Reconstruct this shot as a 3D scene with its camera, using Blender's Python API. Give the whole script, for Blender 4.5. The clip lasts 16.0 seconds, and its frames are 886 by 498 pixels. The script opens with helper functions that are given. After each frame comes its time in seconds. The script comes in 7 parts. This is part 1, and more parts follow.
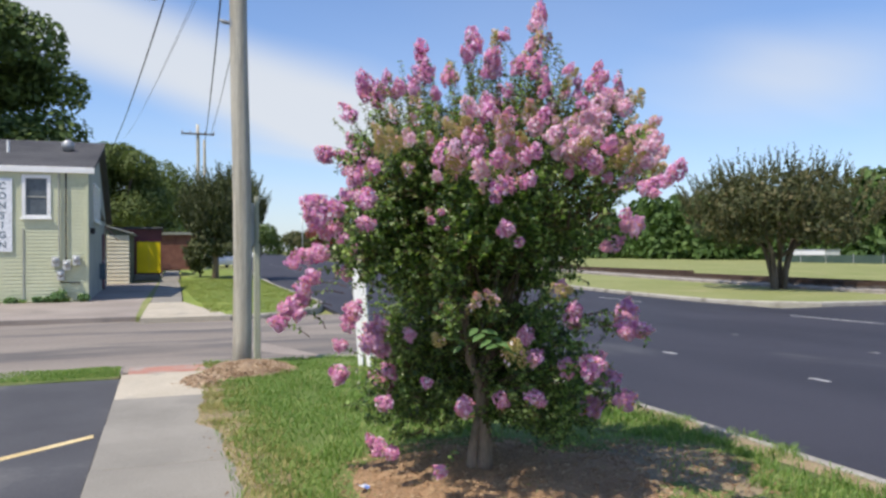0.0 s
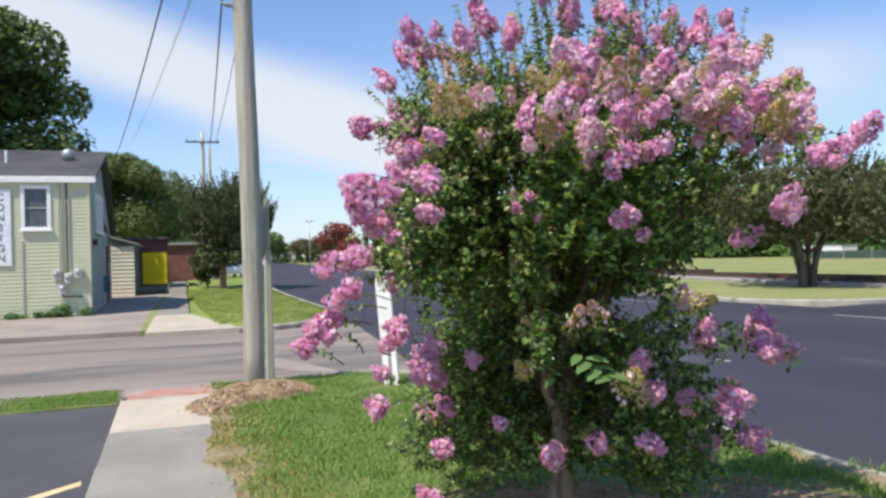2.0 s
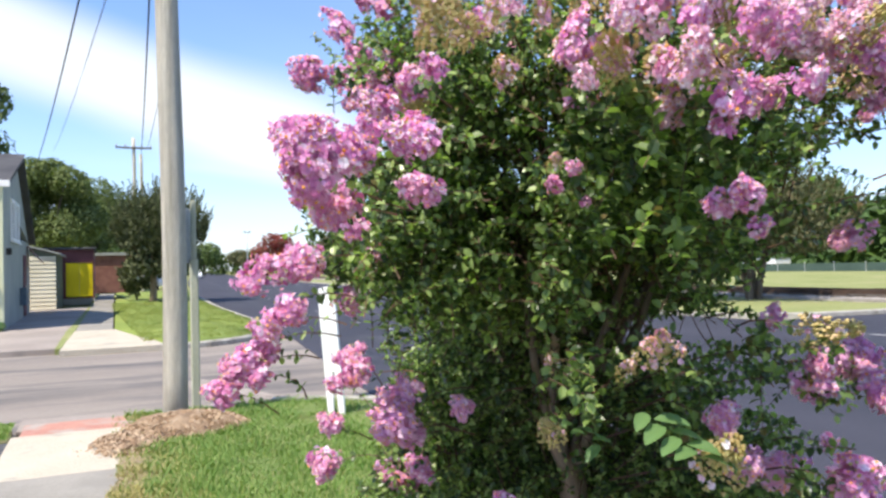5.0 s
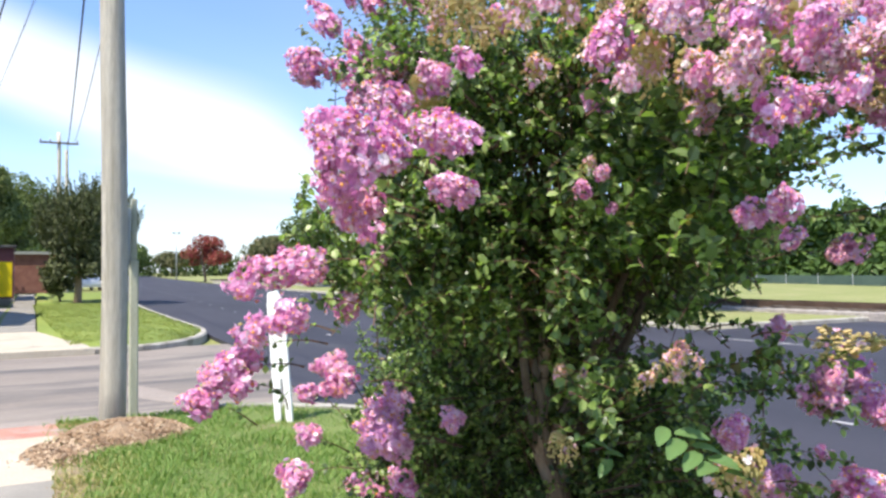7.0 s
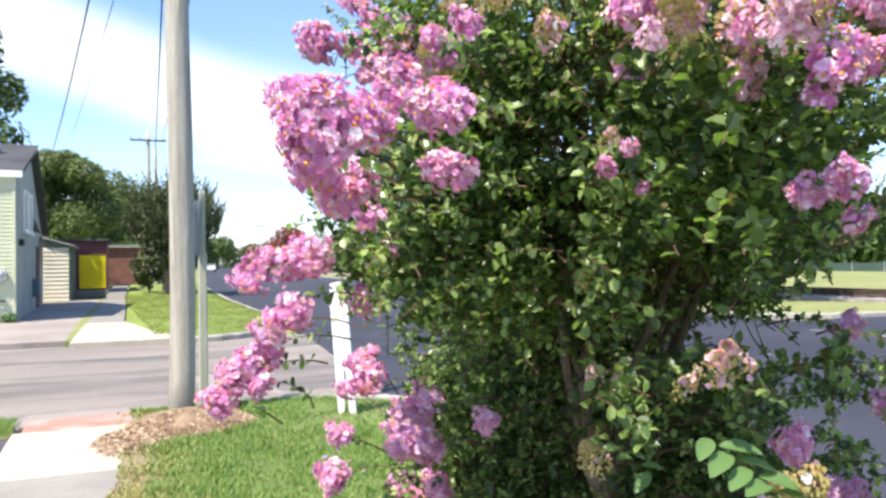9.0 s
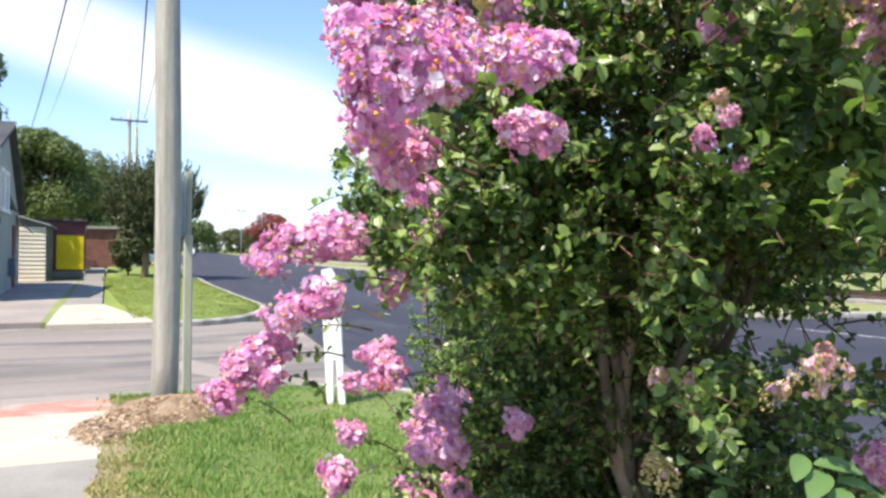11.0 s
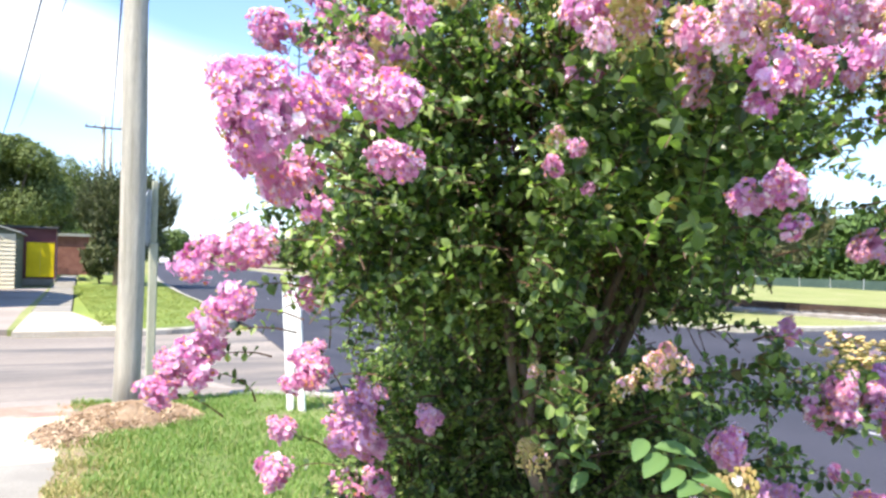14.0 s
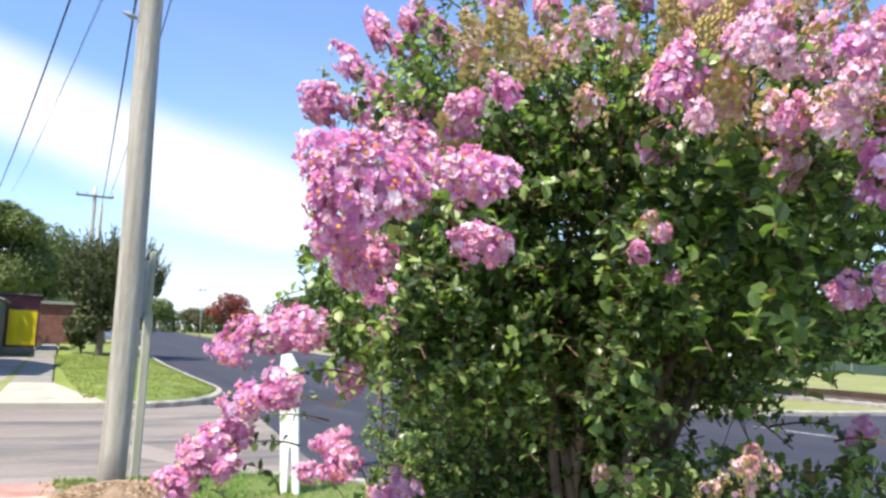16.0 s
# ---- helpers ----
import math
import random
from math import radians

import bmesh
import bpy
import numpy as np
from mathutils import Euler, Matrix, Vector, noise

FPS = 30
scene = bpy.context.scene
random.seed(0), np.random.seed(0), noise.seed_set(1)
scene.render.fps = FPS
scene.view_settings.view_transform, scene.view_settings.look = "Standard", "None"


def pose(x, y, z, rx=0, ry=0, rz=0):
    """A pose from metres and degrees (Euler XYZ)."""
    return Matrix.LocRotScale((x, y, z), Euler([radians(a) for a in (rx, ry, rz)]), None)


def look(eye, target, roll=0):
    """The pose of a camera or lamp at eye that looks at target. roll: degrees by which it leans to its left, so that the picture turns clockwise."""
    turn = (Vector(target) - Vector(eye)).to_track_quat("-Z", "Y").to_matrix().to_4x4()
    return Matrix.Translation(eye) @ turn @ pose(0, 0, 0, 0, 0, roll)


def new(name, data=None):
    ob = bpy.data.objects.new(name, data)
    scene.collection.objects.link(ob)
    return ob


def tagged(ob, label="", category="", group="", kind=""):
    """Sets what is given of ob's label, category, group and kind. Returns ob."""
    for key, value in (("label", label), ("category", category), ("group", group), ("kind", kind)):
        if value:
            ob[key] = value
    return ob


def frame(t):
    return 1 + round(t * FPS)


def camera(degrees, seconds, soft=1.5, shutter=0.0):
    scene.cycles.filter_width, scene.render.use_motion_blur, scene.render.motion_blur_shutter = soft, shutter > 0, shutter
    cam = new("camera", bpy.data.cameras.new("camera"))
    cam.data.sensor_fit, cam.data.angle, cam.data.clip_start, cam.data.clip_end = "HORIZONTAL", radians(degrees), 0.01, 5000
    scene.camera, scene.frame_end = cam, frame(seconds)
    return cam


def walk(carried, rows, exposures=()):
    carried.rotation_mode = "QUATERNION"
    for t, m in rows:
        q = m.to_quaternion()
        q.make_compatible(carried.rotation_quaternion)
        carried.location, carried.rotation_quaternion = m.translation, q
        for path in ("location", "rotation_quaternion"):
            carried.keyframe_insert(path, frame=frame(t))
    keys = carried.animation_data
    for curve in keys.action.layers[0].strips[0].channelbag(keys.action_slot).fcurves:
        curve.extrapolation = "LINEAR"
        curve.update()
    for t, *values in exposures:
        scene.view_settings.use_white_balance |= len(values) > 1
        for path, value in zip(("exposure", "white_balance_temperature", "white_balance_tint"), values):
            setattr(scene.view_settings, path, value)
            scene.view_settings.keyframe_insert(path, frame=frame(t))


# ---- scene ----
cam = camera(60.1, 16.0, soft=2.7)
PATH = [
    (0, (0.162, 7.543, 1.449), (0.851, 9.42, 1.452), -0.3),
    (0.5, (0.243, 7.83, 1.451), (0.898, 9.719, 1.479), -1.8),
    (1, (0.27, 8.101, 1.438), (0.887, 10.004, 1.47), -1.2),
    (1.5, (0.216, 8.354, 1.453), (0.895, 10.235, 1.502), -2.6),
    (2, (0.234, 8.613, 1.436), (0.907, 10.496, 1.451), -1.6),
    (2.5, (0.329, 8.833, 1.44), (1.007, 10.714, 1.497), -1.4),
    (3, (0.333, 9.027, 1.427), (1.027, 10.902, 1.467), -0.2),
    (3.5, (0.297, 9.228, 1.444), (1.082, 11.067, 1.476), -1.1),
    (4, (0.321, 9.377, 1.428), (1.182, 11.182, 1.434), -1.0),
    (4.5, (0.434, 9.531, 1.435), (1.276, 11.345, 1.453), -1.1),
    (4.7, (0.469, 9.572, 1.419), (1.28, 11.4, 1.453), -1.5),
    (7, (0.327, 9.791, 1.422), (1.298, 11.539, 1.478), -0.4),
    (7.5, (0.332, 9.815, 1.414), (1.33, 11.549, 1.396), -1.1),
    (8, (0.402, 9.866, 1.414), (1.331, 11.636, 1.343), -0.4),
    (8.5, (0.481, 9.882, 1.429), (1.307, 11.703, 1.394), -0.8),
    (9, (0.544, 9.886, 1.421), (1.331, 11.725, 1.453), -0.8),
    (9.5, (0.582, 9.932, 1.408), (1.351, 11.777, 1.448), -1.5),
    (9.7, (0.578, 9.963, 1.406), (1.306, 11.826, 1.43), -0.1),
    (11.8, (0.474, 10.186, 1.407), (1.456, 11.929, 1.419), 1.2),
    (12, (0.496, 10.18, 1.41), (1.514, 11.901, 1.421), 1.1),
    (12.5, (0.538, 10.118, 1.421), (1.566, 11.834, 1.431), 0.4),
    (13, (0.554, 10.013, 1.415), (1.509, 11.77, 1.447), 1.0),
    (13.5, (0.567, 9.926, 1.404), (1.467, 11.711, 1.446), 0.9),
    (14, (0.573, 9.882, 1.405), (1.457, 11.675, 1.443), 1.3),
    (14.5, (0.566, 9.882, 1.414), (1.442, 11.678, 1.476), 2.2),
    (15, (0.546, 9.918, 1.426), (1.413, 11.715, 1.559), 2.1),
    (15.5, (0.516, 9.977, 1.431), (1.383, 11.769, 1.628), 1.9),
    (16, (0.473, 10.049, 1.427), (1.377, 11.818, 1.661), 2.4),
]
EXPOSURES = [(0, 0.04), (1, 0.14), (2, 0.17), (3, 0.24), (4.5, 0.55), (7, 0.69), (9, 0.88), (11.8, 0.70), (12.5, 0.87), (13, 1.03), (14.5, 1.17), (15.5, 1.05), (16, 0.70)]
walk(cam, [(t, look(eye, target, roll)) for t, eye, target, roll in PATH], EXPOSURES)

# ---- world, sun ----
SUN_AZ, SUN_EL = -116.0, 59.0   # degrees: azimuth clockwise from +y, elevation
world = bpy.data.worlds.new("sky")
scene.world = world
world.use_nodes = True
wn, wl = world.node_tree.nodes, world.node_tree.links
wn.clear()
sky = wn.new("ShaderNodeTexSky")
sky.sky_type, sky.sun_disc = "NISHITA", False
sky.sun_elevation, sky.sun_rotation = radians(SUN_EL), radians(SUN_AZ)
sky.air_density, sky.dust_density, sky.ozone_density = 1.0, 0.35, 2.5
coord = wn.new("ShaderNodeTexCoord")
sep = wn.new("ShaderNodeSeparateXYZ")
wl.new(coord.outputs["Generated"], sep.inputs[0])


def wmath(op, a, b=None):
    n = wn.new("ShaderNodeMath")
    n.operation = op
    for k, v in enumerate((a, b)):
        if v is None:
            continue
        if isinstance(v, (int, float)):
            n.inputs[k].default_value = v
        else:
            wl.new(v, n.inputs[k])
    return n.outputs[0]


# clouds on a flat layer high overhead
den = wmath("ADD", wmath("MAXIMUM", sep.outputs[2], 0.0), 0.10)
comb = wn.new("ShaderNodeCombineXYZ")
wl.new(wmath("DIVIDE", sep.outputs[0], den), comb.inputs[0])
wl.new(wmath("DIVIDE", sep.outputs[1], den), comb.inputs[1])
cmap = wn.new("ShaderNodeMapping")
cmap.inputs["Location"].default_value = (0.35, 0.2, 0.0)
cmap.inputs["Rotation"].default_value = (0, 0, radians(28))
cmap.inputs["Scale"].default_value = (0.24, 0.46, 1.0)
wl.new(comb.outputs[0], cmap.inputs[0])
cn = wn.new("ShaderNodeTexNoise")
cn.inputs["Scale"].default_value, cn.inputs["Detail"].default_value = 1.0, 4.5
cn.inputs["Roughness"].default_value, cn.inputs["Distortion"].default_value = 0.48, 0.35
wl.new(cmap.outputs[0], cn.inputs[0])
cr = wn.new("ShaderNodeValToRGB")
cr.color_ramp.elements[0].position, cr.color_ramp.elements[1].position = 0.40, 0.60
wl.new(cn.outputs[0], cr.inputs[0])
haze = wmath("POWER", wmath("SUBTRACT", 1.0, wmath("MINIMUM", wmath("MAXIMUM", sep.outputs[2], 0.0), 1.0)), 8.5)


def wstep(v, lo, hi, a=0.0, b=1.0):
    n = wn.new("ShaderNodeMapRange")
    n.interpolation_type = "SMOOTHSTEP"
    for k, q in ((1, lo), (2, hi), (3, a), (4, b)):
        n.inputs[k].default_value = q
    wl.new(v, n.inputs[0])
    return n.outputs[0]


def wbell(v):
    return wmath("EXPONENT", wmath("MULTIPLY", wmath("MULTIPLY", v, v), -1.0))


# a long bank of cloud sloping down the sky over the road, a soft one over the railway, streaks between
azim = wmath("ARCTAN2", sep.outputs[0], sep.outputs[1])
rough_n = wmath("MULTIPLY", wmath("SUBTRACT", cn.outputs[0], 0.5), 2.0)
bank = wmath("MULTIPLY", wbell(wmath("DIVIDE", wmath("ADD", wmath("SUBTRACT", sep.outputs[2], 0.235), wmath("MULTIPLY", azim, 0.30)), 0.060)), wstep(azim, 0.24, 0.44, 1.0, 0.0))
soft = wmath("MULTIPLY", wmath("MULTIPLY", wbell(wmath("DIVIDE", wmath("SUBTRACT", sep.outputs[2], 0.20), 0.07)), wbell(wmath("DIVIDE", wmath("SUBTRACT", azim, 0.80), 0.17))), 0.62)
rest = wmath("MULTIPLY", cr.outputs[0], wstep(wmath("ABSOLUTE", wmath("SUBTRACT", azim, 0.35)), 0.7, 1.1))
clouds = wmath("MAXIMUM", wstep(wmath("ADD", wmath("ADD", bank, soft), rough_n), 0.05, 0.95), wmath("MAXIMUM", wmath("MULTIPLY", rest, 0.45), wmath("MULTIPLY", cr.outputs[0], 0.13)))
cover = wmath("MINIMUM", wmath("ADD", wmath("MULTIPLY", clouds, 0.86), wmath("MULTIPLY", haze, 0.62)), 0.95)
mixw = wn.new("ShaderNodeMix")
mixw.data_type = "RGBA"
wl.new(cover, mixw.inputs[0])
tintw = wn.new("ShaderNodeMix")
tintw.data_type, tintw.blend_type = "RGBA", "MULTIPLY"
tintw.inputs[0].default_value = 1.0
wl.new(sky.outputs[0], tintw.inputs[6])
tintw.inputs[7].default_value = (1.0, 1.20, 1.50, 1)
wl.new(tintw.outputs[2], mixw.inputs[6])
mixw.inputs[7].default_value = (6.4, 6.75, 7.3, 1)
bg = wn.new("ShaderNodeBackground")
bg.inputs[1].default_value = 0.112
wl.new(mixw.outputs[2], bg.inputs[0])
wo = wn.new("ShaderNodeOutputWorld")
wl.new(bg.outputs[0], wo.inputs[0])

sun = new("sun", bpy.data.lights.new("sun", "SUN"))
sun.data.energy, sun.data.angle, sun.data.color = 5.0, radians(0.55), (1.0, 0.915, 0.79)
az, el = radians(SUN_AZ), radians(SUN_EL)
to_sun = Vector((math.sin(az) * math.cos(el), math.cos(az) * math.cos(el), math.sin(el)))
sun.matrix_world = look(to_sun * 60, (0, 0, 0))

# ---- materials ----


def ramp(nt, fac, stops):
    r = nt.nodes.new("ShaderNodeValToRGB")
    e = r.color_ramp.elements
    while len(e) < len(stops):
        e.new(0.5)
    for k, (p, c) in enumerate(stops):
        e[k].position, e[k].color = p, (*c, 1)
    nt.links.new(fac, r.inputs[0])
    return r.outputs[0]


def mixc(nt, a, b, fac, mode="MIX"):
    m = nt.nodes.new("ShaderNodeMix")
    m.data_type, m.blend_type = "RGBA", mode
    for k, v in ((0, fac), (6, a), (7, b)):
        if isinstance(v, (int, float)):
            m.inputs[k].default_value = v
        elif isinstance(v, tuple):
            m.inputs[k].default_value = (*v, 1)
        else:
            nt.links.new(v, m.inputs[k])
    return m.outputs[2]


def noise_out(nt, vec, scale, detail=4.0, rough=0.55):
    n = nt.nodes.new("ShaderNodeTexNoise")
    n.inputs["Scale"].default_value, n.inputs["Detail"].default_value, n.inputs["Roughness"].default_value = scale, detail, rough
    nt.links.new(vec, n.inputs["Vector"])
    return n.outputs[0]


def base(name):
    m = bpy.data.materials.new(name)
    m.use_nodes = True
    nt = m.node_tree
    b = nt.nodes["Principled BSDF"]
    g = nt.nodes.new("ShaderNodeNewGeometry")
    return m, nt, b, g


def surf(name, c1, c2, rough=0.8, big=0.6, fine=30.0, bump=0.2, depth=0.01, stain=None, stretch=None, metal=0.0, lohi=(0.35, 0.65), spec=0.3, grain=0.25):
    """Two scales of colour noise and a fine relief, laid out in world metres."""
    m, nt, b, g = base(name)
    vec = g.outputs["Position"]
    if stretch:
        mp = nt.nodes.new("ShaderNodeMapping")
        mp.inputs["Scale"].default_value = stretch
        nt.links.new(vec, mp.inputs[0])
        vec = mp.outputs[0]
    n1, n2 = noise_out(nt, vec, big), noise_out(nt, vec, fine, 5.0, 0.65)
    col = ramp(nt, n1, [(lohi[0], c1), (lohi[1], c2)])
    tone = ramp(nt, n2, [(0.3, (1 - grain,) * 3), (0.7, (1 + grain * 0.85,) * 3)])
    col = mixc(nt, col, tone, 1.0, "MULTIPLY")
    if stain:
        n3 = noise_out(nt, vec, stain[1], 5.0, 0.6)
        col = mixc(nt, col, stain[0], ramp(nt, n3, [(stain[2], (0, 0, 0)), (stain[2] + 0.14, (1, 1, 1))]))
    nt.links.new(col, b.inputs["Base Color"])
    b.inputs["Roughness"].default_value, b.inputs["Metallic"].default_value = rough, metal
    b.inputs["Specular IOR Level"].default_value = spec
    if bump:
        bp = nt.nodes.new("ShaderNodeBump")
        bp.inputs["Strength"].default_value, bp.inputs["Distance"].default_value = bump, depth
        nt.links.new(n2, bp.inputs["Height"])
        nt.links.new(bp.outputs[0], b.inputs["Normal"])
    return m


def leafy(name, stops, rough=0.5, trans=0.3, tint=(1.2, 1.3, 0.6), patch=None, spec=0.4):
    """Leaves and petals: a colour for each island, some light let through."""
    m, nt, b, g = base(name)
    col = ramp(nt, g.outputs["Random Per Island"], stops)
    if patch:
        n = noise_out(nt, g.outputs["Position"], patch[0], 2.0)
        col = mixc(nt, col, patch[1], ramp(nt, n, [(patch[2], (0, 0, 0)), (patch[2] + 0.12, (1, 1, 1))]))
    nt.links.new(col, b.inputs["Base Color"])
    b.inputs["Roughness"].default_value, b.inputs["Specular IOR Level"].default_value = rough, spec
    t = nt.nodes.new("ShaderNodeBsdfTranslucent")
    nt.links.new(mixc(nt, col, tint, 1.0, "MULTIPLY"), t.inputs[0])
    mx = nt.nodes.new("ShaderNodeMixShader")
    mx.inputs[0].default_value = trans
    nt.links.new(b.outputs[0], mx.inputs[1])
    nt.links.new(t.outputs[0], mx.inputs[2])
    nt.links.new(mx.outputs[0], nt.nodes["Material Output"].inputs[0])
    return m


def plain(name, c, rough=0.5, metal=0.0, vary=0.12, scale=14.0, bump=0.05):
    d, u = tuple(x * (1 - vary) for x in c), tuple(min(1, x * (1 + vary)) for x in c)
    return surf(name, d, u, rough, 3.0, scale, bump, 0.004, metal=metal)


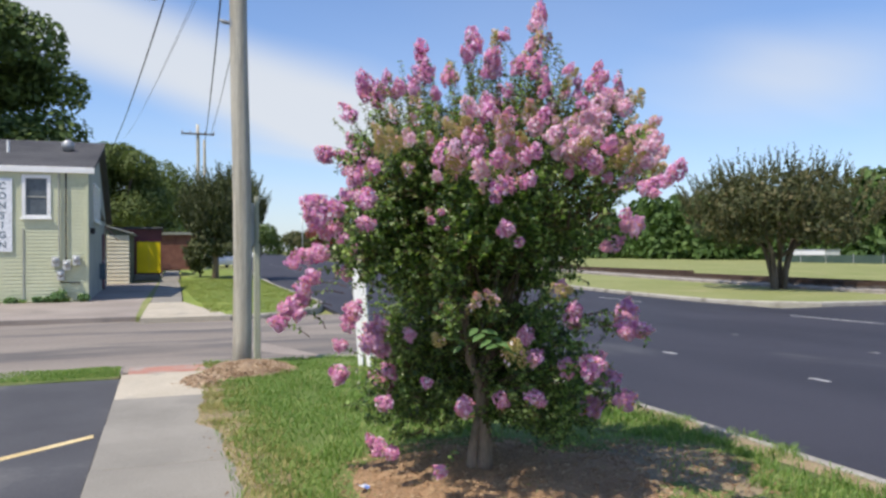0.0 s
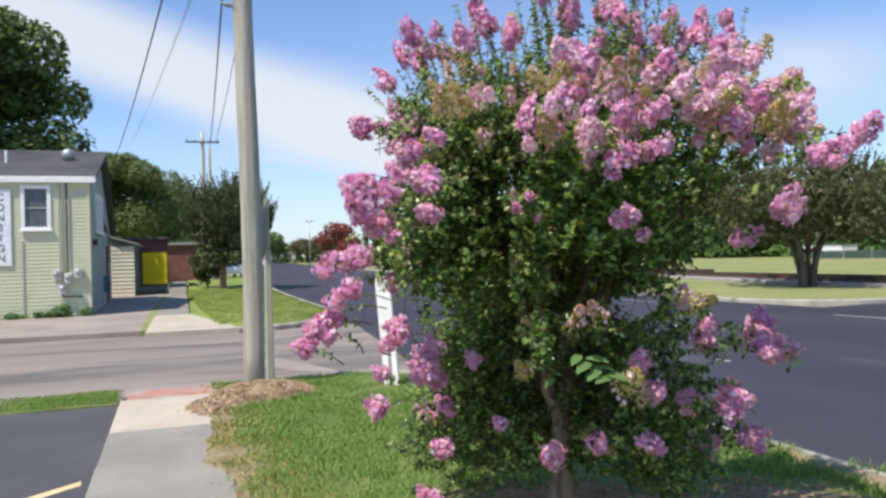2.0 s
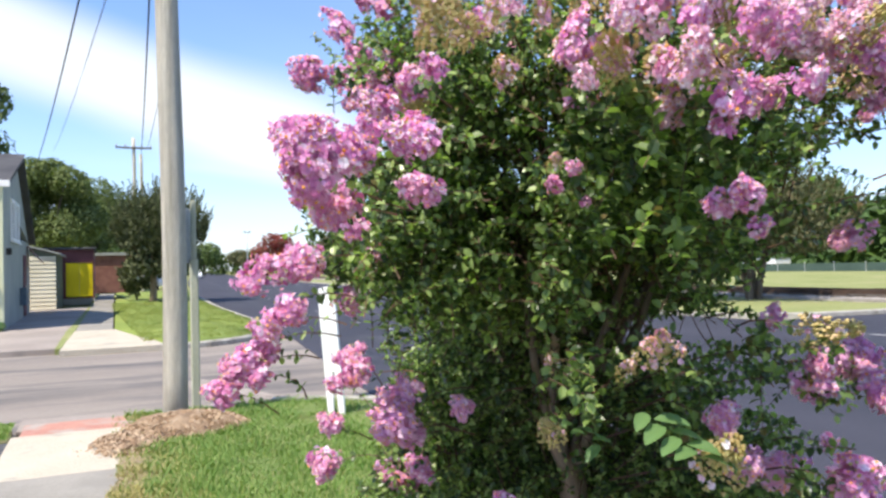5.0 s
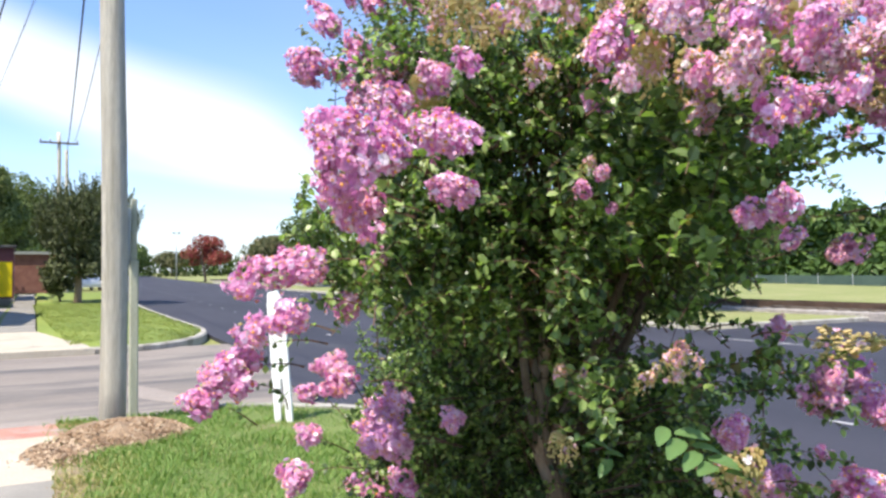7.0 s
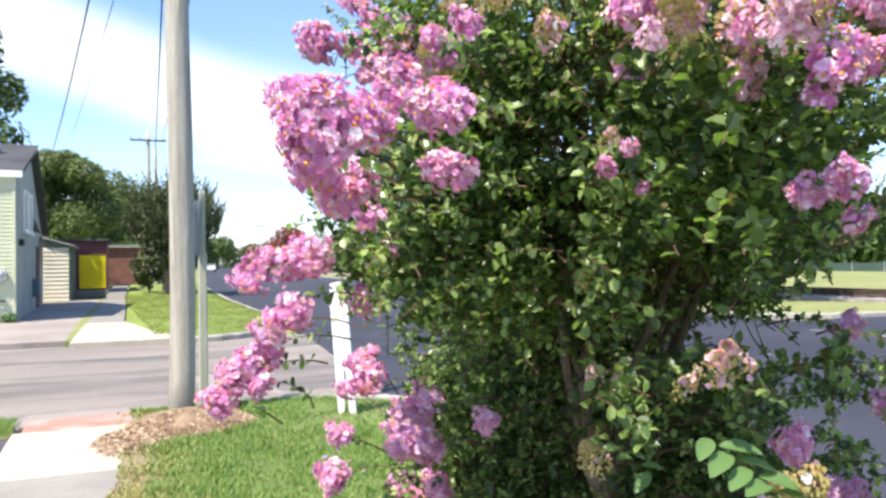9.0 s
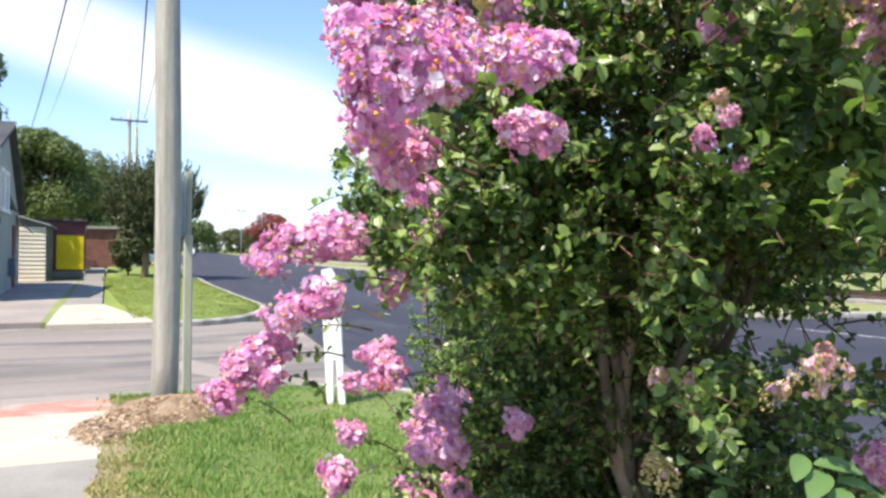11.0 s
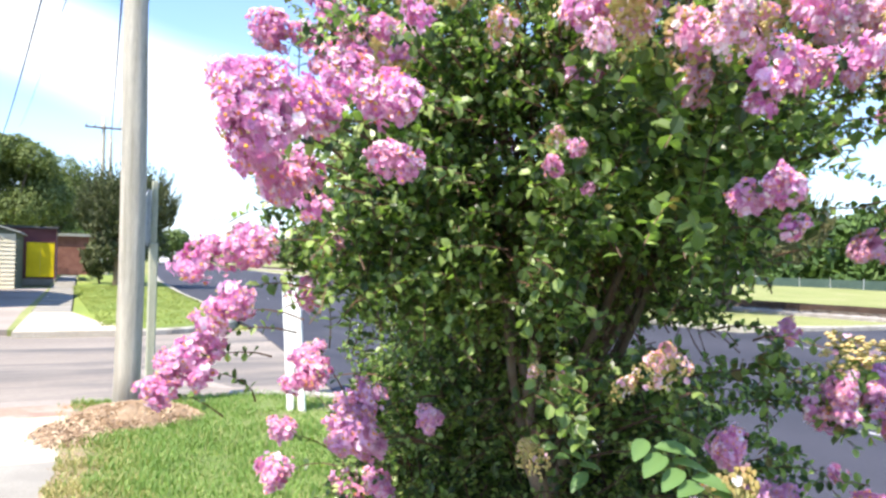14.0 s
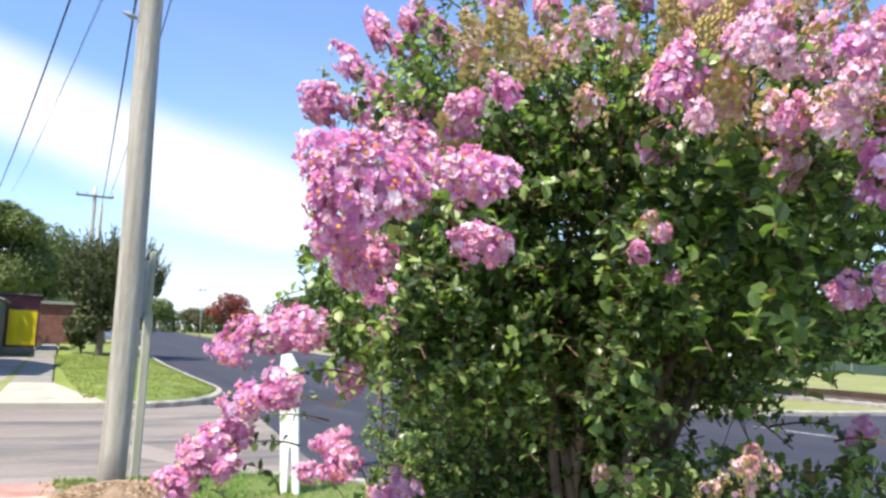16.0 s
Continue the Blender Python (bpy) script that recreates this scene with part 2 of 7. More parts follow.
M = {
    "asphalt": surf("new asphalt", (0.034, 0.034, 0.045), (0.049, 0.048, 0.062), 0.75, 0.35, 90, 0.35, 0.006, stain=((0.085, 0.085, 0.092), 0.5, 0.60), stretch=(1, 0.35, 1)),
    "lot": surf("parking lot asphalt", (0.068, 0.068, 0.076), (0.092, 0.092, 0.10), 0.8, 0.7, 80, 0.35, 0.006, stain=((0.17, 0.165, 0.16), 0.7, 0.58)),
    "street": surf("old worn asphalt", (0.215, 0.186, 0.162), (0.285, 0.248, 0.215), 0.88, 0.5, 70, 0.3, 0.006, stain=((0.125, 0.115, 0.11), 0.9, 0.50), stretch=(0.22, 1.1, 1)),
    "drive": surf("driveway asphalt", (0.265, 0.228, 0.20), (0.34, 0.295, 0.26), 0.9, 0.6, 60, 0.3, 0.006, stain=((0.20, 0.18, 0.165), 0.8, 0.6)),
    "concrete": surf("sidewalk concrete", (0.235, 0.22, 0.192), (0.295, 0.275, 0.24), 0.88, 1.1, 60, 0.3, 0.004, stain=((0.235, 0.22, 0.195), 1.3, 0.55), grain=0.14),
    "slab": surf("pale concrete", (0.42, 0.372, 0.292), (0.50, 0.447, 0.358), 0.88, 1.3, 55, 0.2, 0.004, stain=((0.29, 0.27, 0.235), 2.2, 0.56)),
    "kerb": surf("kerb concrete", (0.33, 0.31, 0.275), (0.44, 0.415, 0.365), 0.9, 1.5, 45, 0.35, 0.006, stain=((0.22, 0.205, 0.17), 2.1, 0.51)),
    "red": surf("red paving", (0.38, 0.18, 0.14), (0.46, 0.25, 0.19), 0.85, 2.0, 40, 0.3, 0.004, stain=((0.36, 0.31, 0.27), 3.0, 0.50)),
    "paint_y": surf("worn yellow paint", (0.60, 0.46, 0.23), (0.68, 0.55, 0.31), 0.8, 3, 50, 0.1, stain=((0.25, 0.2, 0.12), 6.0, 0.63)),
    "paint_w": surf("worn white paint", (0.36, 0.36, 0.37), (0.52, 0.52, 0.51), 0.8, 3, 50, 0.1, stain=((0.12, 0.12, 0.12), 4.0, 0.53)),
    "turf": surf("turf", (0.12, 0.165, 0.045), (0.17, 0.215, 0.065), 0.95, 0.9, 40, 0.6, 0.02, stain=((0.24, 0.19, 0.12), 1.2, 0.57)),
    "turf_far": surf("sunny lawn", (0.15, 0.21, 0.045), (0.21, 0.26, 0.06), 0.95, 0.25, 22, 0.6, 0.03, stain=((0.27, 0.25, 0.10), 0.3, 0.60)),
    "field": surf("dry field grass", (0.20, 0.22, 0.07), (0.28, 0.28, 0.10), 0.95, 0.12, 9, 0.5, 0.05, stain=((0.33, 0.29, 0.16), 0.25, 0.58)),
    "verge": surf("dry verge grass", (0.205, 0.235, 0.08), (0.27, 0.28, 0.115), 0.95, 0.3, 20, 0.6, 0.03, stain=((0.33, 0.29, 0.165), 0.4, 0.58)),
    "mound": surf("grey-brown wood mulch", (0.25, 0.165, 0.10), (0.38, 0.27, 0.175), 0.95, 4.0, 40, 1.0, 0.03, stain=((0.42, 0.34, 0.25), 6.0, 0.58)),
    "soil": surf("sandy bare soil", (0.24, 0.185, 0.115), (0.33, 0.265, 0.17), 0.95, 2.0, 40, 0.6, 0.02, stain=((0.22, 0.17, 0.11), 2.0, 0.58)),
    "mulch": surf("pine straw and soil", (0.36, 0.228, 0.13), (0.47, 0.305, 0.178), 0.95, 3.0, 45, 0.9, 0.03, stain=((0.17, 0.118, 0.078), 2.5, 0.62)),
    "ballast": surf("rail ballast", (0.30, 0.27, 0.25), (0.42, 0.38, 0.35), 0.95, 1.5, 14, 0.8, 0.05),
    "rail": surf("rusted rail steel", (0.075, 0.05, 0.04), (0.12, 0.08, 0.06), 0.6, 2, 20, 0.2, metal=0.4),
    "pole": surf("weathered pole wood", (0.43, 0.395, 0.315), (0.64, 0.60, 0.505), 0.88, 2.6, 34, 1.0, 0.02, stain=((0.24, 0.215, 0.155), 2.2, 0.58), stretch=(6, 6, 0.28)),
    "post": surf("grey-green post", (0.34, 0.35, 0.26), (0.46, 0.46, 0.35), 0.8, 2, 30, 0.3, stretch=(5, 5, 0.6)),
    "metal_grey": plain("galvanised grey metal", (0.42, 0.43, 0.44), 0.45, 0.6),
    "meter_grey": plain("pale grey enamel", (0.55, 0.56, 0.54), 0.5),
    "black": plain("black cable sheath", (0.03, 0.03, 0.032), 0.6),
    "white": surf("white paint", (0.80, 0.80, 0.78), (0.87, 0.87, 0.85), 0.55, 2, 25, 0.05, stain=((0.55, 0.54, 0.50), 3.0, 0.66), grain=0.07),
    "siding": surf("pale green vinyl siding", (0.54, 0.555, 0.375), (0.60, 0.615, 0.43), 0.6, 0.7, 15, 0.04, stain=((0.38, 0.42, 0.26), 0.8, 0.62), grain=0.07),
    # grey of the house's shaded side, its shade put into the wall colour
    "siding_grey": surf("grey shade-toned wall", (0.30, 0.31, 0.28), (0.37, 0.38, 0.34), 0.7, 0.8, 15, 0.08, grain=0.07),
    "cream": surf("cream shed siding", (0.66, 0.60, 0.44), (0.74, 0.68, 0.52), 0.65, 0.9, 18, 0.05, grain=0.07),
    "shed_side": surf("dark shed wall", (0.10, 0.12, 0.085), (0.15, 0.165, 0.12), 0.8, 1, 12, 0.1),
    "shingle": surf("dark grey shingles", (0.060, 0.060, 0.066), (0.095, 0.094, 0.10), 0.9, 0.7, 24, 0.5, 0.01),
    "maroon": surf("maroon painted wall", (0.13, 0.050, 0.058), (0.18, 0.072, 0.075), 0.75, 0.9, 14, 0.12, grain=0.07),
    "brick": surf("red brick", (0.205, 0.088, 0.066), (0.27, 0.128, 0.092), 0.85, 2, 18, 0.3),
    "yellow": surf("bright yellow paint", (0.80, 0.62, 0.006), (0.86, 0.69, 0.010), 0.5, 0.8, 10, 0.03, grain=0.07),
    "bark": surf("smooth tan bark", (0.20, 0.148, 0.104), (0.32, 0.240, 0.172), 0.75, 5, 40, 0.35, 0.006, stain=((0.16, 0.11, 0.075), 5.0, 0.58), stretch=(2, 2, 0.5)),
    "bark_dark": surf("rough grey bark", (0.10, 0.08, 0.06), (0.17, 0.14, 0.11), 0.9, 2, 20, 0.7, 0.02, stretch=(2, 2, 0.5)),
    "twig": plain("reddish twig bark", (0.10, 0.055, 0.035), 0.7, vary=0.3),
    "fence": surf("dark green fence screen", (0.045, 0.075, 0.065), (0.065, 0.10, 0.085), 0.85, 0.5, 12, 0.1),
    "tyre": plain("tyre rubber", (0.025, 0.025, 0.026), 0.85),
    "car_white": plain("white car paint", (0.78, 0.78, 0.78), 0.25, vary=0.03),
    "dark_glass": plain("dark car glass", (0.02, 0.022, 0.025), 0.08, vary=0.1),
    "leaf": leafy("crape myrtle leaf", [(0.0, (0.034, 0.060, 0.022)), (0.4, (0.078, 0.125, 0.040)), (0.72, (0.19, 0.275, 0.078)), (1.0, (0.39, 0.49, 0.18))], 0.34, 0.44, (1.42, 1.72, 0.72), patch=(1.1, (0.17, 0.14, 0.045), 0.68), spec=0.5),
    "leaf_new": leafy("young bronze leaf", [(0.0, (0.11, 0.135, 0.035)), (0.5, (0.21, 0.15, 0.06)), (1.0, (0.16, 0.20, 0.06))], 0.45, 0.35),
    "leaf_big": leafy("broad green leaf", [(0.0, (0.10, 0.19, 0.065)), (1.0, (0.16, 0.27, 0.10))], 0.4, 0.3),
    "petal": leafy("crinkled pink petal", [(0.0, (0.64, 0.20, 0.48)), (0.3, (0.79, 0.36, 0.62)), (0.6, (0.89, 0.53, 0.76)), (0.82, (0.95, 0.74, 0.88)), (1.0, (0.99, 0.93, 0.97))], 0.6, 0.40, (1.0, 0.86, 1.02)),
    "petal_pale": leafy("faded pale pink petal", [(0.0, (0.80, 0.42, 0.60)), (0.35, (0.89, 0.58, 0.74)), (0.7, (0.94, 0.75, 0.85)), (1.0, (0.98, 0.93, 0.95))], 0.6, 0.38, (1.0, 0.9, 1.0)),
    "wrapper": surf("crumpled wrapper", (0.12, 0.22, 0.55), (0.80, 0.83, 0.88), 0.3, 22, 60, 0.1, lohi=(0.47, 0.53)),
    "petal_deep": leafy("deep pink petal", [(0.0, (0.66, 0.22, 0.46)), (0.5, (0.82, 0.41, 0.63)), (0.85, (0.92, 0.64, 0.80)), (1.0, (0.98, 0.88, 0.94))], 0.6, 0.38, (1.0, 0.85, 1.05)),
    # for pink heads in shade: their violet cast is put into the colour
    "petal_shade": leafy("petal with a shade tint", [(0.0, (0.70, 0.30, 0.55)), (0.5, (0.82, 0.47, 0.70)), (1.0, (0.92, 0.69, 0.84))], 0.6, 0.38, (1.0, 0.9, 1.05)),
    "stamen": plain("orange stamen", (0.92, 0.42, 0.08), 0.6),
    "bud": leafy("tan buds", [(0.0, (0.52, 0.43, 0.17)), (0.4, (0.64, 0.50, 0.25)), (0.75, (0.52, 0.50, 0.20)), (1.0, (0.70, 0.48, 0.32))], 0.6, 0.3),
    "grass": leafy("grass blade", [(0.0, (0.12, 0.22, 0.045)), (0.6, (0.19, 0.31, 0.072)), (0.9, (0.30, 0.37, 0.115)), (1.0, (0.42, 0.38, 0.19))], 0.6, 0.3),
    "chips": leafy("wood chips", [(0.0, (0.16, 0.10, 0.06)), (0.5, (0.34, 0.23, 0.14)), (1.0, (0.55, 0.43, 0.30))], 0.8, 0.05, (1, 1, 1)),
    "dry_grass": leafy("dry grass blade", [(0.0, (0.22, 0.27, 0.07)), (0.45, (0.38, 0.36, 0.13)), (1.0, (0.56, 0.46, 0.22))], 0.8, 0.2, (1, 1, 0.8)),
    "grass_far": leafy("sunny grass blade", [(0.0, (0.17, 0.22, 0.045)), (0.6, (0.235, 0.285, 0.065)), (1.0, (0.36, 0.35, 0.12))], 0.6, 0.3),
    "straw": leafy("dry straw", [(0.0, (0.22, 0.13, 0.07)), (0.75, (0.36, 0.235, 0.13)), (1.0, (0.58, 0.44, 0.27))], 0.8, 0.1, (1, 1, 1)),
    "oak": leafy("broadleaf foliage", [(0.0, (0.042, 0.072, 0.020)), (0.6, (0.092, 0.145, 0.036)), (1.0, (0.165, 0.225, 0.060))], 0.6, 0.2),
    "oak_light": leafy("olive green foliage", [(0.0, (0.075, 0.105, 0.030)), (0.6, (0.13, 0.175, 0.050)), (1.0, (0.19, 0.235, 0.075))], 0.7, 0.25),
    "conifer": leafy("dark foliage", [(0.0, (0.042, 0.052, 0.022)), (0.6, (0.085, 0.105, 0.042)), (1.0, (0.16, 0.175, 0.075))], 0.65, 0.15),
    "olive": leafy("olive-brown foliage", [(0.0, (0.052, 0.066, 0.026)), (0.6, (0.10, 0.112, 0.044)), (1.0, (0.18, 0.15, 0.072))], 0.65, 0.18),
    "hedge": leafy("bright woodland foliage", [(0.0, (0.035, 0.075, 0.016)), (0.6, (0.065, 0.125, 0.026)), (1.0, (0.11, 0.18, 0.04))], 0.65, 0.2),
    "redbloom": leafy("dark red blossom", [(0.0, (0.20, 0.035, 0.03)), (0.6, (0.34, 0.06, 0.055)), (1.0, (0.10, 0.09, 0.03))], 0.65, 0.2, (1, 1, 1)),
}

# ---- building helpers ----


def mesh_of(bm, name, mats, smooth=False):
    me = bpy.data.meshes.new(name)
    bm.to_mesh(me)
    bm.free()
    for m in mats if isinstance(mats, (list, tuple)) else [mats]:
        me.materials.append(m)
    if smooth:
        me.polygons.foreach_set("use_smooth", [True] * len(me.polygons))
    return me


def raw_mesh(name, verts, faces, mats, idx=None, smooth=False):
    me = bpy.data.meshes.new(name)
    me.from_pydata(verts, [], faces)
    for m in mats if isinstance(mats, (list, tuple)) else [mats]:
        me.materials.append(m)
    if idx is not None:
        me.polygons.foreach_set("material_index", idx)
    if smooth:
        me.polygons.foreach_set("use_smooth", [True] * len(me.polygons))
    me.update()
    return me


def part(name, bm, material, parent, label="", smooth=False):
    ob = new(name, bm if isinstance(bm, bpy.types.Mesh) else mesh_of(bm, name, material, smooth))
    ob.parent = parent
    if label:
        tagged(ob, label)
    return ob


def thing(name, x, y, z, label, category, group="", kind="", rz=0):
    ob = new(name)
    ob.empty_display_size = 0.1
    ob.matrix_world = pose(x, y, z, 0, 0, rz)
    return tagged(ob, label, category, group, kind)


def box(bm, x0, x1, y0, y1, z0, z1, bevel=0.0):
    r = bmesh.ops.create_cube(bm, size=1.0, matrix=Matrix.Translation(((x0 + x1) / 2, (y0 + y1) / 2, (z0 + z1) / 2)) @ Matrix.Diagonal((x1 - x0, y1 - y0, z1 - z0, 1)))
    if bevel:
        es = list({e for v in r["verts"] for e in v.link_edges})
        bmesh.ops.bevel(bm, geom=es, offset=bevel, segments=1, affect="EDGES")
    return bm


def boxes(*rows, bevel=0.0):
    bm = bmesh.new()
    for r in rows:
        box(bm, *r, bevel=bevel)
    return bm


def tube(bm, pts, radii, sides=8, cap=True, wobble=0.0, rnd=random):
    """A tube through points with a radius at each."""
    rings = []
    pts = [Vector(p) for p in pts]
    for i, p in enumerate(pts):
        d = (pts[min(i + 1, len(pts) - 1)] - pts[max(i - 1, 0)]).normalized()
        a = d.orthogonal().normalized() if abs(d.z) < 0.9 else Vector((1, 0, 0))
        a = (a - d * a.dot(d)).normalized()
        b = d.cross(a)
        ring = []
        for k in range(sides):
            t = 2 * math.pi * k / sides
            r = radii[i] * (1 + (rnd.uniform(-wobble, wobble) if wobble else 0))
            ring.append(bm.verts.new(p + (a * math.cos(t) + b * math.sin(t)) * r))
        rings.append(ring)
    for u, v in zip(rings, rings[1:]):
        for k in range(sides):
            bm.faces.new((u[k], u[(k + 1) % sides], v[(k + 1) % sides], v[k]))
    if cap:
        bm.faces.new(rings[0][::-1])
        bm.faces.new(rings[-1])
    return bm


def gz(y):
    """The lie of the land along the road."""
    return float(np.interp(y, (13, 18, 28, 35, 46, 52), (0, -0.06, -0.15, -0.12, 0.0, 0.09)))


def strip(name, rows, dz, material, label, category, thick=0.25, step=1.0, rough=0.0, cols=1):
    """A solid band of ground from rows (y, left x, right x); its top follows the land."""
    ys = [r[0] for r in rows]
    n = max(2, int((ys[-1] - ys[0]) / step) + 1)
    fine = sorted(set(np.linspace(ys[0], ys[-1], n)) | set(ys))
    verts, faces = [], []
    for y in fine:
        xl, xr = np.interp(y, ys, [r[1] for r in rows]), np.interp(y, ys, [r[2] for r in rows])
        for k in range(cols + 1):
            x = xl + (xr - xl) * k / cols
            z = gz(y) + dz + (rough * noise.noise(Vector((x * 1.7, y * 1.7, 3.0))) if 0 < k < cols else 0)
            verts.append((x, y, z))
    w = cols + 1
    top = len(verts)
    for i in range(len(fine) - 1):
        for k in range(cols):
            a = i * w + k
            faces.append((a, a + 1, a + w + 1, a + w))
    rim = [i * w for i in range(len(fine))][::-1] + list(range(w))[1:] + [i * w + cols for i in range(1, len(fine))] + [(len(fine) - 1) * w + k for k in range(cols - 1, 0, -1)]
    low = {}
    for v in rim:
        low[v] = len(verts)
        x, y, z = verts[v]
        verts.append((x, y, z - thick))
    for a, b in zip(rim, rim[1:] + rim[:1]):
        faces.append((a, low[a], low[b], b))
    ob = new(name, raw_mesh(name, verts, faces, material))
    return tagged(ob, label, category, kind="structure")


def sheet(name, poly, dz, material, label, category, parent=None, follow=True):
    """A thin flat marking or patch on the ground, 5 mm thick."""
    bm = bmesh.new()
    lo = [bm.verts.new((x, y, (gz(y) if follow else 0) + dz - 0.02)) for x, y in poly]
    hi = [bm.verts.new((x, y, (gz(y) if follow else 0) + dz)) for x, y in poly]
    bm.faces.new(hi)
    n = len(poly)
    for k in range(n):
        bm.faces.new((lo[k], lo[(k + 1) % n], hi[(k + 1) % n], hi[k]))
    bmesh.ops.recalc_face_normals(bm, faces=bm.faces)
    ob = new(name, mesh_of(bm, name, material))
    if parent:
        ob.parent = parent
        return ob
    return tagged(ob, label, category, kind="structure")

# ---- ground, roads, walks ----
rows = [(-60, 0), (-20, 0), (5, 0), (13, 0), (18, 0), (28, 0), (35, 0), (46, 0), (52, 0), (70, 0), (150, 0), (500, 0), (2500, 0)]
verts, faces = [], []
xs = [-2500, -400, -80, -20, 0, 20, 80, 400, 2500]
for y, _ in rows:
    for x in xs:
        verts.append((x, y, gz(y) - 0.22))
for i in range(len(rows) - 1):
    for k in range(len(xs) - 1):
        a = i * len(xs) + k
        faces.append((a, a + 1, a + len(xs) + 1, a + len(xs)))
tagged(new("ground", raw_mesh("ground", verts, faces, M["field"])), "wide ground of dry grass reaching the horizon", "ground", kind="structure")

ROAD_L = ((-40, 4.35), (14, 4.35), (19, 3.6), (28, 4.7), (33, 4.95), (42, 4.95), (55, 5.4), (80, 7.6), (108, 10.2), (160, 15.5), (255, 26.0), (500, 57.0), (900, 110.0))
ROAD_R = ((-40, 16.5), (32, 16.5), (50, 17.3), (80, 19.2), (108, 21.8), (160, 27.0), (255, 37.5), (500, 68.0), (900, 121.0))


def rx(table, y):
    return float(np.interp(y, [p[0] for p in table], [p[1] for p in table]))


ys = sorted({p[0] for p in ROAD_L} | {p[0] for p in ROAD_R} | {20, 22, 24, 26})
strip("road", [(y, rx(ROAD_L, y), rx(ROAD_R, y)) for y in ys], -0.12, M["asphalt"], "dark freshly laid asphalt main road", "road", 0.15, 2.0)
strip("street", [(18.3, -70, 4.4), (19.0, -70, 3.62), (27.6, -70, 4.66), (28.2, -70, 4.72)], -0.135, M["street"], "pale worn old asphalt side street", "road", 0.12)
strip("cross_street", [(8, 16.45, 90), (24.6, 16.45, 90)], -0.135, M["asphalt"], "dark asphalt street leaving the main road", "road", 0.12)
strip("parking_lot", [(-40, -60, -0.31), (17.55, -60, -0.31)], -0.03, M["lot"], "dark asphalt parking lot beside the sidewalk", "parking lot", 0.2)
strip("driveway", [(28.0, -40, -0.42), (46.4, -40, 0.05)], -0.012, M["drive"], "pinkish worn driveway in front of the house", "driveway", 0.3)

# near sidewalk of separate slabs
walk_root = tagged(new("sidewalk"), "grey concrete sidewalk with cracked worn joints", "sidewalk", kind="structure")
srnd = random.Random(5)
for y0, y1 in zip(np.arange(-6.9, 16.3, 1.54), np.arange(-5.36, 17.8, 1.54)):
    y1 = min(y1, 15.88)
    if y1 - y0 < 0.3:
        continue
    bm = boxes((-0.30, 0.70, y0 + 0.026, y1 - 0.026, -0.25, 0.0 + srnd.uniform(-0.004, 0.004)), bevel=0.008)
    bm.transform(Matrix.Translation((0, 0, gz((y0 + y1) / 2))))
    part("paving_slab", bm, M["concrete"], walk_root)
pale = tagged(new("corner_slab", mesh_of(boxes((-0.30, 0.702, 15.885, 17.55, -0.30, -0.035), bevel=0.008), "corner_slab", M["slab"])), "pale newer concrete slab ending the sidewalk", "pavement", kind="structure")
tagged(new("ramp_strip", mesh_of(boxes((-0.24, 0.92, 17.56, 18.22, -0.33, -0.05), bevel=0.01), "ramp_strip", M["red"])), "faded red tactile strip at the kerb ramp", "pavement", kind="structure")
tagged(new("ramp_apron", mesh_of(boxes((-0.32, 1.0, 18.23, 18.85, -0.35, -0.105), bevel=0.01), "ramp_apron", M["drive"])), "worn concrete apron of the kerb ramp", "pavement", kind="structure")

# far sidewalk, apron and kerbs
far_walk = tagged(new("far_sidewalk"), "grey concrete sidewalk beyond the side street", "sidewalk", kind="structure")
for y0 in np.arange(33.0, 64, 1.5):
    xl = -0.18 + (y0 - 33) * 0.02
    w = 0.95 - (y0 - 33) * 0.004
    bm = boxes((xl, xl + w, y0 + 0.008, y0 + 1.49, -0.25, 0.0), bevel=0.008)
    bm.transform(Matrix.Translation((0, 0, gz(y0 + 0.75))))
    part("paving_slab", bm, M["concrete"], far_walk)
strip("far_apron", [(27.3, -0.34, 1.75), (28.3, -0.32, 1.70), (30.3, -0.28, 1.25), (32.99, -0.2, 0.80)], -0.008, M["slab"], "pale concrete apron where the far sidewalk meets the street", "pavement")


def arc_pts(cx, cy, rx_, ry_, a0, a1, n):
    return [(cx + rx_ * math.cos(radians(a0 + (a1 - a0) * k / n)), cy + ry_ * math.sin(radians(a0 + (a1 - a0) * k / n))) for k in range(n + 1)]


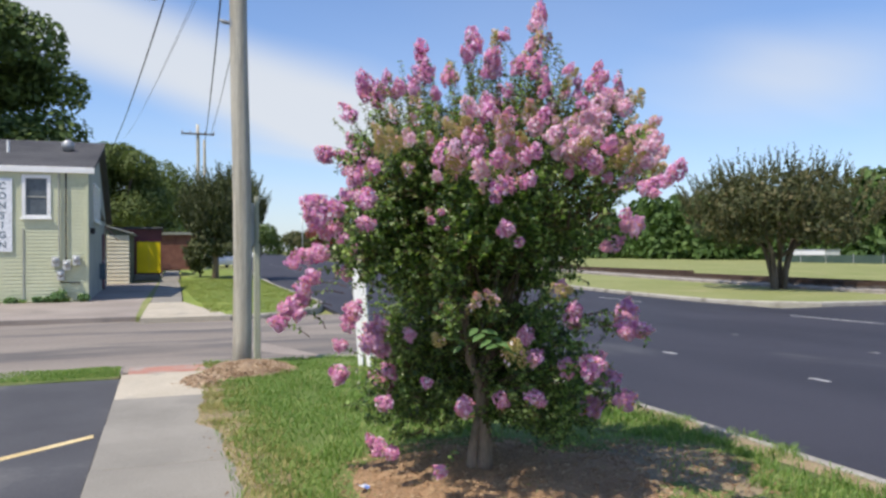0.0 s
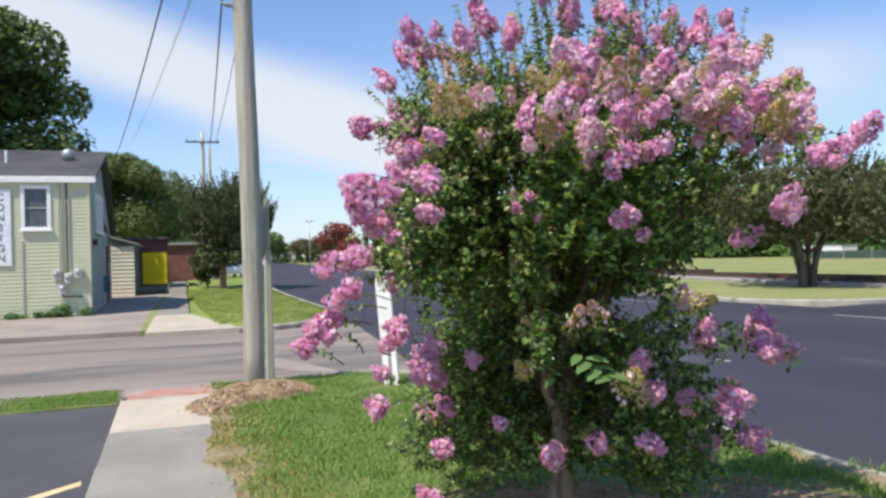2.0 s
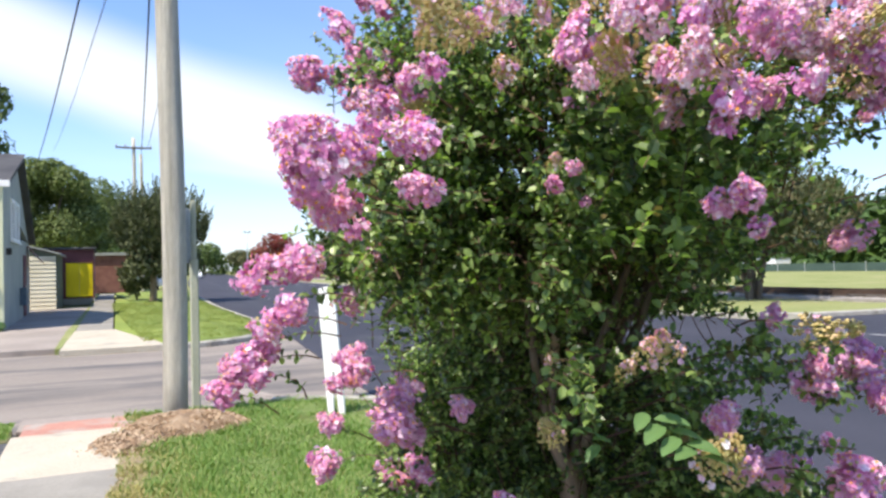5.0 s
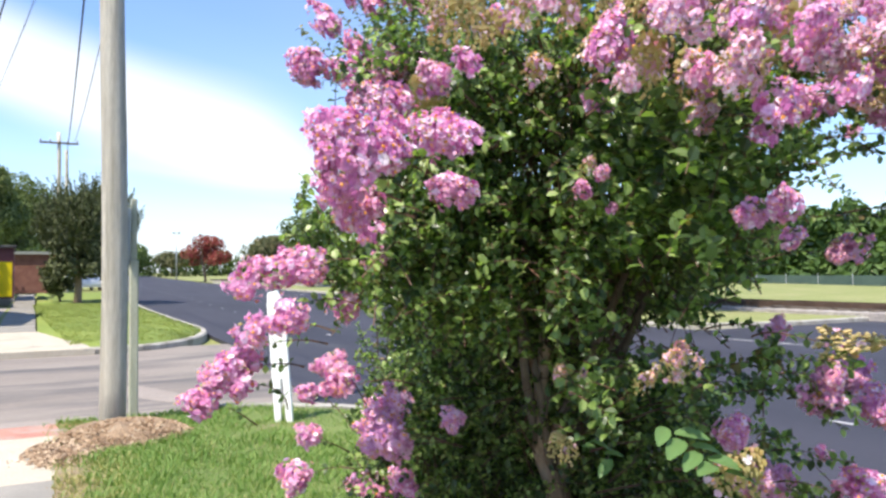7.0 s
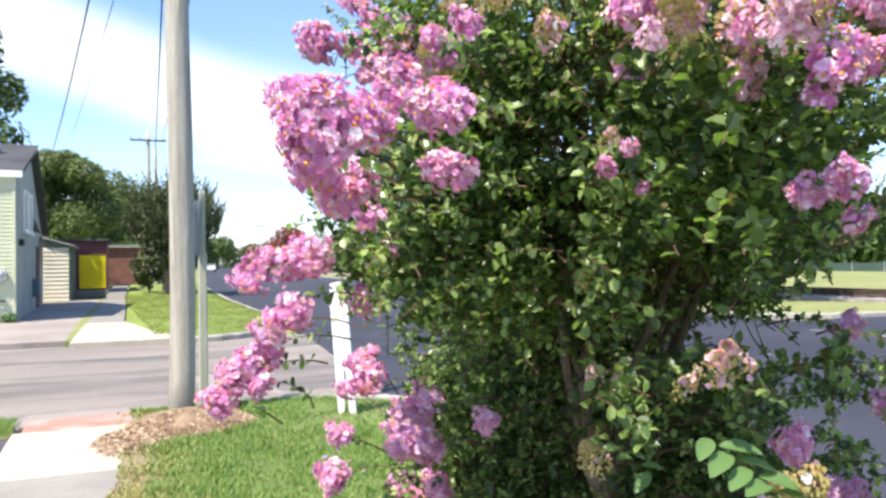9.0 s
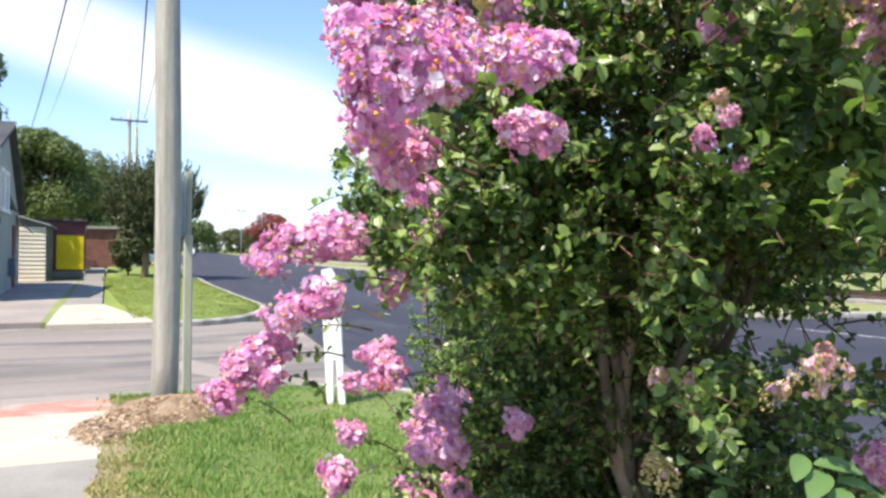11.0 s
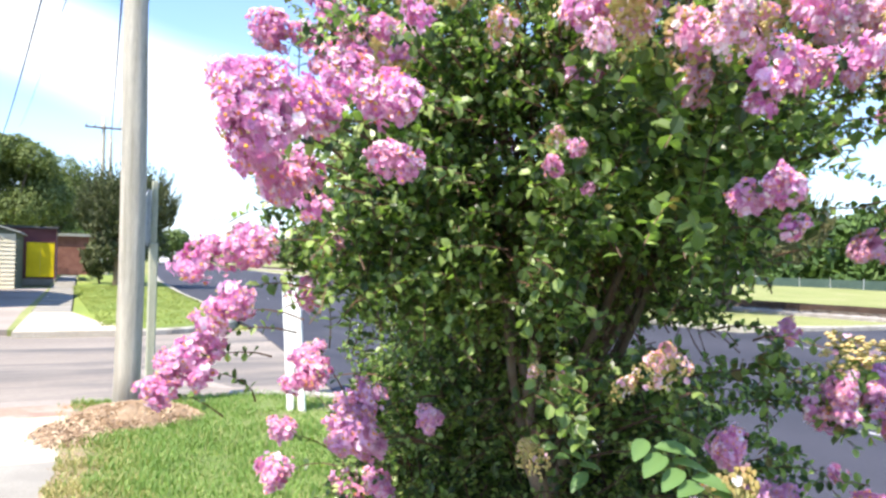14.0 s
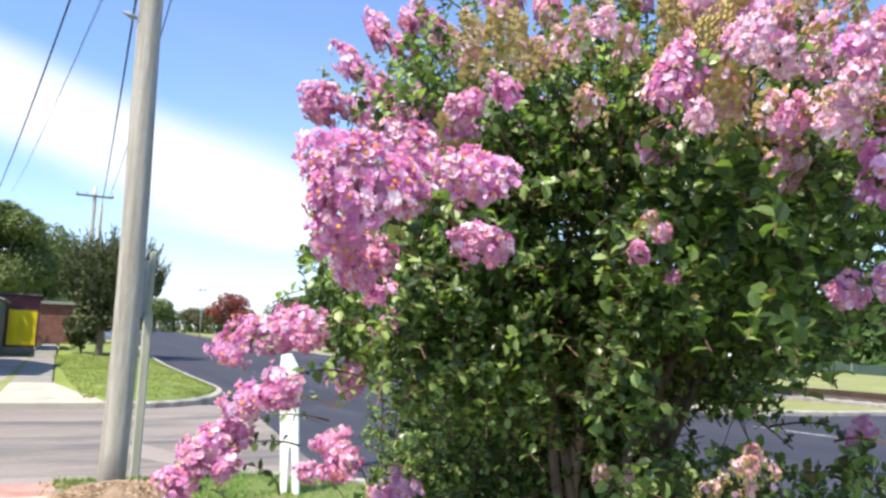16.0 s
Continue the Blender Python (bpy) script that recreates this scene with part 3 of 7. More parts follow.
def kerb(name, pts, side, label, w=0.19, up=0.0):
    """A run of kerbstones along a line; side +1 puts the stone to the left of its direction."""
    root = tagged(new(name), label, "kerb", kind="structure")
    out, cur, acc = [], [Vector((*pts[0], 0))], 0.0
    for a, b in zip(pts, pts[1:]):
        va, vb = Vector((*a, 0)), Vector((*b, 0))
        length = (vb - va).length
        n = max(1, int(length / 1.6))
        for k in range(n):
            p, q = va.lerp(vb, k / n), va.lerp(vb, (k + 1) / n)
            d = (q - p).normalized()
            nrm = Vector((-d.y, d.x, 0)) * side
            bm = bmesh.new()
            rowp = []
            for e, s in ((p, 0.004), (q, -0.004)):
                e = e + d * s
                z = gz(e.y) + up
                rowp.append([bm.verts.new(v) for v in (e + Vector((0, 0, z - 0.3)), e + Vector((0, 0, z - 0.035)), e + nrm * 0.03 + Vector((0, 0, z)), e + nrm * w + Vector((0, 0, z)), e + nrm * w + Vector((0, 0, z - 0.3)))])
            for k2 in range(5):
                bm.faces.new((rowp[0][k2], rowp[0][(k2 + 1) % 5], rowp[1][(k2 + 1) % 5], rowp[1][k2]))
            bm.faces.new(rowp[0][::-1])
            bm.faces.new(rowp[1])
            bmesh.ops.recalc_face_normals(bm, faces=bm.faces)
            part("kerbstone", bm, M["kerb"], root)
    return root


near_corner = arc_pts(1.9, 15.0, 2.45, 3.5, 0, 82, 9)
kerb("kerb_near", [(4.35, -8.0), (4.35, 15.0)] + near_corner[1:], 1, "weathered concrete kerb with grass growing over it", 0.19, 0.03)
far_corner = arc_pts(2.1, 32.6, 2.85, 5.2, -97, 0, 10)
kerb("kerb_far_lawn", [(1.62, 27.42)] + far_corner[1:] + [(4.95, 42), (5.4, 55), (6.5, 67.5)], 1, "pale concrete kerb rounding the lawn corner")
kerb("kerb_opposite", [(90, 24.3), (20.5, 24.3), (18.2, 24.7), (17.0, 25.8), (16.5, 27.4), (16.5, 32), (17.3, 50), (19.2, 80), (21.8, 108)], -1, "pale concrete kerb across the main road")

# lawns
def lawn_mesh(name, outline, dz, material, label, spacing=0.35, rough=0.02):
    """A lawn filled inside an outline, gently uneven, with a skirt."""
    bm = bmesh.new()
    vs = [bm.verts.new((x, y, 0)) for x, y in outline]
    f = bm.faces.new(vs)
    x0, x1 = min(p[0] for p in outline), max(p[0] for p in outline)
    y0, y1 = min(p[1] for p in outline), max(p[1] for p in outline)
    for axis, lo, hi in (((0, 1, 0), y0, y1), ((1, 0, 0), x0, x1)):
        c = lo + spacing
        while c < hi - 0.01:
            bmesh.ops.bisect_plane(bm, geom=bm.verts[:] + bm.edges[:] + bm.faces[:], plane_co=Vector(axis) * c, plane_no=axis)
            c += spacing
    for v in bm.verts:
        inner = not any(e.is_boundary for e in v.link_edges)
        v.co.z = gz(v.co.y) + dz + (rough * (noise.noise(Vector((v.co.x * 0.9, v.co.y * 0.9, 1))) + 0.35) if inner else 0)
    edge = [e for e in bm.edges if e.is_boundary]
    r = bmesh.ops.extrude_edge_only(bm, edges=edge)
    for v in r["geom"]:
        if isinstance(v, bmesh.types.BMVert):
            v.co.z -= 0.25
    bmesh.ops.recalc_face_normals(bm, faces=bm.faces)
    return tagged(new(name, mesh_of(bm, name, material, True)), label, "lawn", kind="structure")


near_out = [(0.705, -8), (4.158, -8), (4.158, 15.0)] + [(x - 0.19 * (x - 1.9) / 2.45, y - 0.19 * (y - 15) / 3.5) for x, y in near_corner[1:]] + [(1.02, 18.3), (0.94, 17.5), (0.72, 17.2), (0.705, 16.3)]
lawn_mesh("lawn_near", near_out, 0.004, M["turf"], "green mown lawn strip with worn sandy edges")
far_out = [(0.80, 33.0), (1.27, 30.3), (1.66, 28.4), (1.70, 27.62)] + [(x - 0.20 * (x - 2.1) / 2.85, y - 0.20 * (y - 32.6) / 5.2) for x, y in far_corner[1:]] + [(4.75, 42), (5.19, 55), (6.3, 67.4), (1.45, 67.4), (1.42, 64.4), (1.02, 46.0)]
lawn_mesh("lawn_far", far_out, 0.002, M["turf_far"], "sunlit yellow-green lawn beyond the side street", 1.2)
strip("grass_strip", [(17.56, -1.7, -0.33), (17.9, -1.75, -0.325), (18.35, -1.5, -0.36), (18.75, -0.8, -0.5)], -0.02, M["turf"], "narrow grass strip between parking lot and street", "grass", rough=0.02, cols=8, step=0.2)
strip("walk_edge_grass", [(27.9, -0.45, -0.34), (33, -0.42, -0.2), (46, -0.02, 0.06), (60, 0.2, 0.34)], -0.006, M["verge"], "line of grass along the far sidewalk", "grass")
strip("opposite_verge", [(24.47, 20.6, 90), (24.9, 18.3, 90), (26.0, 17.15, 90), (27.6, 16.68, 90), (32, 16.68, 90), (50, 17.48, 90), (80, 19.38, 90), (108, 22, 110), (160, 27.2, 160), (255, 37.7, 240)], -0.005, M["verge"], "sunny grass verge across the main road", "grass", step=3.0)

# road paint
marks = tagged(new("road_markings"), "worn white painted lane dashes", "road marking", kind="structure")
for x0, start, pitch, long_ in ((7.6, 2.9, 2.9, 0.30), (10.4, 4.0, 3.05, 0.16), (14.8, 2.0, 8.9, 2.6)):
    for k in range(48):
        y0 = start + k * pitch
        if not (9 < y0 < 140):
            continue
        sh = rx(ROAD_R, y0) - 16.5
        x = x0 + sh
        wide = 0.07
        sheet("dash", [(x - wide / 2, y0), (x + wide / 2, y0), (x + wide / 2 + sh * 0.0, y0 + long_), (x - wide / 2, y0 + long_)], -0.1155, M["paint_w"], "", "", marks)
stall = tagged(new("parking_line"), "worn yellow painted parking line", "road marking", kind="structure")
sheet("stripe", [(-4.9, 10.28), (-4.87, 10.18), (-0.36, 14.28), (-0.37, 14.40)], -0.0255, M["paint_y"], "", "", stall)
sheet("gutter_patch", [(1.50, 21.7), (1.62, 20.7), (2.0, 19.95), (2.55, 19.5), (2.25, 20.6), (1.85, 21.9)], -0.130, M["drive"], "pale concrete patch in the side street", "pavement")

# ---- utility pole, sign post, white post, wires ----


def utility_pole(x, y, z, top, r0, r1, label, arms=()):
    root = thing("utility_pole", x, y, z, label, "utility pole")
    n = 14
    rnd = random.Random(int(x * 10))
    bm = tube(bmesh.new(), [(0.02 * math.sin(k * 0.7), 0.015 * math.cos(k), -0.4 + (top + 0.4) * k / n) for k in range(n + 1)], [r0 + (r1 - r0) * k / n for k in range(n + 1)], 20, wobble=0.012, rnd=rnd)
    part("shaft", bm, M["pole"], root, smooth=True)
    for h, half in arms:
        arm = part("crossarm", boxes((-half, half, -0.16, -0.05, h - 0.06, h + 0.06), bevel=0.01), M["bark_dark"], root)
        for s in (-0.95, -0.45, 0.45, 0.95):
            bm = bmesh.new()
            tube(bm, [(s * half, -0.1, h + 0.06), (s * half, -0.1, h + 0.13), (s * half, -0.1, h + 0.2), (s * half, -0.1, h + 0.25)], [0.03, 0.055, 0.055, 0.02], 8)
            part("insulator", bm, M["metal_grey"], arm, smooth=True)
    return root


pole1 = utility_pole(1.13, 17.82, -0.04, 10.6, 0.124, 0.098, "tall weathered grey wooden utility pole on the corner", ((10.1, 1.15),))
bm = bmesh.new()
tube(bm, [(-0.10, 0, 4.45), (-0.2, 0, 4.46), (-0.26, 0, 4.48)], [0.02, 0.03, 0.014], 8)
box(bm, -0.13, -0.09, -0.05, 0.05, 4.39, 4.52, bevel=0.008)
part("cable_bracket", bm, M["metal_grey"], pole1)
for zz in (1.2, 2.3):
    part("staple", boxes((0.118, 0.127, -0.02, 0.02, zz, zz + 0.05)), M["metal_grey"], pole1)
utility_pole(2.65, 66.0, 0.08, 10.6, 0.15, 0.11, "distant wooden utility pole with a crossarm", ((9.9, 1.15),))
utility_pole(3.18, 67.5, 0.08, 9.7, 0.13, 0.10, "bare wooden pole standing close behind a utility pole")
utility_pole(10.2, 150.0, 0.08, 9.0, 0.15, 0.11, "far off wooden utility pole", ((8.4, 1.1),))


def wire(p, q, sag, r, label, name="overhead_wire"):
    p, q = Vector(p), Vector(q)
    pts = []
    for k in range(25):
        t = k / 24
        v = p.lerp(q, t)
        v.z -= sag * 4 * t * (1 - t)
        pts.append(v)
    ob = new(name, mesh_of(tube(bmesh.new(), pts, [r] * 25, 5), name, M["black"]))
    return tagged(ob, label, "wire")


wire((2.2, 17.72, 10.12), (3.55, 65.9, 10.05), 0.7, 0.016, "black power line between the poles")
wire((1.11, 17.82, 7.0), (3.10, 66.0, 9.3), 0.5, 0.020, "thick black telephone cable between the poles")
wire((0.99, 17.85, 7.4), (-2.68, 56.0, 7.2), 0.5, 0.018, "black service cable running to the house row")
wire((0.98, 17.86, 5.72), (-2.0, 62.0, 9.1), 0.3, 0.004, "thin black service wire")
wire((0.98, 17.86, 5.60), (-2.15, 62.0, 8.9), 0.3, 0.004, "thin black service wire")
wire((1.05, 17.80, 4.81), (-26.0, 19.0, 5.55), 0.35, 0.014, "black cable crossing above the parking lot")
case = thing("splice_case", -0.30, 17.86, 4.69, "black cable splice case hanging on the overhead cable", "splice case")
bm = tube(bmesh.new(), [(-0.46, 0, 0), (-0.42, 0, 0), (-0.40, 0, 0), (0.40, 0, 0), (0.42, 0, 0), (0.46, 0, 0)], [0.015, 0.045, 0.062, 0.062, 0.045, 0.015], 12)
part("body", bm, M["black"], case, smooth=True)
for s in (-0.2, 0.0, 0.2):
    part("band", tube(bmesh.new(), [(s - 0.012, 0, 0), (s + 0.012, 0, 0)], [0.066, 0.066], 12), M["metal_grey"], case)

sp = thing("street_sign_post", 1.42, 18.62, -0.06, "grey-green sign post with a plate seen edge-on", "sign post")
part("post", boxes((-0.045, 0.045, -0.04, 0.04, -0.3, 1.62), bevel=0.012), M["post"], sp)
part("upper_post", boxes((-0.03, 0.03, -0.03, 0.03, 1.62, 2.28), bevel=0.01), M["post"], sp)
bm = bmesh.new()
ring = [bm.verts.new((-0.045, 0.33 * math.cos(radians(22.5 + 45 * k)), 1.88 + 0.33 * math.sin(radians(22.5 + 45 * k)))) for k in range(8)]
f = bm.faces.new(ring)
ex = bmesh.ops.extrude_face_region(bm, geom=[f])
bmesh.ops.translate(bm, verts=[v for v in ex["geom"] if isinstance(v, bmesh.types.BMVert)], vec=(-0.006, 0, 0))
bmesh.ops.recalc_face_normals(bm, faces=bm.faces)
bmesh.ops.rotate(bm, verts=bm.verts, cent=(0, 0, 1.88), matrix=Matrix.Rotation(radians(-16), 3, "Z"))
part("sign_plate", bm, M["metal_grey"], sp, "grey metal back of an octagonal sign")

wp = thing("white_post", 2.60, 17.03, -0.05, "white painted board post on two legs, leaning", "post", rz=-38)
outline = [(-0.088, -0.2), (-0.045, -0.2), (-0.012, 0.44), (0.012, 0.44), (0.035, -0.2), (0.088, -0.2), (0.088, 1.16), (0.02, 1.29), (-0.07, 1.27), (-0.088, 1.15)]
bm = bmesh.new()
front = [bm.verts.new((x - 0.085 * max(0, z), -0.018, z)) for x, z in outline]
back = [bm.verts.new((x - 0.085 * max(0, z), 0.018, z)) for x, z in outline]
bm.faces.new(front), bm.faces.new(back[::-1])
for k in range(len(outline)):
    bm.faces.new((front[k], back[k], back[(k + 1) % len(outline)], front[(k + 1) % len(outline)]))
bmesh.ops.recalc_face_normals(bm, faces=bm.faces)
part("board", bm, M["white"], wp)
for z0 in (0.62, 1.0):
    part("screw", tube(bmesh.new(), [(-0.085 * z0, -0.026, z0), (-0.085 * z0, -0.017, z0)], [0.008, 0.008], 8), M["metal_grey"], wp)
part("stake", boxes((-0.02, 0.02, 0.021, 0.035, -0.1, 0.55)), M["post"], wp)

# ---- pale green house ----
HX, HY, HB, HZ, HR = -2.08, 34.6, 43.4, 4.06, 2.68    # right wall, front wall, rear wall, front and rear eave heights
G0 = gz(HY) - 0.03
house = thing("house", 0, 0, 0, "pale green clapboard shop house with dark grey roof", "house")
WX0, WX1 = -3.95, -3.13     # front window opening
part("wall", boxes((-16.0, WX0 + 0.06, HY, HY + 0.18, G0 - 0.3, HZ), (WX1 - 0.06, HX, HY, HY + 0.18, G0 - 0.3, HZ), (WX0 + 0.06, WX1 - 0.06, HY, HY + 0.18, G0 - 0.3, 2.57), (WX0 + 0.06, WX1 - 0.06, HY, HY + 0.18, 3.82, HZ)), M["siding"], house)
SWIN = ((36.9, 38.0), (38.3, 39.4))
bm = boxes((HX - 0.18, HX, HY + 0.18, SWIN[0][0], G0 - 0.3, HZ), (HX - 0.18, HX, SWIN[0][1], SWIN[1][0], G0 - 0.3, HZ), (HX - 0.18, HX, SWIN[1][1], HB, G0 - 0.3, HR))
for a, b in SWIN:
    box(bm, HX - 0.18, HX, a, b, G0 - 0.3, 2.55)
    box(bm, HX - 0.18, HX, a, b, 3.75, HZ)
# side, rear and gable coloured darker than the front to stand for shade
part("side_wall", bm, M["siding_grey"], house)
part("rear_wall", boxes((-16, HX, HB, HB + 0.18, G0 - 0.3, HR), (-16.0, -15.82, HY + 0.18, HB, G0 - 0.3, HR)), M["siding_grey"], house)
RY, RZ = (HY + HB) / 2 + 0.2, 5.36
bm = bmesh.new()
for x in (HX - 0.16,):
    a = [bm.verts.new((x + d, y, z)) for d in (0, 0.15) for y, z in ((HY, HZ), (HB, HR), (RY, RZ - 0.12))]
    bm.faces.new(a[:3]), bm.faces.new(a[3:])
    for k in range(3):
        bm.faces.new((a[k], a[(k + 1) % 3], a[3 + (k + 1) % 3], a[3 + k]))
bmesh.ops.recalc_face_normals(bm, faces=bm.faces)
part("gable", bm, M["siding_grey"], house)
bm = bmesh.new()
for y0, z0, y1, z1 in ((HY - 0.10, HZ - 0.0, RY, RZ), (HB + 0.3, HR - 0.06, RY, RZ)):
    a = [bm.verts.new(v) for v in ((-16.3, y0, z0), (HX + 0.22, y0, z0), (HX + 0.22, y1, z1), (-16.3, y1, z1))]
    b = [bm.verts.new(v.co + Vector((0, 0, 0.10))) for v in a]
    bm.faces.new(a), bm.faces.new(b)
    for k in range(4):
        bm.faces.new((a[k], a[(k + 1) % 4], b[(k + 1) % 4], b[k]))
bmesh.ops.recalc_face_normals(bm, faces=bm.faces)
roof = part("roof", bm, M["shingle"], house)
slope = (RZ - HZ) / (RY - HY + 0.10)
for k in range(15):          # courses of shingles as thin overlapping rows
    y0 = HY - 0.12 + k * 0.36
    z0 = HZ + 0.10 + (y0 - HY + 0.10) * slope
    bm = bmesh.new()
    a = [bm.verts.new(v) for v in ((-16.3, y0, z0 + 0.014), (HX + 0.22, y0, z0 + 0.014), (HX + 0.22, y0 + 0.37, z0 + 0.37 * slope + 0.004), (-16.3, y0 + 0.37, z0 + 0.37 * slope + 0.004))]
    b = [bm.verts.new(v.co - Vector((0, 0, 0.012))) for v in a[:2]]
    bm.faces.new(a), bm.faces.new((b[0], b[1], a[1], a[0]))
    part("shingle_course", bm, M["shingle"], roof)
part("fascia", boxes((-16.3, HX + 0.22, HY - 0.14, HY - 0.105, HZ - 0.10, HZ + 0.09), bevel=0.01), M["white"], house, "white painted fascia board")
part("soffit", boxes((-16.3, HX + 0.2, HY - 0.10, HY - 0.002, HZ - 0.09, HZ - 0.06)), M["white"], house)
for z in np.arange(G0 + 0.05, HZ - 0.12, 0.115):   # clapboards, each a leaning board
    for x0, x1 in ((-16.0, HX - 0.06),) if not (2.50 < z + 0.06 < 3.89) else ((-16.0, WX0 - 0.03), (WX1 + 0.03, HX - 0.06)):
        bm = bmesh.new()
        a = [bm.verts.new(v) for v in ((x0, HY - 0.015, z), (x1, HY - 0.015, z), (x1, HY - 0.003, z + 0.113), (x0, HY - 0.003, z + 0.113), (x0, HY - 0.001, z), (x1, HY - 0.001, z))]
        bm.faces.new(a[:4]), bm.faces.new((a[4], a[5], a[1], a[0]))
        part("clapboard", bm, M["siding"], house)
part("corner_trim", boxes((HX - 0.06, HX + 0.03, HY - 0.035, HY - 0.001, G0, HZ - 0.1), (HX + 0.001, HX + 0.03, HY, HY + 0.08, G0, HZ - 0.02), bevel=0.004), M["siding"], house)
part("seam_strip", boxes((-3.93, -3.89, HY - 0.034, HY - 0.02, G0, 2.2)), M["siding_grey"], house)


def house_window(x0, x1, z0, z1, y, parent):
    root = part("window", boxes((x0, x0 + 0.11, y - 0.05, y + 0.05, z0, z1), (x1 - 0.11, x1, y - 0.05, y + 0.05, z0, z1), (x0 + 0.11, x1 - 0.11, y - 0.05, y + 0.05, z1 - 0.11, z1), (x0 + 0.11, x1 - 0.11, y - 0.05, y + 0.05, z0, z0 + 0.11), bevel=0.006), M["white"], parent, "white framed sash window")
    part("sill", boxes((x0 - 0.04, x1 + 0.04, y - 0.10, y - 0.051, z0 - 0.03, z0 + 0.04), bevel=0.006), M["white"], root)
    zm = (z0 + z1) / 2
    part("sash_bar", boxes((x0 + 0.11, x1 - 0.11, y - 0.01, y + 0.03, zm - 0.022, zm + 0.022)), M["siding_grey"], root)
    part("pane", boxes((x0 + 0.11, x1 - 0.11, y + 0.012, y + 0.018, zm + 0.022, z1 - 0.11)), M["glass"], root)
    part("pane", boxes((x0 + 0.11, x1 - 0.11, y + 0.012, y + 0.018, z0 + 0.11, zm - 0.022)), M["glass"], root)
    part("blind", boxes((x0 + 0.11, x1 - 0.11, y + 0.06, y + 0.065, z0 + 0.1, z1 - 0.1)), M["curtain"], root)
    return root


M["glass"] = plain("window glass", (0.10, 0.12, 0.14), 0.06, vary=0.1)
M["curtain"] = plain("grey curtain", (0.30, 0.31, 0.33), 0.9)
M["ink"] = plain("dark blue lettering", (0.10, 0.14, 0.17), 0.6)
house_window(WX0, WX1, 2.51, 3.89, HY, house)
for a, b in SWIN:
    w = house_window(-(b - a) / 2, (b - a) / 2, 2.5, 3.85, 0, house)
    w.matrix_local = pose(HX, (a + b) / 2, 0, 0, 0, 90)
dr = part("side_door", boxes((HX + 0.002, HX + 0.05, 40.9, 41.8, G0 + 0.12, 2.15), bevel=0.006), M["maroon"], house, "dark red side door")
part("knob", tube(bmesh.new(), [(HX + 0.05, 41.02, 1.05), (HX + 0.10, 41.02, 1.05)], [0.03, 0.03], 8), M["metal_grey"], dr)
bm = bmesh.new()
a = [bm.verts.new(v) for v in ((HX + 0.01, 42.3, 2.55), (HX + 0.01, 43.3, 2.55), (HX + 0.5, 43.3, 1.95), (HX + 0.5, 42.3, 1.95))]
b = [bm.verts.new(v.co + Vector((0.02, 0, -0.04))) for v in a]
bm.faces.new(a), bm.faces.new(b)
for k in range(4):
    bm.faces.new((a[k], a[(k + 1) % 4], b[(k + 1) % 4], b[k]))
bmesh.ops.recalc_face_normals(bm, faces=bm.faces)
part("awning", bm, M["brick"], house, "small rust-red side awning")
part("wall_lamp", boxes((HX + 0.001, HX + 0.14, 35.6, 35.75, 2.05, 2.25), bevel=0.02), M["black"], house)
part("utility_box", boxes((HX + 0.001, HX + 0.2, 39.6, 40.1, 0.4, 1.0), bevel=0.02), M["ink"], house)

# meters and conduits on the front wall
for x, zt in ((-2.90, HZ - 0.1), (-2.70, HZ - 0.1)):
    part("conduit", tube(bmesh.new(), [(x, HY - 0.06, 1.1), (x, HY - 0.06, zt)], [0.024, 0.024], 8), M["siding_grey"] if x < -2.8 else M["black"], house)
for x, z in ((-3.0, 1.16), (-2.68, 1.05), (-2.40, 1.2), (-2.85, 0.72)):
    mb = part("meter_box", boxes((x - 0.11, x + 0.11, HY - 0.16, HY - 0.03, z - 0.17, z + 0.15), bevel=0.012), M["meter_grey"], house, "pale grey electric meter box")
    part("meter", tube(bmesh.new(), [(x, HY - 0.16, z + 0.02), (x, HY - 0.24, z + 0.02), (x, HY - 0.27, z + 0.02)], [0.085, 0.085, 0.06], 14), M["metal_grey"], mb, smooth=True)
part("conduit", tube(bmesh.new(), [(-2.85, HY - 0.08, 0.6), (-2.85, HY - 0.08, 0.48), (-2.3, HY - 0.08, 0.47)], [0.02] * 3, 6), M["black"], house)
vent = part("roof_vent", tube(bmesh.new(), [(-2.95, 37.6, 4.5), (-2.95, 37.6, 5.05), (-2.95, 37.6, 5.07), (-2.95, 37.6, 5.32), (-2.95, 37.6, 5.42)], [0.08, 0.08, 0.19, 0.22, 0.06], 12), M["metal_grey"], house, "round metal roof vent", True)
part("vent_pipe", tube(bmesh.new(), [(-4.72, 37.0, 4.5), (-4.72, 37.0, 5.25)], [0.045, 0.045], 8), M["white"], house)


def upright_sign(x0, x1, z0, z1, text, label):
    root = thing("wall_sign", (x0 + x1) / 2, HY - 0.03, 0, label, "sign", "wall signs")
    w = (x1 - x0) / 2
    part("board", boxes((-w, w, -0.03, 0.0, z0, z1), bevel=0.004), M["sign_white"], root)
    pitch = (z1 - z0 - 0.16) / len(text)
    for k, ch in enumerate(text):
        cu = bpy.data.curves.new("letter", "FONT")
        cu.body, cu.size, cu.extrude, cu.align_x, cu.offset = ch, pitch * 0.95, 0.003, "CENTER", 0.004
        tmp = bpy.data.objects.new("letter_source", cu)
        me = bpy.data.meshes.new_from_object(tmp)
        bpy.data.objects.remove(tmp)
        me.materials.clear()
        me.materials.append(M["ink"])
        ob = new("letter", me)
        ob.parent = root
        ob.matrix_local = pose(0, -0.034, z1 - 0.08 - pitch * (k + 0.86), 90, 0, 0)


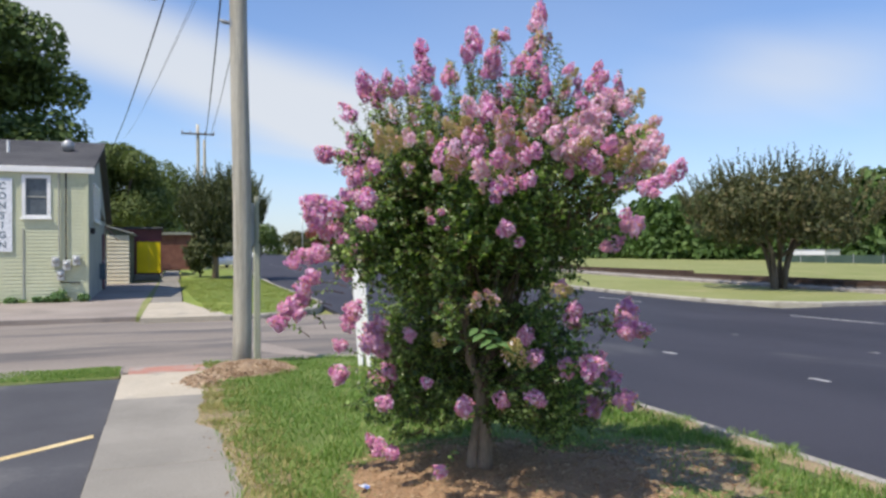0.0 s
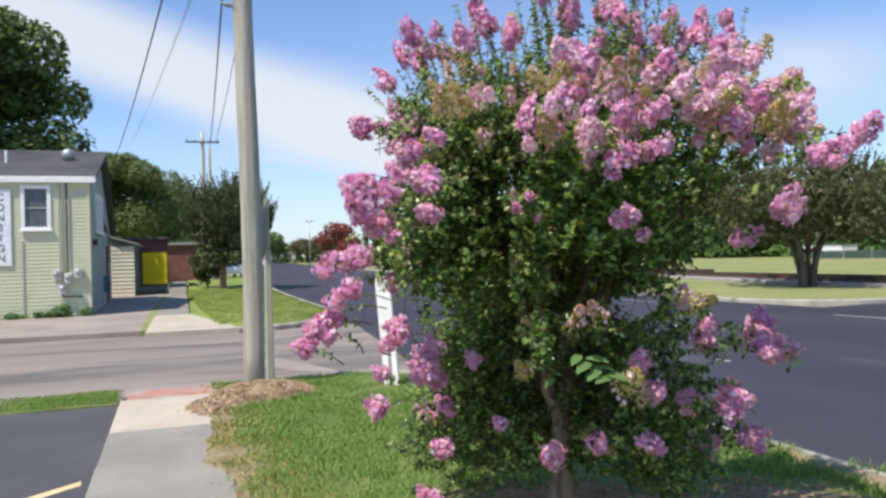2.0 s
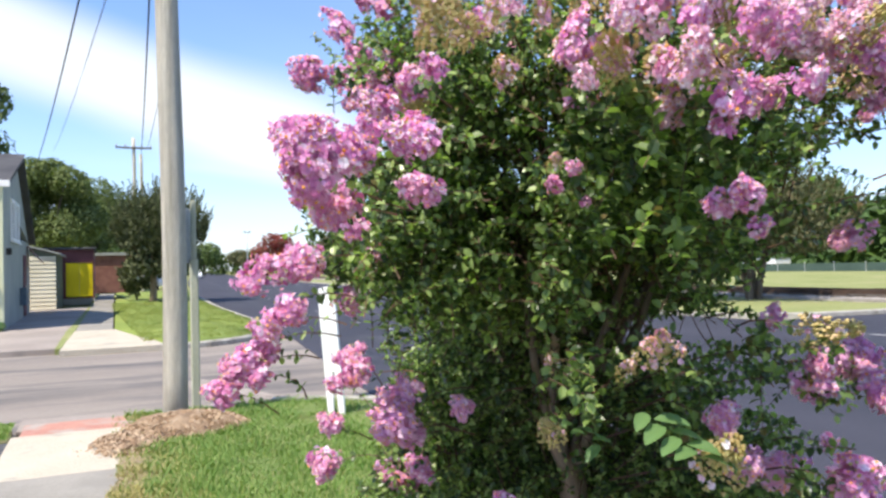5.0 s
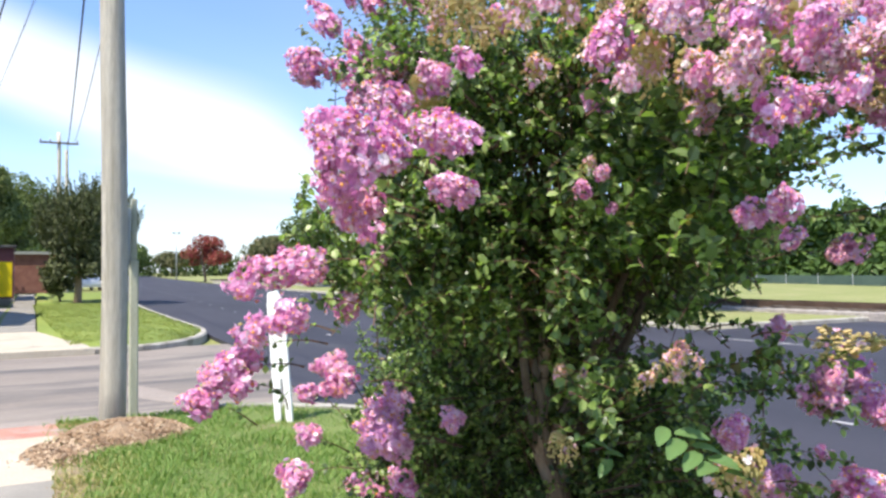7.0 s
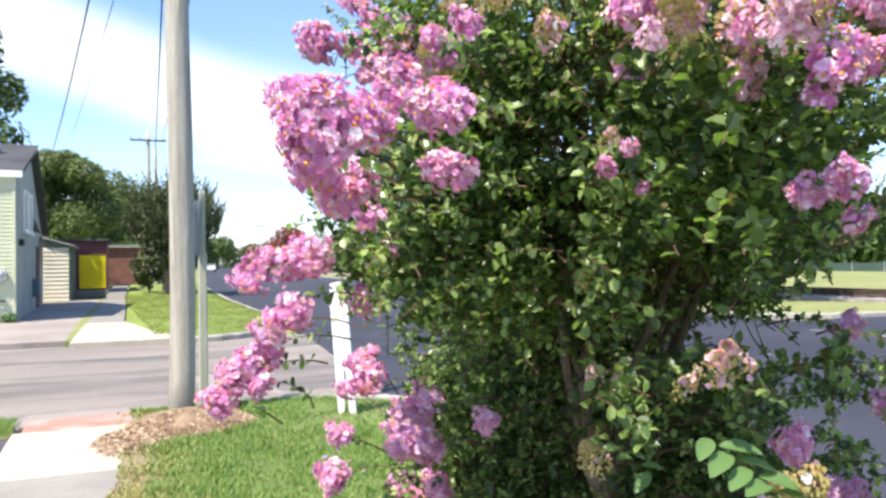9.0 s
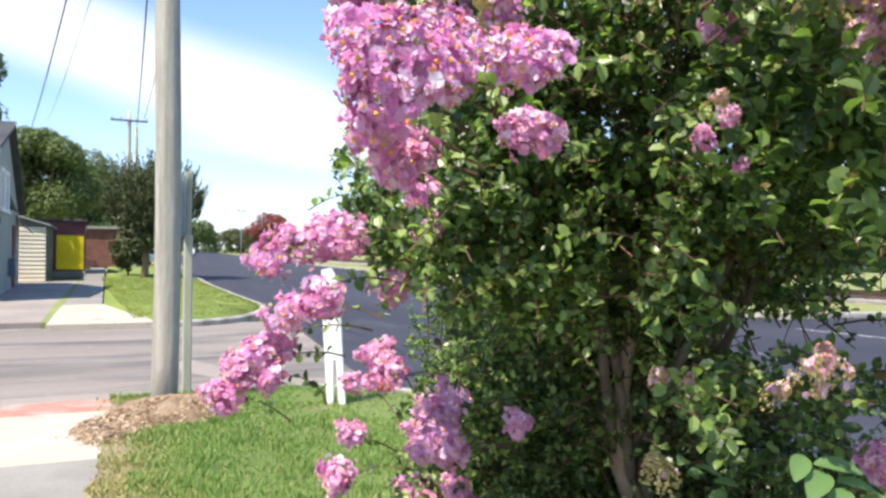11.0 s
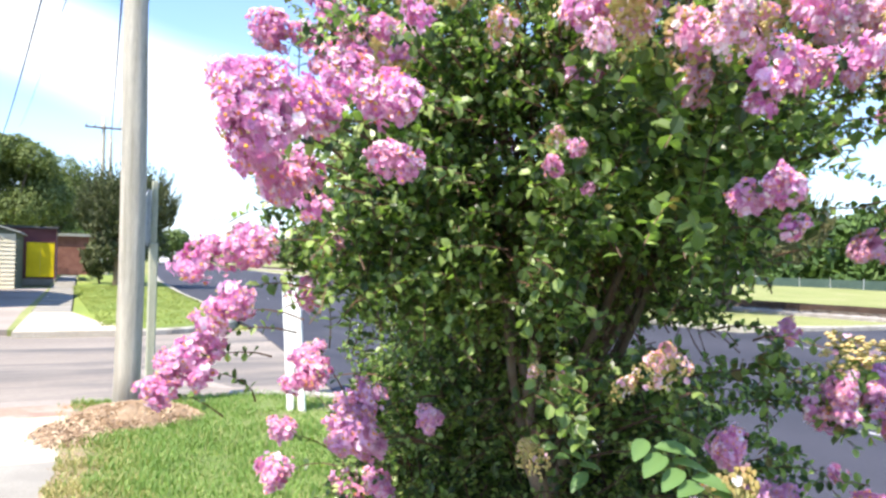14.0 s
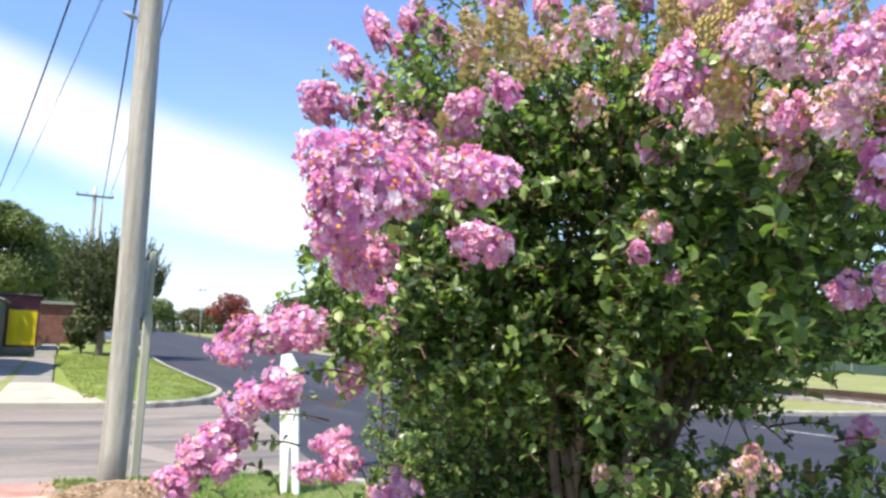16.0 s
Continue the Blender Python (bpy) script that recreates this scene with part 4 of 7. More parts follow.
M["sign_white"] = plain("white sign board", (0.80, 0.82, 0.84), 0.5, vary=0.03)
upright_sign(-4.75, -4.21, 1.47, 3.76, "CONSIGN", "tall white sign reading CONSIGN down the wall")
upright_sign(-5.52, -4.98, 1.47, 3.76, "BUY-SELL", "tall white sign reading BUY-SELL down the wall")

# ---- shed, maroon building with yellow door, brick building ----
shed = thing("shed", 0, 0, 0, "small cream clapboard shed with dark side wall", "shed")
sx0, sx1, sy0, sy1 = -2.2, -1.22, 45.35, 51.4
bm = bmesh.new()
for y in (sy0, sy1):
    for x, z in ((sx0, -0.2), (sx1, -0.2), (sx1, 2.28), (sx0, 2.58)):
        bm.verts.new((x, y, z))
bm.verts.ensure_lookup_table()
for q in ((0, 1, 2, 3), (7, 6, 5, 4), (0, 4, 5, 1), (3, 2, 6, 7), (0, 3, 7, 4), (1, 5, 6, 2)):
    bm.faces.new([bm.verts[k] for k in q])
# the whole shed body is dark; only the front boards are cream
part("wall", bm, M["shed_side"], shed)
for z in np.arange(0.0, 2.2, 0.17):
    top = min(0.165, 2.3 - z)
    bm = bmesh.new()
    a = [bm.verts.new(v) for v in ((sx0, sy0 - 0.035, z), (sx1 - 0.02, sy0 - 0.035, z), (sx1 - 0.02, sy0 - 0.008, z + top), (sx0, sy0 - 0.008, z + top), (sx0, sy0 - 0.005, z), (sx1 - 0.02, sy0 - 0.005, z))]
    bm.faces.new(a[:4]), bm.faces.new((a[4], a[5], a[1], a[0]))
    part("clapboard", bm, M["cream"], shed)
bm = boxes((sx0 - 0.1, sx1 + 0.15, sy0 - 0.15, sy1, 2.3, 2.37))
for v in bm.verts:
    v.co.z += (sx1 - v.co.x) * 0.30
part("roof", bm, M["siding_grey"], shed)

mb = thing("maroon_building", 0, 0, 0, "low maroon painted building with a yellow door", "building")
part("wall", boxes((-6.0, 0.16, 52.25, 60.0, -0.2, 2.66)), M["maroon"], mb)
part("roof", boxes((-6.1, 0.26, 52.1, 60.1, 2.665, 2.78), bevel=0.02), M["shingle"], mb)
yd = part("door", boxes((-1.12, 0.10, 52.17, 52.245, 0.30, 1.99), bevel=0.012), M["yellow"], mb, "bright yellow double door")
part("door_frame", boxes((-1.2, -1.125, 52.15, 52.246, 0.2, 2.06), (0.105, 0.165, 52.15, 52.246, 0.2, 2.06), (-1.2, 0.165, 52.15, 52.246, 2.0, 2.06)), M["maroon"], mb)
part("door_gap", boxes((-0.515, -0.505, 52.165, 52.17, 0.32, 1.97)), M["paint_y"], yd)
part("step", boxes((-1.25, 0.2, 51.6, 52.14, -0.1, 0.22), bevel=0.01), M["concrete"], mb)

bb = thing("brick_building", 0, 0, 0, "distant low red brick building", "building")
part("wall", boxes((-4.0, 2.9, 76.0, 84.0, -0.1, 2.9)), M["brick"], bb)
part("roof", boxes((-4.2, 3.1, 75.8, 84.2, 2.905, 3.1)), M["shingle"], bb)
part("fascia", boxes((-4.15, 3.05, 75.78, 75.798, 2.86, 3.08)), M["siding_grey"], bb)

# ---- trees ----


def foliage(n, blobs, leaf, rnd, material, name, flat=0.0, droop=0.0):
    """Many small leaf sprays scattered over the skins of overlapping clumps."""
    verts, faces = [], []
    weights = [b[3] ** 2 for b in blobs]
    for _ in range(n):
        cx, cy, cz, r, sq = rnd.choices(blobs, weights)[0]
        u, a = rnd.uniform(-0.75, 1), rnd.uniform(0, 2 * math.pi)
        s = math.sqrt(1 - u * u)
        d = Vector((s * math.cos(a), s * math.sin(a), u))
        rr = r * (rnd.uniform(0.72, 1.04) if rnd.random() < 0.85 else rnd.uniform(0.3, 0.8))
        p = Vector((cx + d.x * rr, cy + d.y * rr, cz + d.z * rr * sq))
        nrm = (d + Vector((rnd.gauss(0, 0.6), rnd.gauss(0, 0.6), rnd.gauss(0, 0.5) + 0.3))).normalized()
        t = nrm.orthogonal().normalized()
        t = Matrix.Rotation(rnd.uniform(0, 6.28), 3, nrm) @ t
        b = nrm.cross(t)
        l = leaf * rnd.uniform(0.55, 1.35)
        w = l * rnd.uniform(0.35, 0.6)
        k = len(verts)
        verts += [p - t * l, p - t * l * 0.1 + b * w + nrm * l * 0.12, p + t * l - nrm * l * droop, p - t * l * 0.1 - b * w + nrm * l * 0.12]
        faces += [(k, k + 1, k + 2), (k, k + 2, k + 3)]
    return raw_mesh(name, verts, faces, material)


def tree(x, y, h, r, clear, mat, leaf, n, seed, label, stems=1, squash=0.8, trunk_r=0.16, blob=0.42, bark="bark_dark", sprays=0, name="tree", spray=0.14, skirt=0, spread=0.28, spikes=0, spike=0.6, shift=0.0):
    rnd = random.Random(seed)
    root = thing(name, x, y, gz(y) if y < 200 else 0.09, label, "tree")
    bm = bmesh.new()
    ch = h - clear
    for s in range(stems):
        a = rnd.uniform(0, 6.28)
        off = 0.0 if stems == 1 else trunk_r * 1.2
        bx, by = off * math.cos(a), off * math.sin(a)
        lean = (0.06 if stems == 1 else spread) * r
        pts, rad = [], []
        for k in range(7):
            t = k / 6
            pts.append((bx + lean * t * t * math.cos(a) + 0.03 * math.sin(5 * t + s), by + lean * t * t * math.sin(a), -0.3 + t * (clear + ch * 0.45 + 0.3)))
            rad.append(trunk_r * (1.25 - 0.75 * t) if stems == 1 else trunk_r * (0.75 - 0.45 * t))
        tube(bm, pts, rad, 10, wobble=0.06, rnd=rnd)
    part("trunk", bm, M[bark], root, smooth=True)
    blobs = []
    nb = 26
    for k in range(nb):
        u, a = rnd.uniform(-0.9, 1.0), rnd.uniform(0, 6.28)
        s = math.sqrt(1 - u * u)
        q = rnd.uniform(0.35, 0.78) * r
        rb = r * blob * rnd.uniform(0.6, 1.15)
        blobs.append((q * s * math.cos(a), q * s * math.sin(a), clear + ch * 0.5 + u * (ch * 0.5 - rb * 0.7), rb, squash))
    for k in range(skirt):
        a = 2 * math.pi * k / skirt
        blobs.append((r * 0.5 * math.cos(a), r * 0.5 * math.sin(a), clear + r * rnd.uniform(0.25, 0.5), r * 0.36, 1.1))
    for k in range(6):
        b = blobs[k * 3]
        bm = bmesh.new()
        tube(bm, [(0.02, 0, clear + 0.1), (b[0] * 0.45, b[1] * 0.45, (clear + b[2]) / 2), (b[0] * 0.9, b[1] * 0.9, b[2])], [trunk_r * 0.5, trunk_r * 0.3, trunk_r * 0.08], 6)
        part("limb", bm, M[bark], root, smooth=True)
    if sprays:      # loose upright sprays on the outside of the crown
        for k in range(sprays):
            a, t = rnd.uniform(0, 6.28), math.sqrt(rnd.uniform(0.05, 1.0))
            bx, by = r * t * math.cos(a), r * t * math.sin(a)
            bz = clear + ch * (0.55 + 0.38 * math.sqrt(1 - t * t))
            for j in range(4):
                out = spray * 0.9 * t * j / max(r, 0.1)
                blobs.append((bx * (1 + out), by * (1 + out), bz + spray * j, (0.20 - 0.042 * j) * (spray / 0.14) ** 0.3, 1.3))
    crown = part("crown", foliage(n, blobs, leaf, rnd, M[mat], "crown"), None, root)
    if spikes:      # upright feathery shoots that break the outline
        sv, sf = [], []
        for k in range(spikes):
            u, a = rnd.uniform(-0.35, 1.0), rnd.uniform(0, 6.28)
            w = math.sqrt(1 - u * u)
            c = Vector((r * 0.86 * w * math.cos(a), r * 0.86 * w * math.sin(a), clear + ch * (0.5 + 0.44 * u)))
            d = Vector((0.55 * w * math.cos(a) + rnd.gauss(0, 0.15), 0.55 * w * math.sin(a) + rnd.gauss(0, 0.15), 1)).normalized()
            ln = spike * rnd.uniform(0.5, 1.25)
            for j in range(22):
                t = j / 21
                e = (d * 0.9 + Vector((rnd.gauss(0, 0.55), rnd.gauss(0, 0.55), rnd.gauss(0.1, 0.4)))).normalized()
                l = leaf * rnd.uniform(0.8, 1.6) * (1.15 - 0.55 * t)
                p = c + d * ln * t
                sd = e.cross(Vector((rnd.gauss(0, 1), rnd.gauss(0, 1), rnd.gauss(0, 1)))).normalized() * l * 0.32
                i = len(sv)
                sv += [p, p + e * l * 0.5 + sd, p + e * l * 1.5, p + e * l * 0.5 - sd]
                sf += [(i, i + 1, i + 2), (i, i + 2, i + 3)]
        tufts = part("spray", raw_mesh("spray", sv, sf, M[mat]), None, root)
        tufts["kind"], tufts.location.x = "stuff", shift
    crown["kind"], crown.location.x = "stuff", shift
    return root


tree(-9.1, 52.0, 14.4, 6.5, 3.4, "oak", 0.22, 24000, 11, "large dark broadleaf tree behind the house", trunk_r=0.35, blob=0.36)
tree(-17.0, 50.0, 14.0, 6.0, 4.0, "oak", 0.30, 7000, 12, "large dark broadleaf tree behind the house", trunk_r=0.35, blob=0.36)
tree(-3.0, 70.0, 9.5, 4.2, 2.2, "oak_light", 0.15, 20000, 13, "rounded broadleaf tree above the shed roofs", trunk_r=0.25)
tree(-0.4, 82.0, 9.6, 4.0, 2.4, "oak_light", 0.17, 14000, 14, "rounded broadleaf tree beyond the maroon building", trunk_r=0.25)
tree(2.75, 49.0, 5.0, 2.15, 1.10, "conifer", 0.11, 13000, 15, "dense spiky evergreen with a pale trunk on the lawn", trunk_r=0.15, blob=0.32, bark="bark", squash=1.1, skirt=5, spikes=480, spike=1.15, shift=0.45)
tree(2.05, 50.2, 1.7, 0.75, 0.1, "conifer", 0.10, 2500, 36, "low dark evergreen shrub beside the pale trunk", trunk_r=0.05, name="shrub", sprays=20)
tree(22.9, 31.2, 4.7, 4.0, 1.15, "olive", 0.10, 15000, 16, "spreading dark crape myrtle with several stems", stems=6, trunk_r=0.17, blob=0.30, squash=0.8, spread=0.22, spikes=330, spike=0.95)
tree(23.5, 120.0, 6.6, 3.2, 1.6, "redbloom", 0.22, 3500, 17, "dark red flowering tree beside the road", stems=3, trunk_r=0.18)
tree(31.0, 118.0, 6.0, 3.6, 1.4, "olive", 0.24, 3500, 18, "round green tree beside the road", stems=3, trunk_r=0.18)
tree(26.5, 98.0, 5.6, 3.0, 1.4, "olive", 0.22, 3500, 19, "round green tree beside the road", stems=3, trunk_r=0.18)
tree(22.0, 72.0, 6.8, 2.9, 1.6, "oak", 0.18, 5000, 20, "dark green tree beside the road", stems=3, trunk_r=0.18)
tree(27.0, 60.0, 5.6, 3.0, 1.4, "olive", 0.18, 5000, 21, "dark green tree beside the road", stems=3, trunk_r=0.18)
tree(29.0, 250.0, 10.0, 6.0, 2.5, "oak", 0.5, 2500, 22, "far green tree at the end of the road")
tree(47.0, 262.0, 8.0, 6.5, 2.0, "oak", 0.5, 2500, 23, "far green tree at the end of the road")
tree(12.0, 190.0, 8.5, 5.0, 2.0, "oak", 0.4, 2500, 24, "far green tree along the road")
tree(18.5, 225.0, 9.0, 5.0, 2.0, "oak", 0.4, 2500, 25, "far green tree along the road")
tree(6.0, 140.0, 9.0, 4.5, 2.0, "oak", 0.35, 3000, 26, "far green tree along the road")
tree(39.0, 240.0, 7.5, 5.0, 2.0, "olive", 0.4, 2500, 27, "far green tree along the road")


def woods(name, pts, h, depth, n, leaf, mat, seed, label):
    rnd = random.Random(seed)
    blobs = []
    for a, b in zip(pts, pts[1:]):
        length = math.hypot(b[0] - a[0], b[1] - a[1])
        n_k = int(length / 1.15) + 1
        for k in range(n_k):
            t = (k + rnd.random()) / n_k
            x, y = a[0] + (b[0] - a[0]) * t + rnd.uniform(0, depth), a[1] + (b[1] - a[1]) * t + rnd.uniform(-1, 1)
            hh = h * rnd.uniform(0.62, 1.12)
            rb = rnd.uniform(1.3, 2.6)
            for z in np.arange(0.6, hh - rb * 0.4, rb * 0.75):
                blobs.append((x + rnd.uniform(-0.8, 0.8), y + rnd.uniform(-0.8, 0.8), 0.05 + z, rb, 0.85))
    ob = new(name, foliage(n, blobs, leaf, rnd, M[mat], name))
    return tagged(ob, label, "woods", kind="stuff")


woods("woods", [(62, 8), (66, 75), (60, 120)], 8.0, 10, 74000, 0.54, "hedge", 31, "dense green belt of woodland beyond the railway")
woods("woods", [(58, 118), (66, 250)], 7.0, 8, 12000, 0.5, "hedge", 32, "distant green woodland")
woods("woods", [(-60, 95), (-6, 105), (4, 180)], 7.0, 6, 12000, 0.5, "oak", 33, "distant dark trees behind the houses")
woods("woods", [(12, 300), (70, 310), (120, 300)], 8.0, 6, 9000, 0.7, "oak", 34, "far tree line closing the road")

# ---- railway, fence, white trailer, parked car, street lamp ----
bed = strip("rail_bed", [(5, 23.6, 28.2), (120, 23.6, 28.2)], 0.10, M["ballast"], "pale gravel railway bed", "railway", 0.3, 3.0)
track = tagged(new("railway_track"), "rusty railway track on pale gravel", "railway", kind="structure")
for x in (25.1, 26.55):
    bm = bmesh.new()
    for y0 in np.arange(5, 119, 12.0):
        z = gz(y0 + 6) + 0.12
        box(bm, x - 0.07, x + 0.07, y0, y0 + 12, gz(y0) + 0.10, z + 0.03)
        box(bm, x - 0.035, x + 0.035, y0, y0 + 12, z + 0.03, z + 0.17)
    part("rail", bm, M["rail"], track)
smesh = mesh_of(boxes((24.5, 27.2, -0.12, 0.12, -0.06, 0.0), bevel=0.01), "sleeper", M["bark_dark"])
for y0 in np.arange(8, 80, 0.62):
    ob = part("sleeper", smesh, None, track)
    ob.location = (0, y0, gz(y0) + 0.15)

fence = thing("fence", 0, 0, 0, "long dark green screened fence before the woods", "fence")
for y0 in np.arange(8, 66, 3.0):
    part("post", tube(bmesh.new(), [(58.0, y0, -0.4), (58.0, y0, 0.95)], [0.04, 0.04], 6), M["metal_grey"], fence)
    part("screen", boxes((58.03, 58.06, y0 + 0.03, y0 + 2.97, 0.0, 0.80)), M["fence"], fence)
trailer = thing("trailer", 60.6, 66.0, 0, "long white trailer parked behind the fence", "trailer", rz=4)
part("body", boxes((-1.1, 1.1, -2.2, 2.2, 0.6, 1.28), bevel=0.06), M["car_white"], trailer)
part("roof", boxes((-1.15, 1.15, -2.25, 2.25, 1.285, 1.34), bevel=0.02), M["metal_grey"], trailer)
for y0 in (-1.4, 1.3):
    part("wheel", tube(bmesh.new(), [(-1.0, y0, 0.42), (-0.75, y0, 0.42)], [0.42, 0.42], 14), M["tyre"], trailer)
rails = thing("guard_fence", 0, 0, 0, "low white picket fence far across the road", "fence")
for k in range(14):
    part("picket", boxes((27.8 + k * 0.28, 27.9 + k * 0.28, 64.0, 64.06, -0.1, 0.95)), M["white"], rails)
part("rail", boxes((27.7, 31.7, 64.07, 64.12, 0.55, 0.65)), M["white"], rails)


def car(x, y, z, rz, paint, label):
    root = thing("car", x, y, z, label, "car", "parked cars", rz=rz)
    prof = [(-2.15, 0.32), (-2.2, 0.62), (-2.1, 0.92), (-1.2, 1.0), (-0.55, 1.42), (0.95, 1.44), (1.75, 1.02), (2.15, 0.95), (2.2, 0.5), (2.15, 0.3)]
    bm = bmesh.new()
    sides = []
    for s in (-0.86, 0.86):
        sides.append([bm.verts.new((s * (0.82 if zz > 1.1 else 1.0), yy, zz)) for yy, zz in prof])
    n = len(prof)
    for k in range(n):
        bm.faces.new((sides[0][k], sides[0][(k + 1) % n], sides[1][(k + 1) % n], sides[1][k]))
    bm.faces.new(sides[0][::-1]), bm.faces.new(sides[1])
    bmesh.ops.recalc_face_normals(bm, faces=bm.faces)
    part("body", bm, M[paint], root)
    part("windscreen", boxes((-0.66, 0.66, -1.02, -1.0, 1.06, 1.36)), M["dark_glass"], root)
    for s in (-1, 1):
        part("side_window", boxes((s * 0.80, s * 0.815, -0.6, 1.1, 1.06, 1.34) if s > 0 else (-0.815, -0.80, -0.6, 1.1, 1.06, 1.34)), M["dark_glass"], root)
        for yy in (-1.35, 1.35):
            w = part("wheel", tube(bmesh.new(), [(s * 0.70, yy, 0.31), (s * 0.88, yy, 0.31)], [0.31, 0.31], 14), M["tyre"], root)
            part("rim", tube(bmesh.new(), [(s * 0.885, yy, 0.31), (s * 0.89, yy, 0.31)], [0.19, 0.19], 12), M["metal_grey"], w)
    return root


car(5.6, 84.0, -0.13, 10, "car_white", "small white car parked beyond the lawn")
car(18.2, 170.0, -0.03, -8, "car_white", "pale car far down the road")
lamp = thing("street_lamp", 26.4, 160, 0.09, "tall thin grey street lamp by the road", "street lamp")
part("mast", tube(bmesh.new(), [(0, 0, -0.3), (0, 0, 4), (0, 0, 8.6)], [0.13, 0.11, 0.08], 10), M["metal_grey"], lamp, smooth=True)
part("bracket", boxes((-0.62, 0.62, -0.05, 0.05, 8.55, 8.64), bevel=0.01), M["metal_grey"], lamp)
part("lantern", boxes((-0.72, -0.22, -0.18, 0.18, 8.645, 8.86), bevel=0.05), M["metal_grey"], lamp)
part("lantern", boxes((0.22, 0.72, -0.18, 0.18, 8.645, 8.86), bevel=0.05), M["metal_grey"], lamp)

# ---- mulch bed, mound, grass ----


def heap(name, cx, cy, rx_, ry_, h, seed, label, material, rings=10, segs=40):
    rnd = random.Random(seed)
    verts, faces = [(cx, cy, gz(cy) + h)], []
    for i in range(1, rings + 1):
        t = i / rings
        for k in range(segs):
            a = 2 * math.pi * k / segs
            wob = 1 + 0.30 * noise.noise(Vector((math.cos(a) * 1.6, math.sin(a) * 1.6, seed)))
            x, y = cx + rx_ * t * wob * math.cos(a), cy + ry_ * t * wob * math.sin(a)
            z = gz(y) + h * (1 - t * t) ** 0.8 * (1 + 0.45 * noise.noise(Vector((x * 5, y * 5, seed)))) + 0.03 * noise.noise(Vector((x * 14, y * 14, 2))) * (1 - t) - 0.012 * (t > 0.99) - (0.06 if i == rings else 0)
            verts.append((x, y, z))
    for k in range(segs):
        faces.append((0, 1 + k, 1 + (k + 1) % segs))
    for i in range(rings - 1):
        for k in range(segs):
            a, b = 1 + i * segs + k, 1 + i * segs + (k + 1) % segs
            faces.append((a, a + segs, b + segs, b))
    ob = new(name, raw_mesh(name, verts, faces, material, smooth=True))
    return tagged(ob, label, "mulch", kind="stuff")


heap("mulch_bed", 2.12, 11.92, 1.02, 1.10, 0.06, 4, "low bed of brown pine straw round the tree foot", M["mulch"])
heap("mulch_mound", 1.18, 17.22, 0.58, 0.52, 0.14, 7, "mound of grey-brown mulch at the foot of the pole", M["mound"])
heap("bare_soil", 3.22, 11.75, 0.66, 0.80, 0.024, 41, "patch of bare brown soil in the lawn", M["soil"], 6, 28)
SOIL = (3.22, 11.75, 0.66, 0.80, 0.024)
BED, MOUND = (2.12, 11.92, 1.02, 1.10, 0.06), (1.18, 17.22, 0.58, 0.52, 0.14)
DEBRIS = (0.66, 16.75, 0.30, 0.55, 0.05)


heap("mulch_debris", *DEBRIS[:4], DEBRIS[4], 9, "scattered mulch and grit spilling over the sidewalk", M["mound"])

def inside(x, y, c, grow=1.0):
    return ((x - c[0]) / c[2]) ** 2 + ((y - c[1]) / c[3]) ** 2 < grow


def litter(name, n, areas, rnd, material, label, lo=0.012, hi=0.05, wide=0.004):
    verts, faces = [], []
    for _ in range(n):
        c = rnd.choice(areas)
        a, t = rnd.uniform(0, 6.28), math.sqrt(rnd.random()) * 1.02
        x, y = c[0] + c[2] * t * math.cos(a), c[1] + c[3] * t * math.sin(a)
        z = gz(y) + c[4] * max(0, 1 - t * t) ** 0.8 + 0.012
        d = Vector((math.cos(rnd.uniform(0, 6.28)), math.sin(rnd.uniform(0, 6.28)), rnd.uniform(-0.25, 0.4))).normalized() * rnd.uniform(lo, hi)
        w = d.orthogonal().normalized() * rnd.uniform(0.25, 1.0) * wide
        p = Vector((x, y, z))
        k = len(verts)
        verts += [p - d / 2 - w, p - d / 2 + w, p + d / 2 + w + Vector((0, 0, 0.006)), p + d / 2 - w]
        faces.append((k, k + 1, k + 2, k + 3))
    return tagged(new(name, raw_mesh(name, verts, faces, material)), label, "mulch", kind="stuff")


litter("wood_chips", 2200, [MOUND, MOUND, DEBRIS], random.Random(18), M["chips"], "pale wood chips and bits of bark", 0.015, 0.05, 0.010)
litter("pine_straw", 8000, [BED, BED, MOUND], random.Random(8), M["straw"], "loose dry pine straw and wood chips", 0.01, 0.04, 0.0028)


def grass(name, n, region, rnd, label, hgt=(0.03, 0.075), width=0.004, keep=None, material="grass"):
    verts, faces = [], []
    x0, x1, y0, y1 = region
    for _ in range(n):
        x, y = rnd.uniform(x0, x1), rnd.uniform(y0, y1)
        if keep and not keep(x, y, rnd):
            continue
        tuft = 0.6 + 0.7 * (noise.noise(Vector((x * 2.3, y * 2.3, 5))) + 0.5)
        h = rnd.uniform(*hgt) * max(0.45, tuft)
        a = rnd.uniform(0, 6.28)
        lean = Vector((math.cos(a), math.sin(a), 0)) * h * rnd.uniform(0.1, 0.9)
        w = Vector((-math.sin(a + 0.6), math.cos(a + 0.6), 0)) * width * rnd.uniform(0.7, 1.5)
        p = Vector((x, y, gz(y) - 0.005))
        k = len(verts)
        verts += [p - w, p + w, p + lean * 0.4 + Vector((0, 0, h * 0.65)) + w * 0.7, p + lean * 0.4 + Vector((0, 0, h * 0.65)) - w * 0.7, p + lean + Vector((0, 0, h))]
        faces += [(k, k + 1, k + 2, k + 3), (k + 3, k + 2, k + 4)]
    return tagged(new(name, raw_mesh(name, verts, faces, M[material])), label, "grass", kind="stuff")


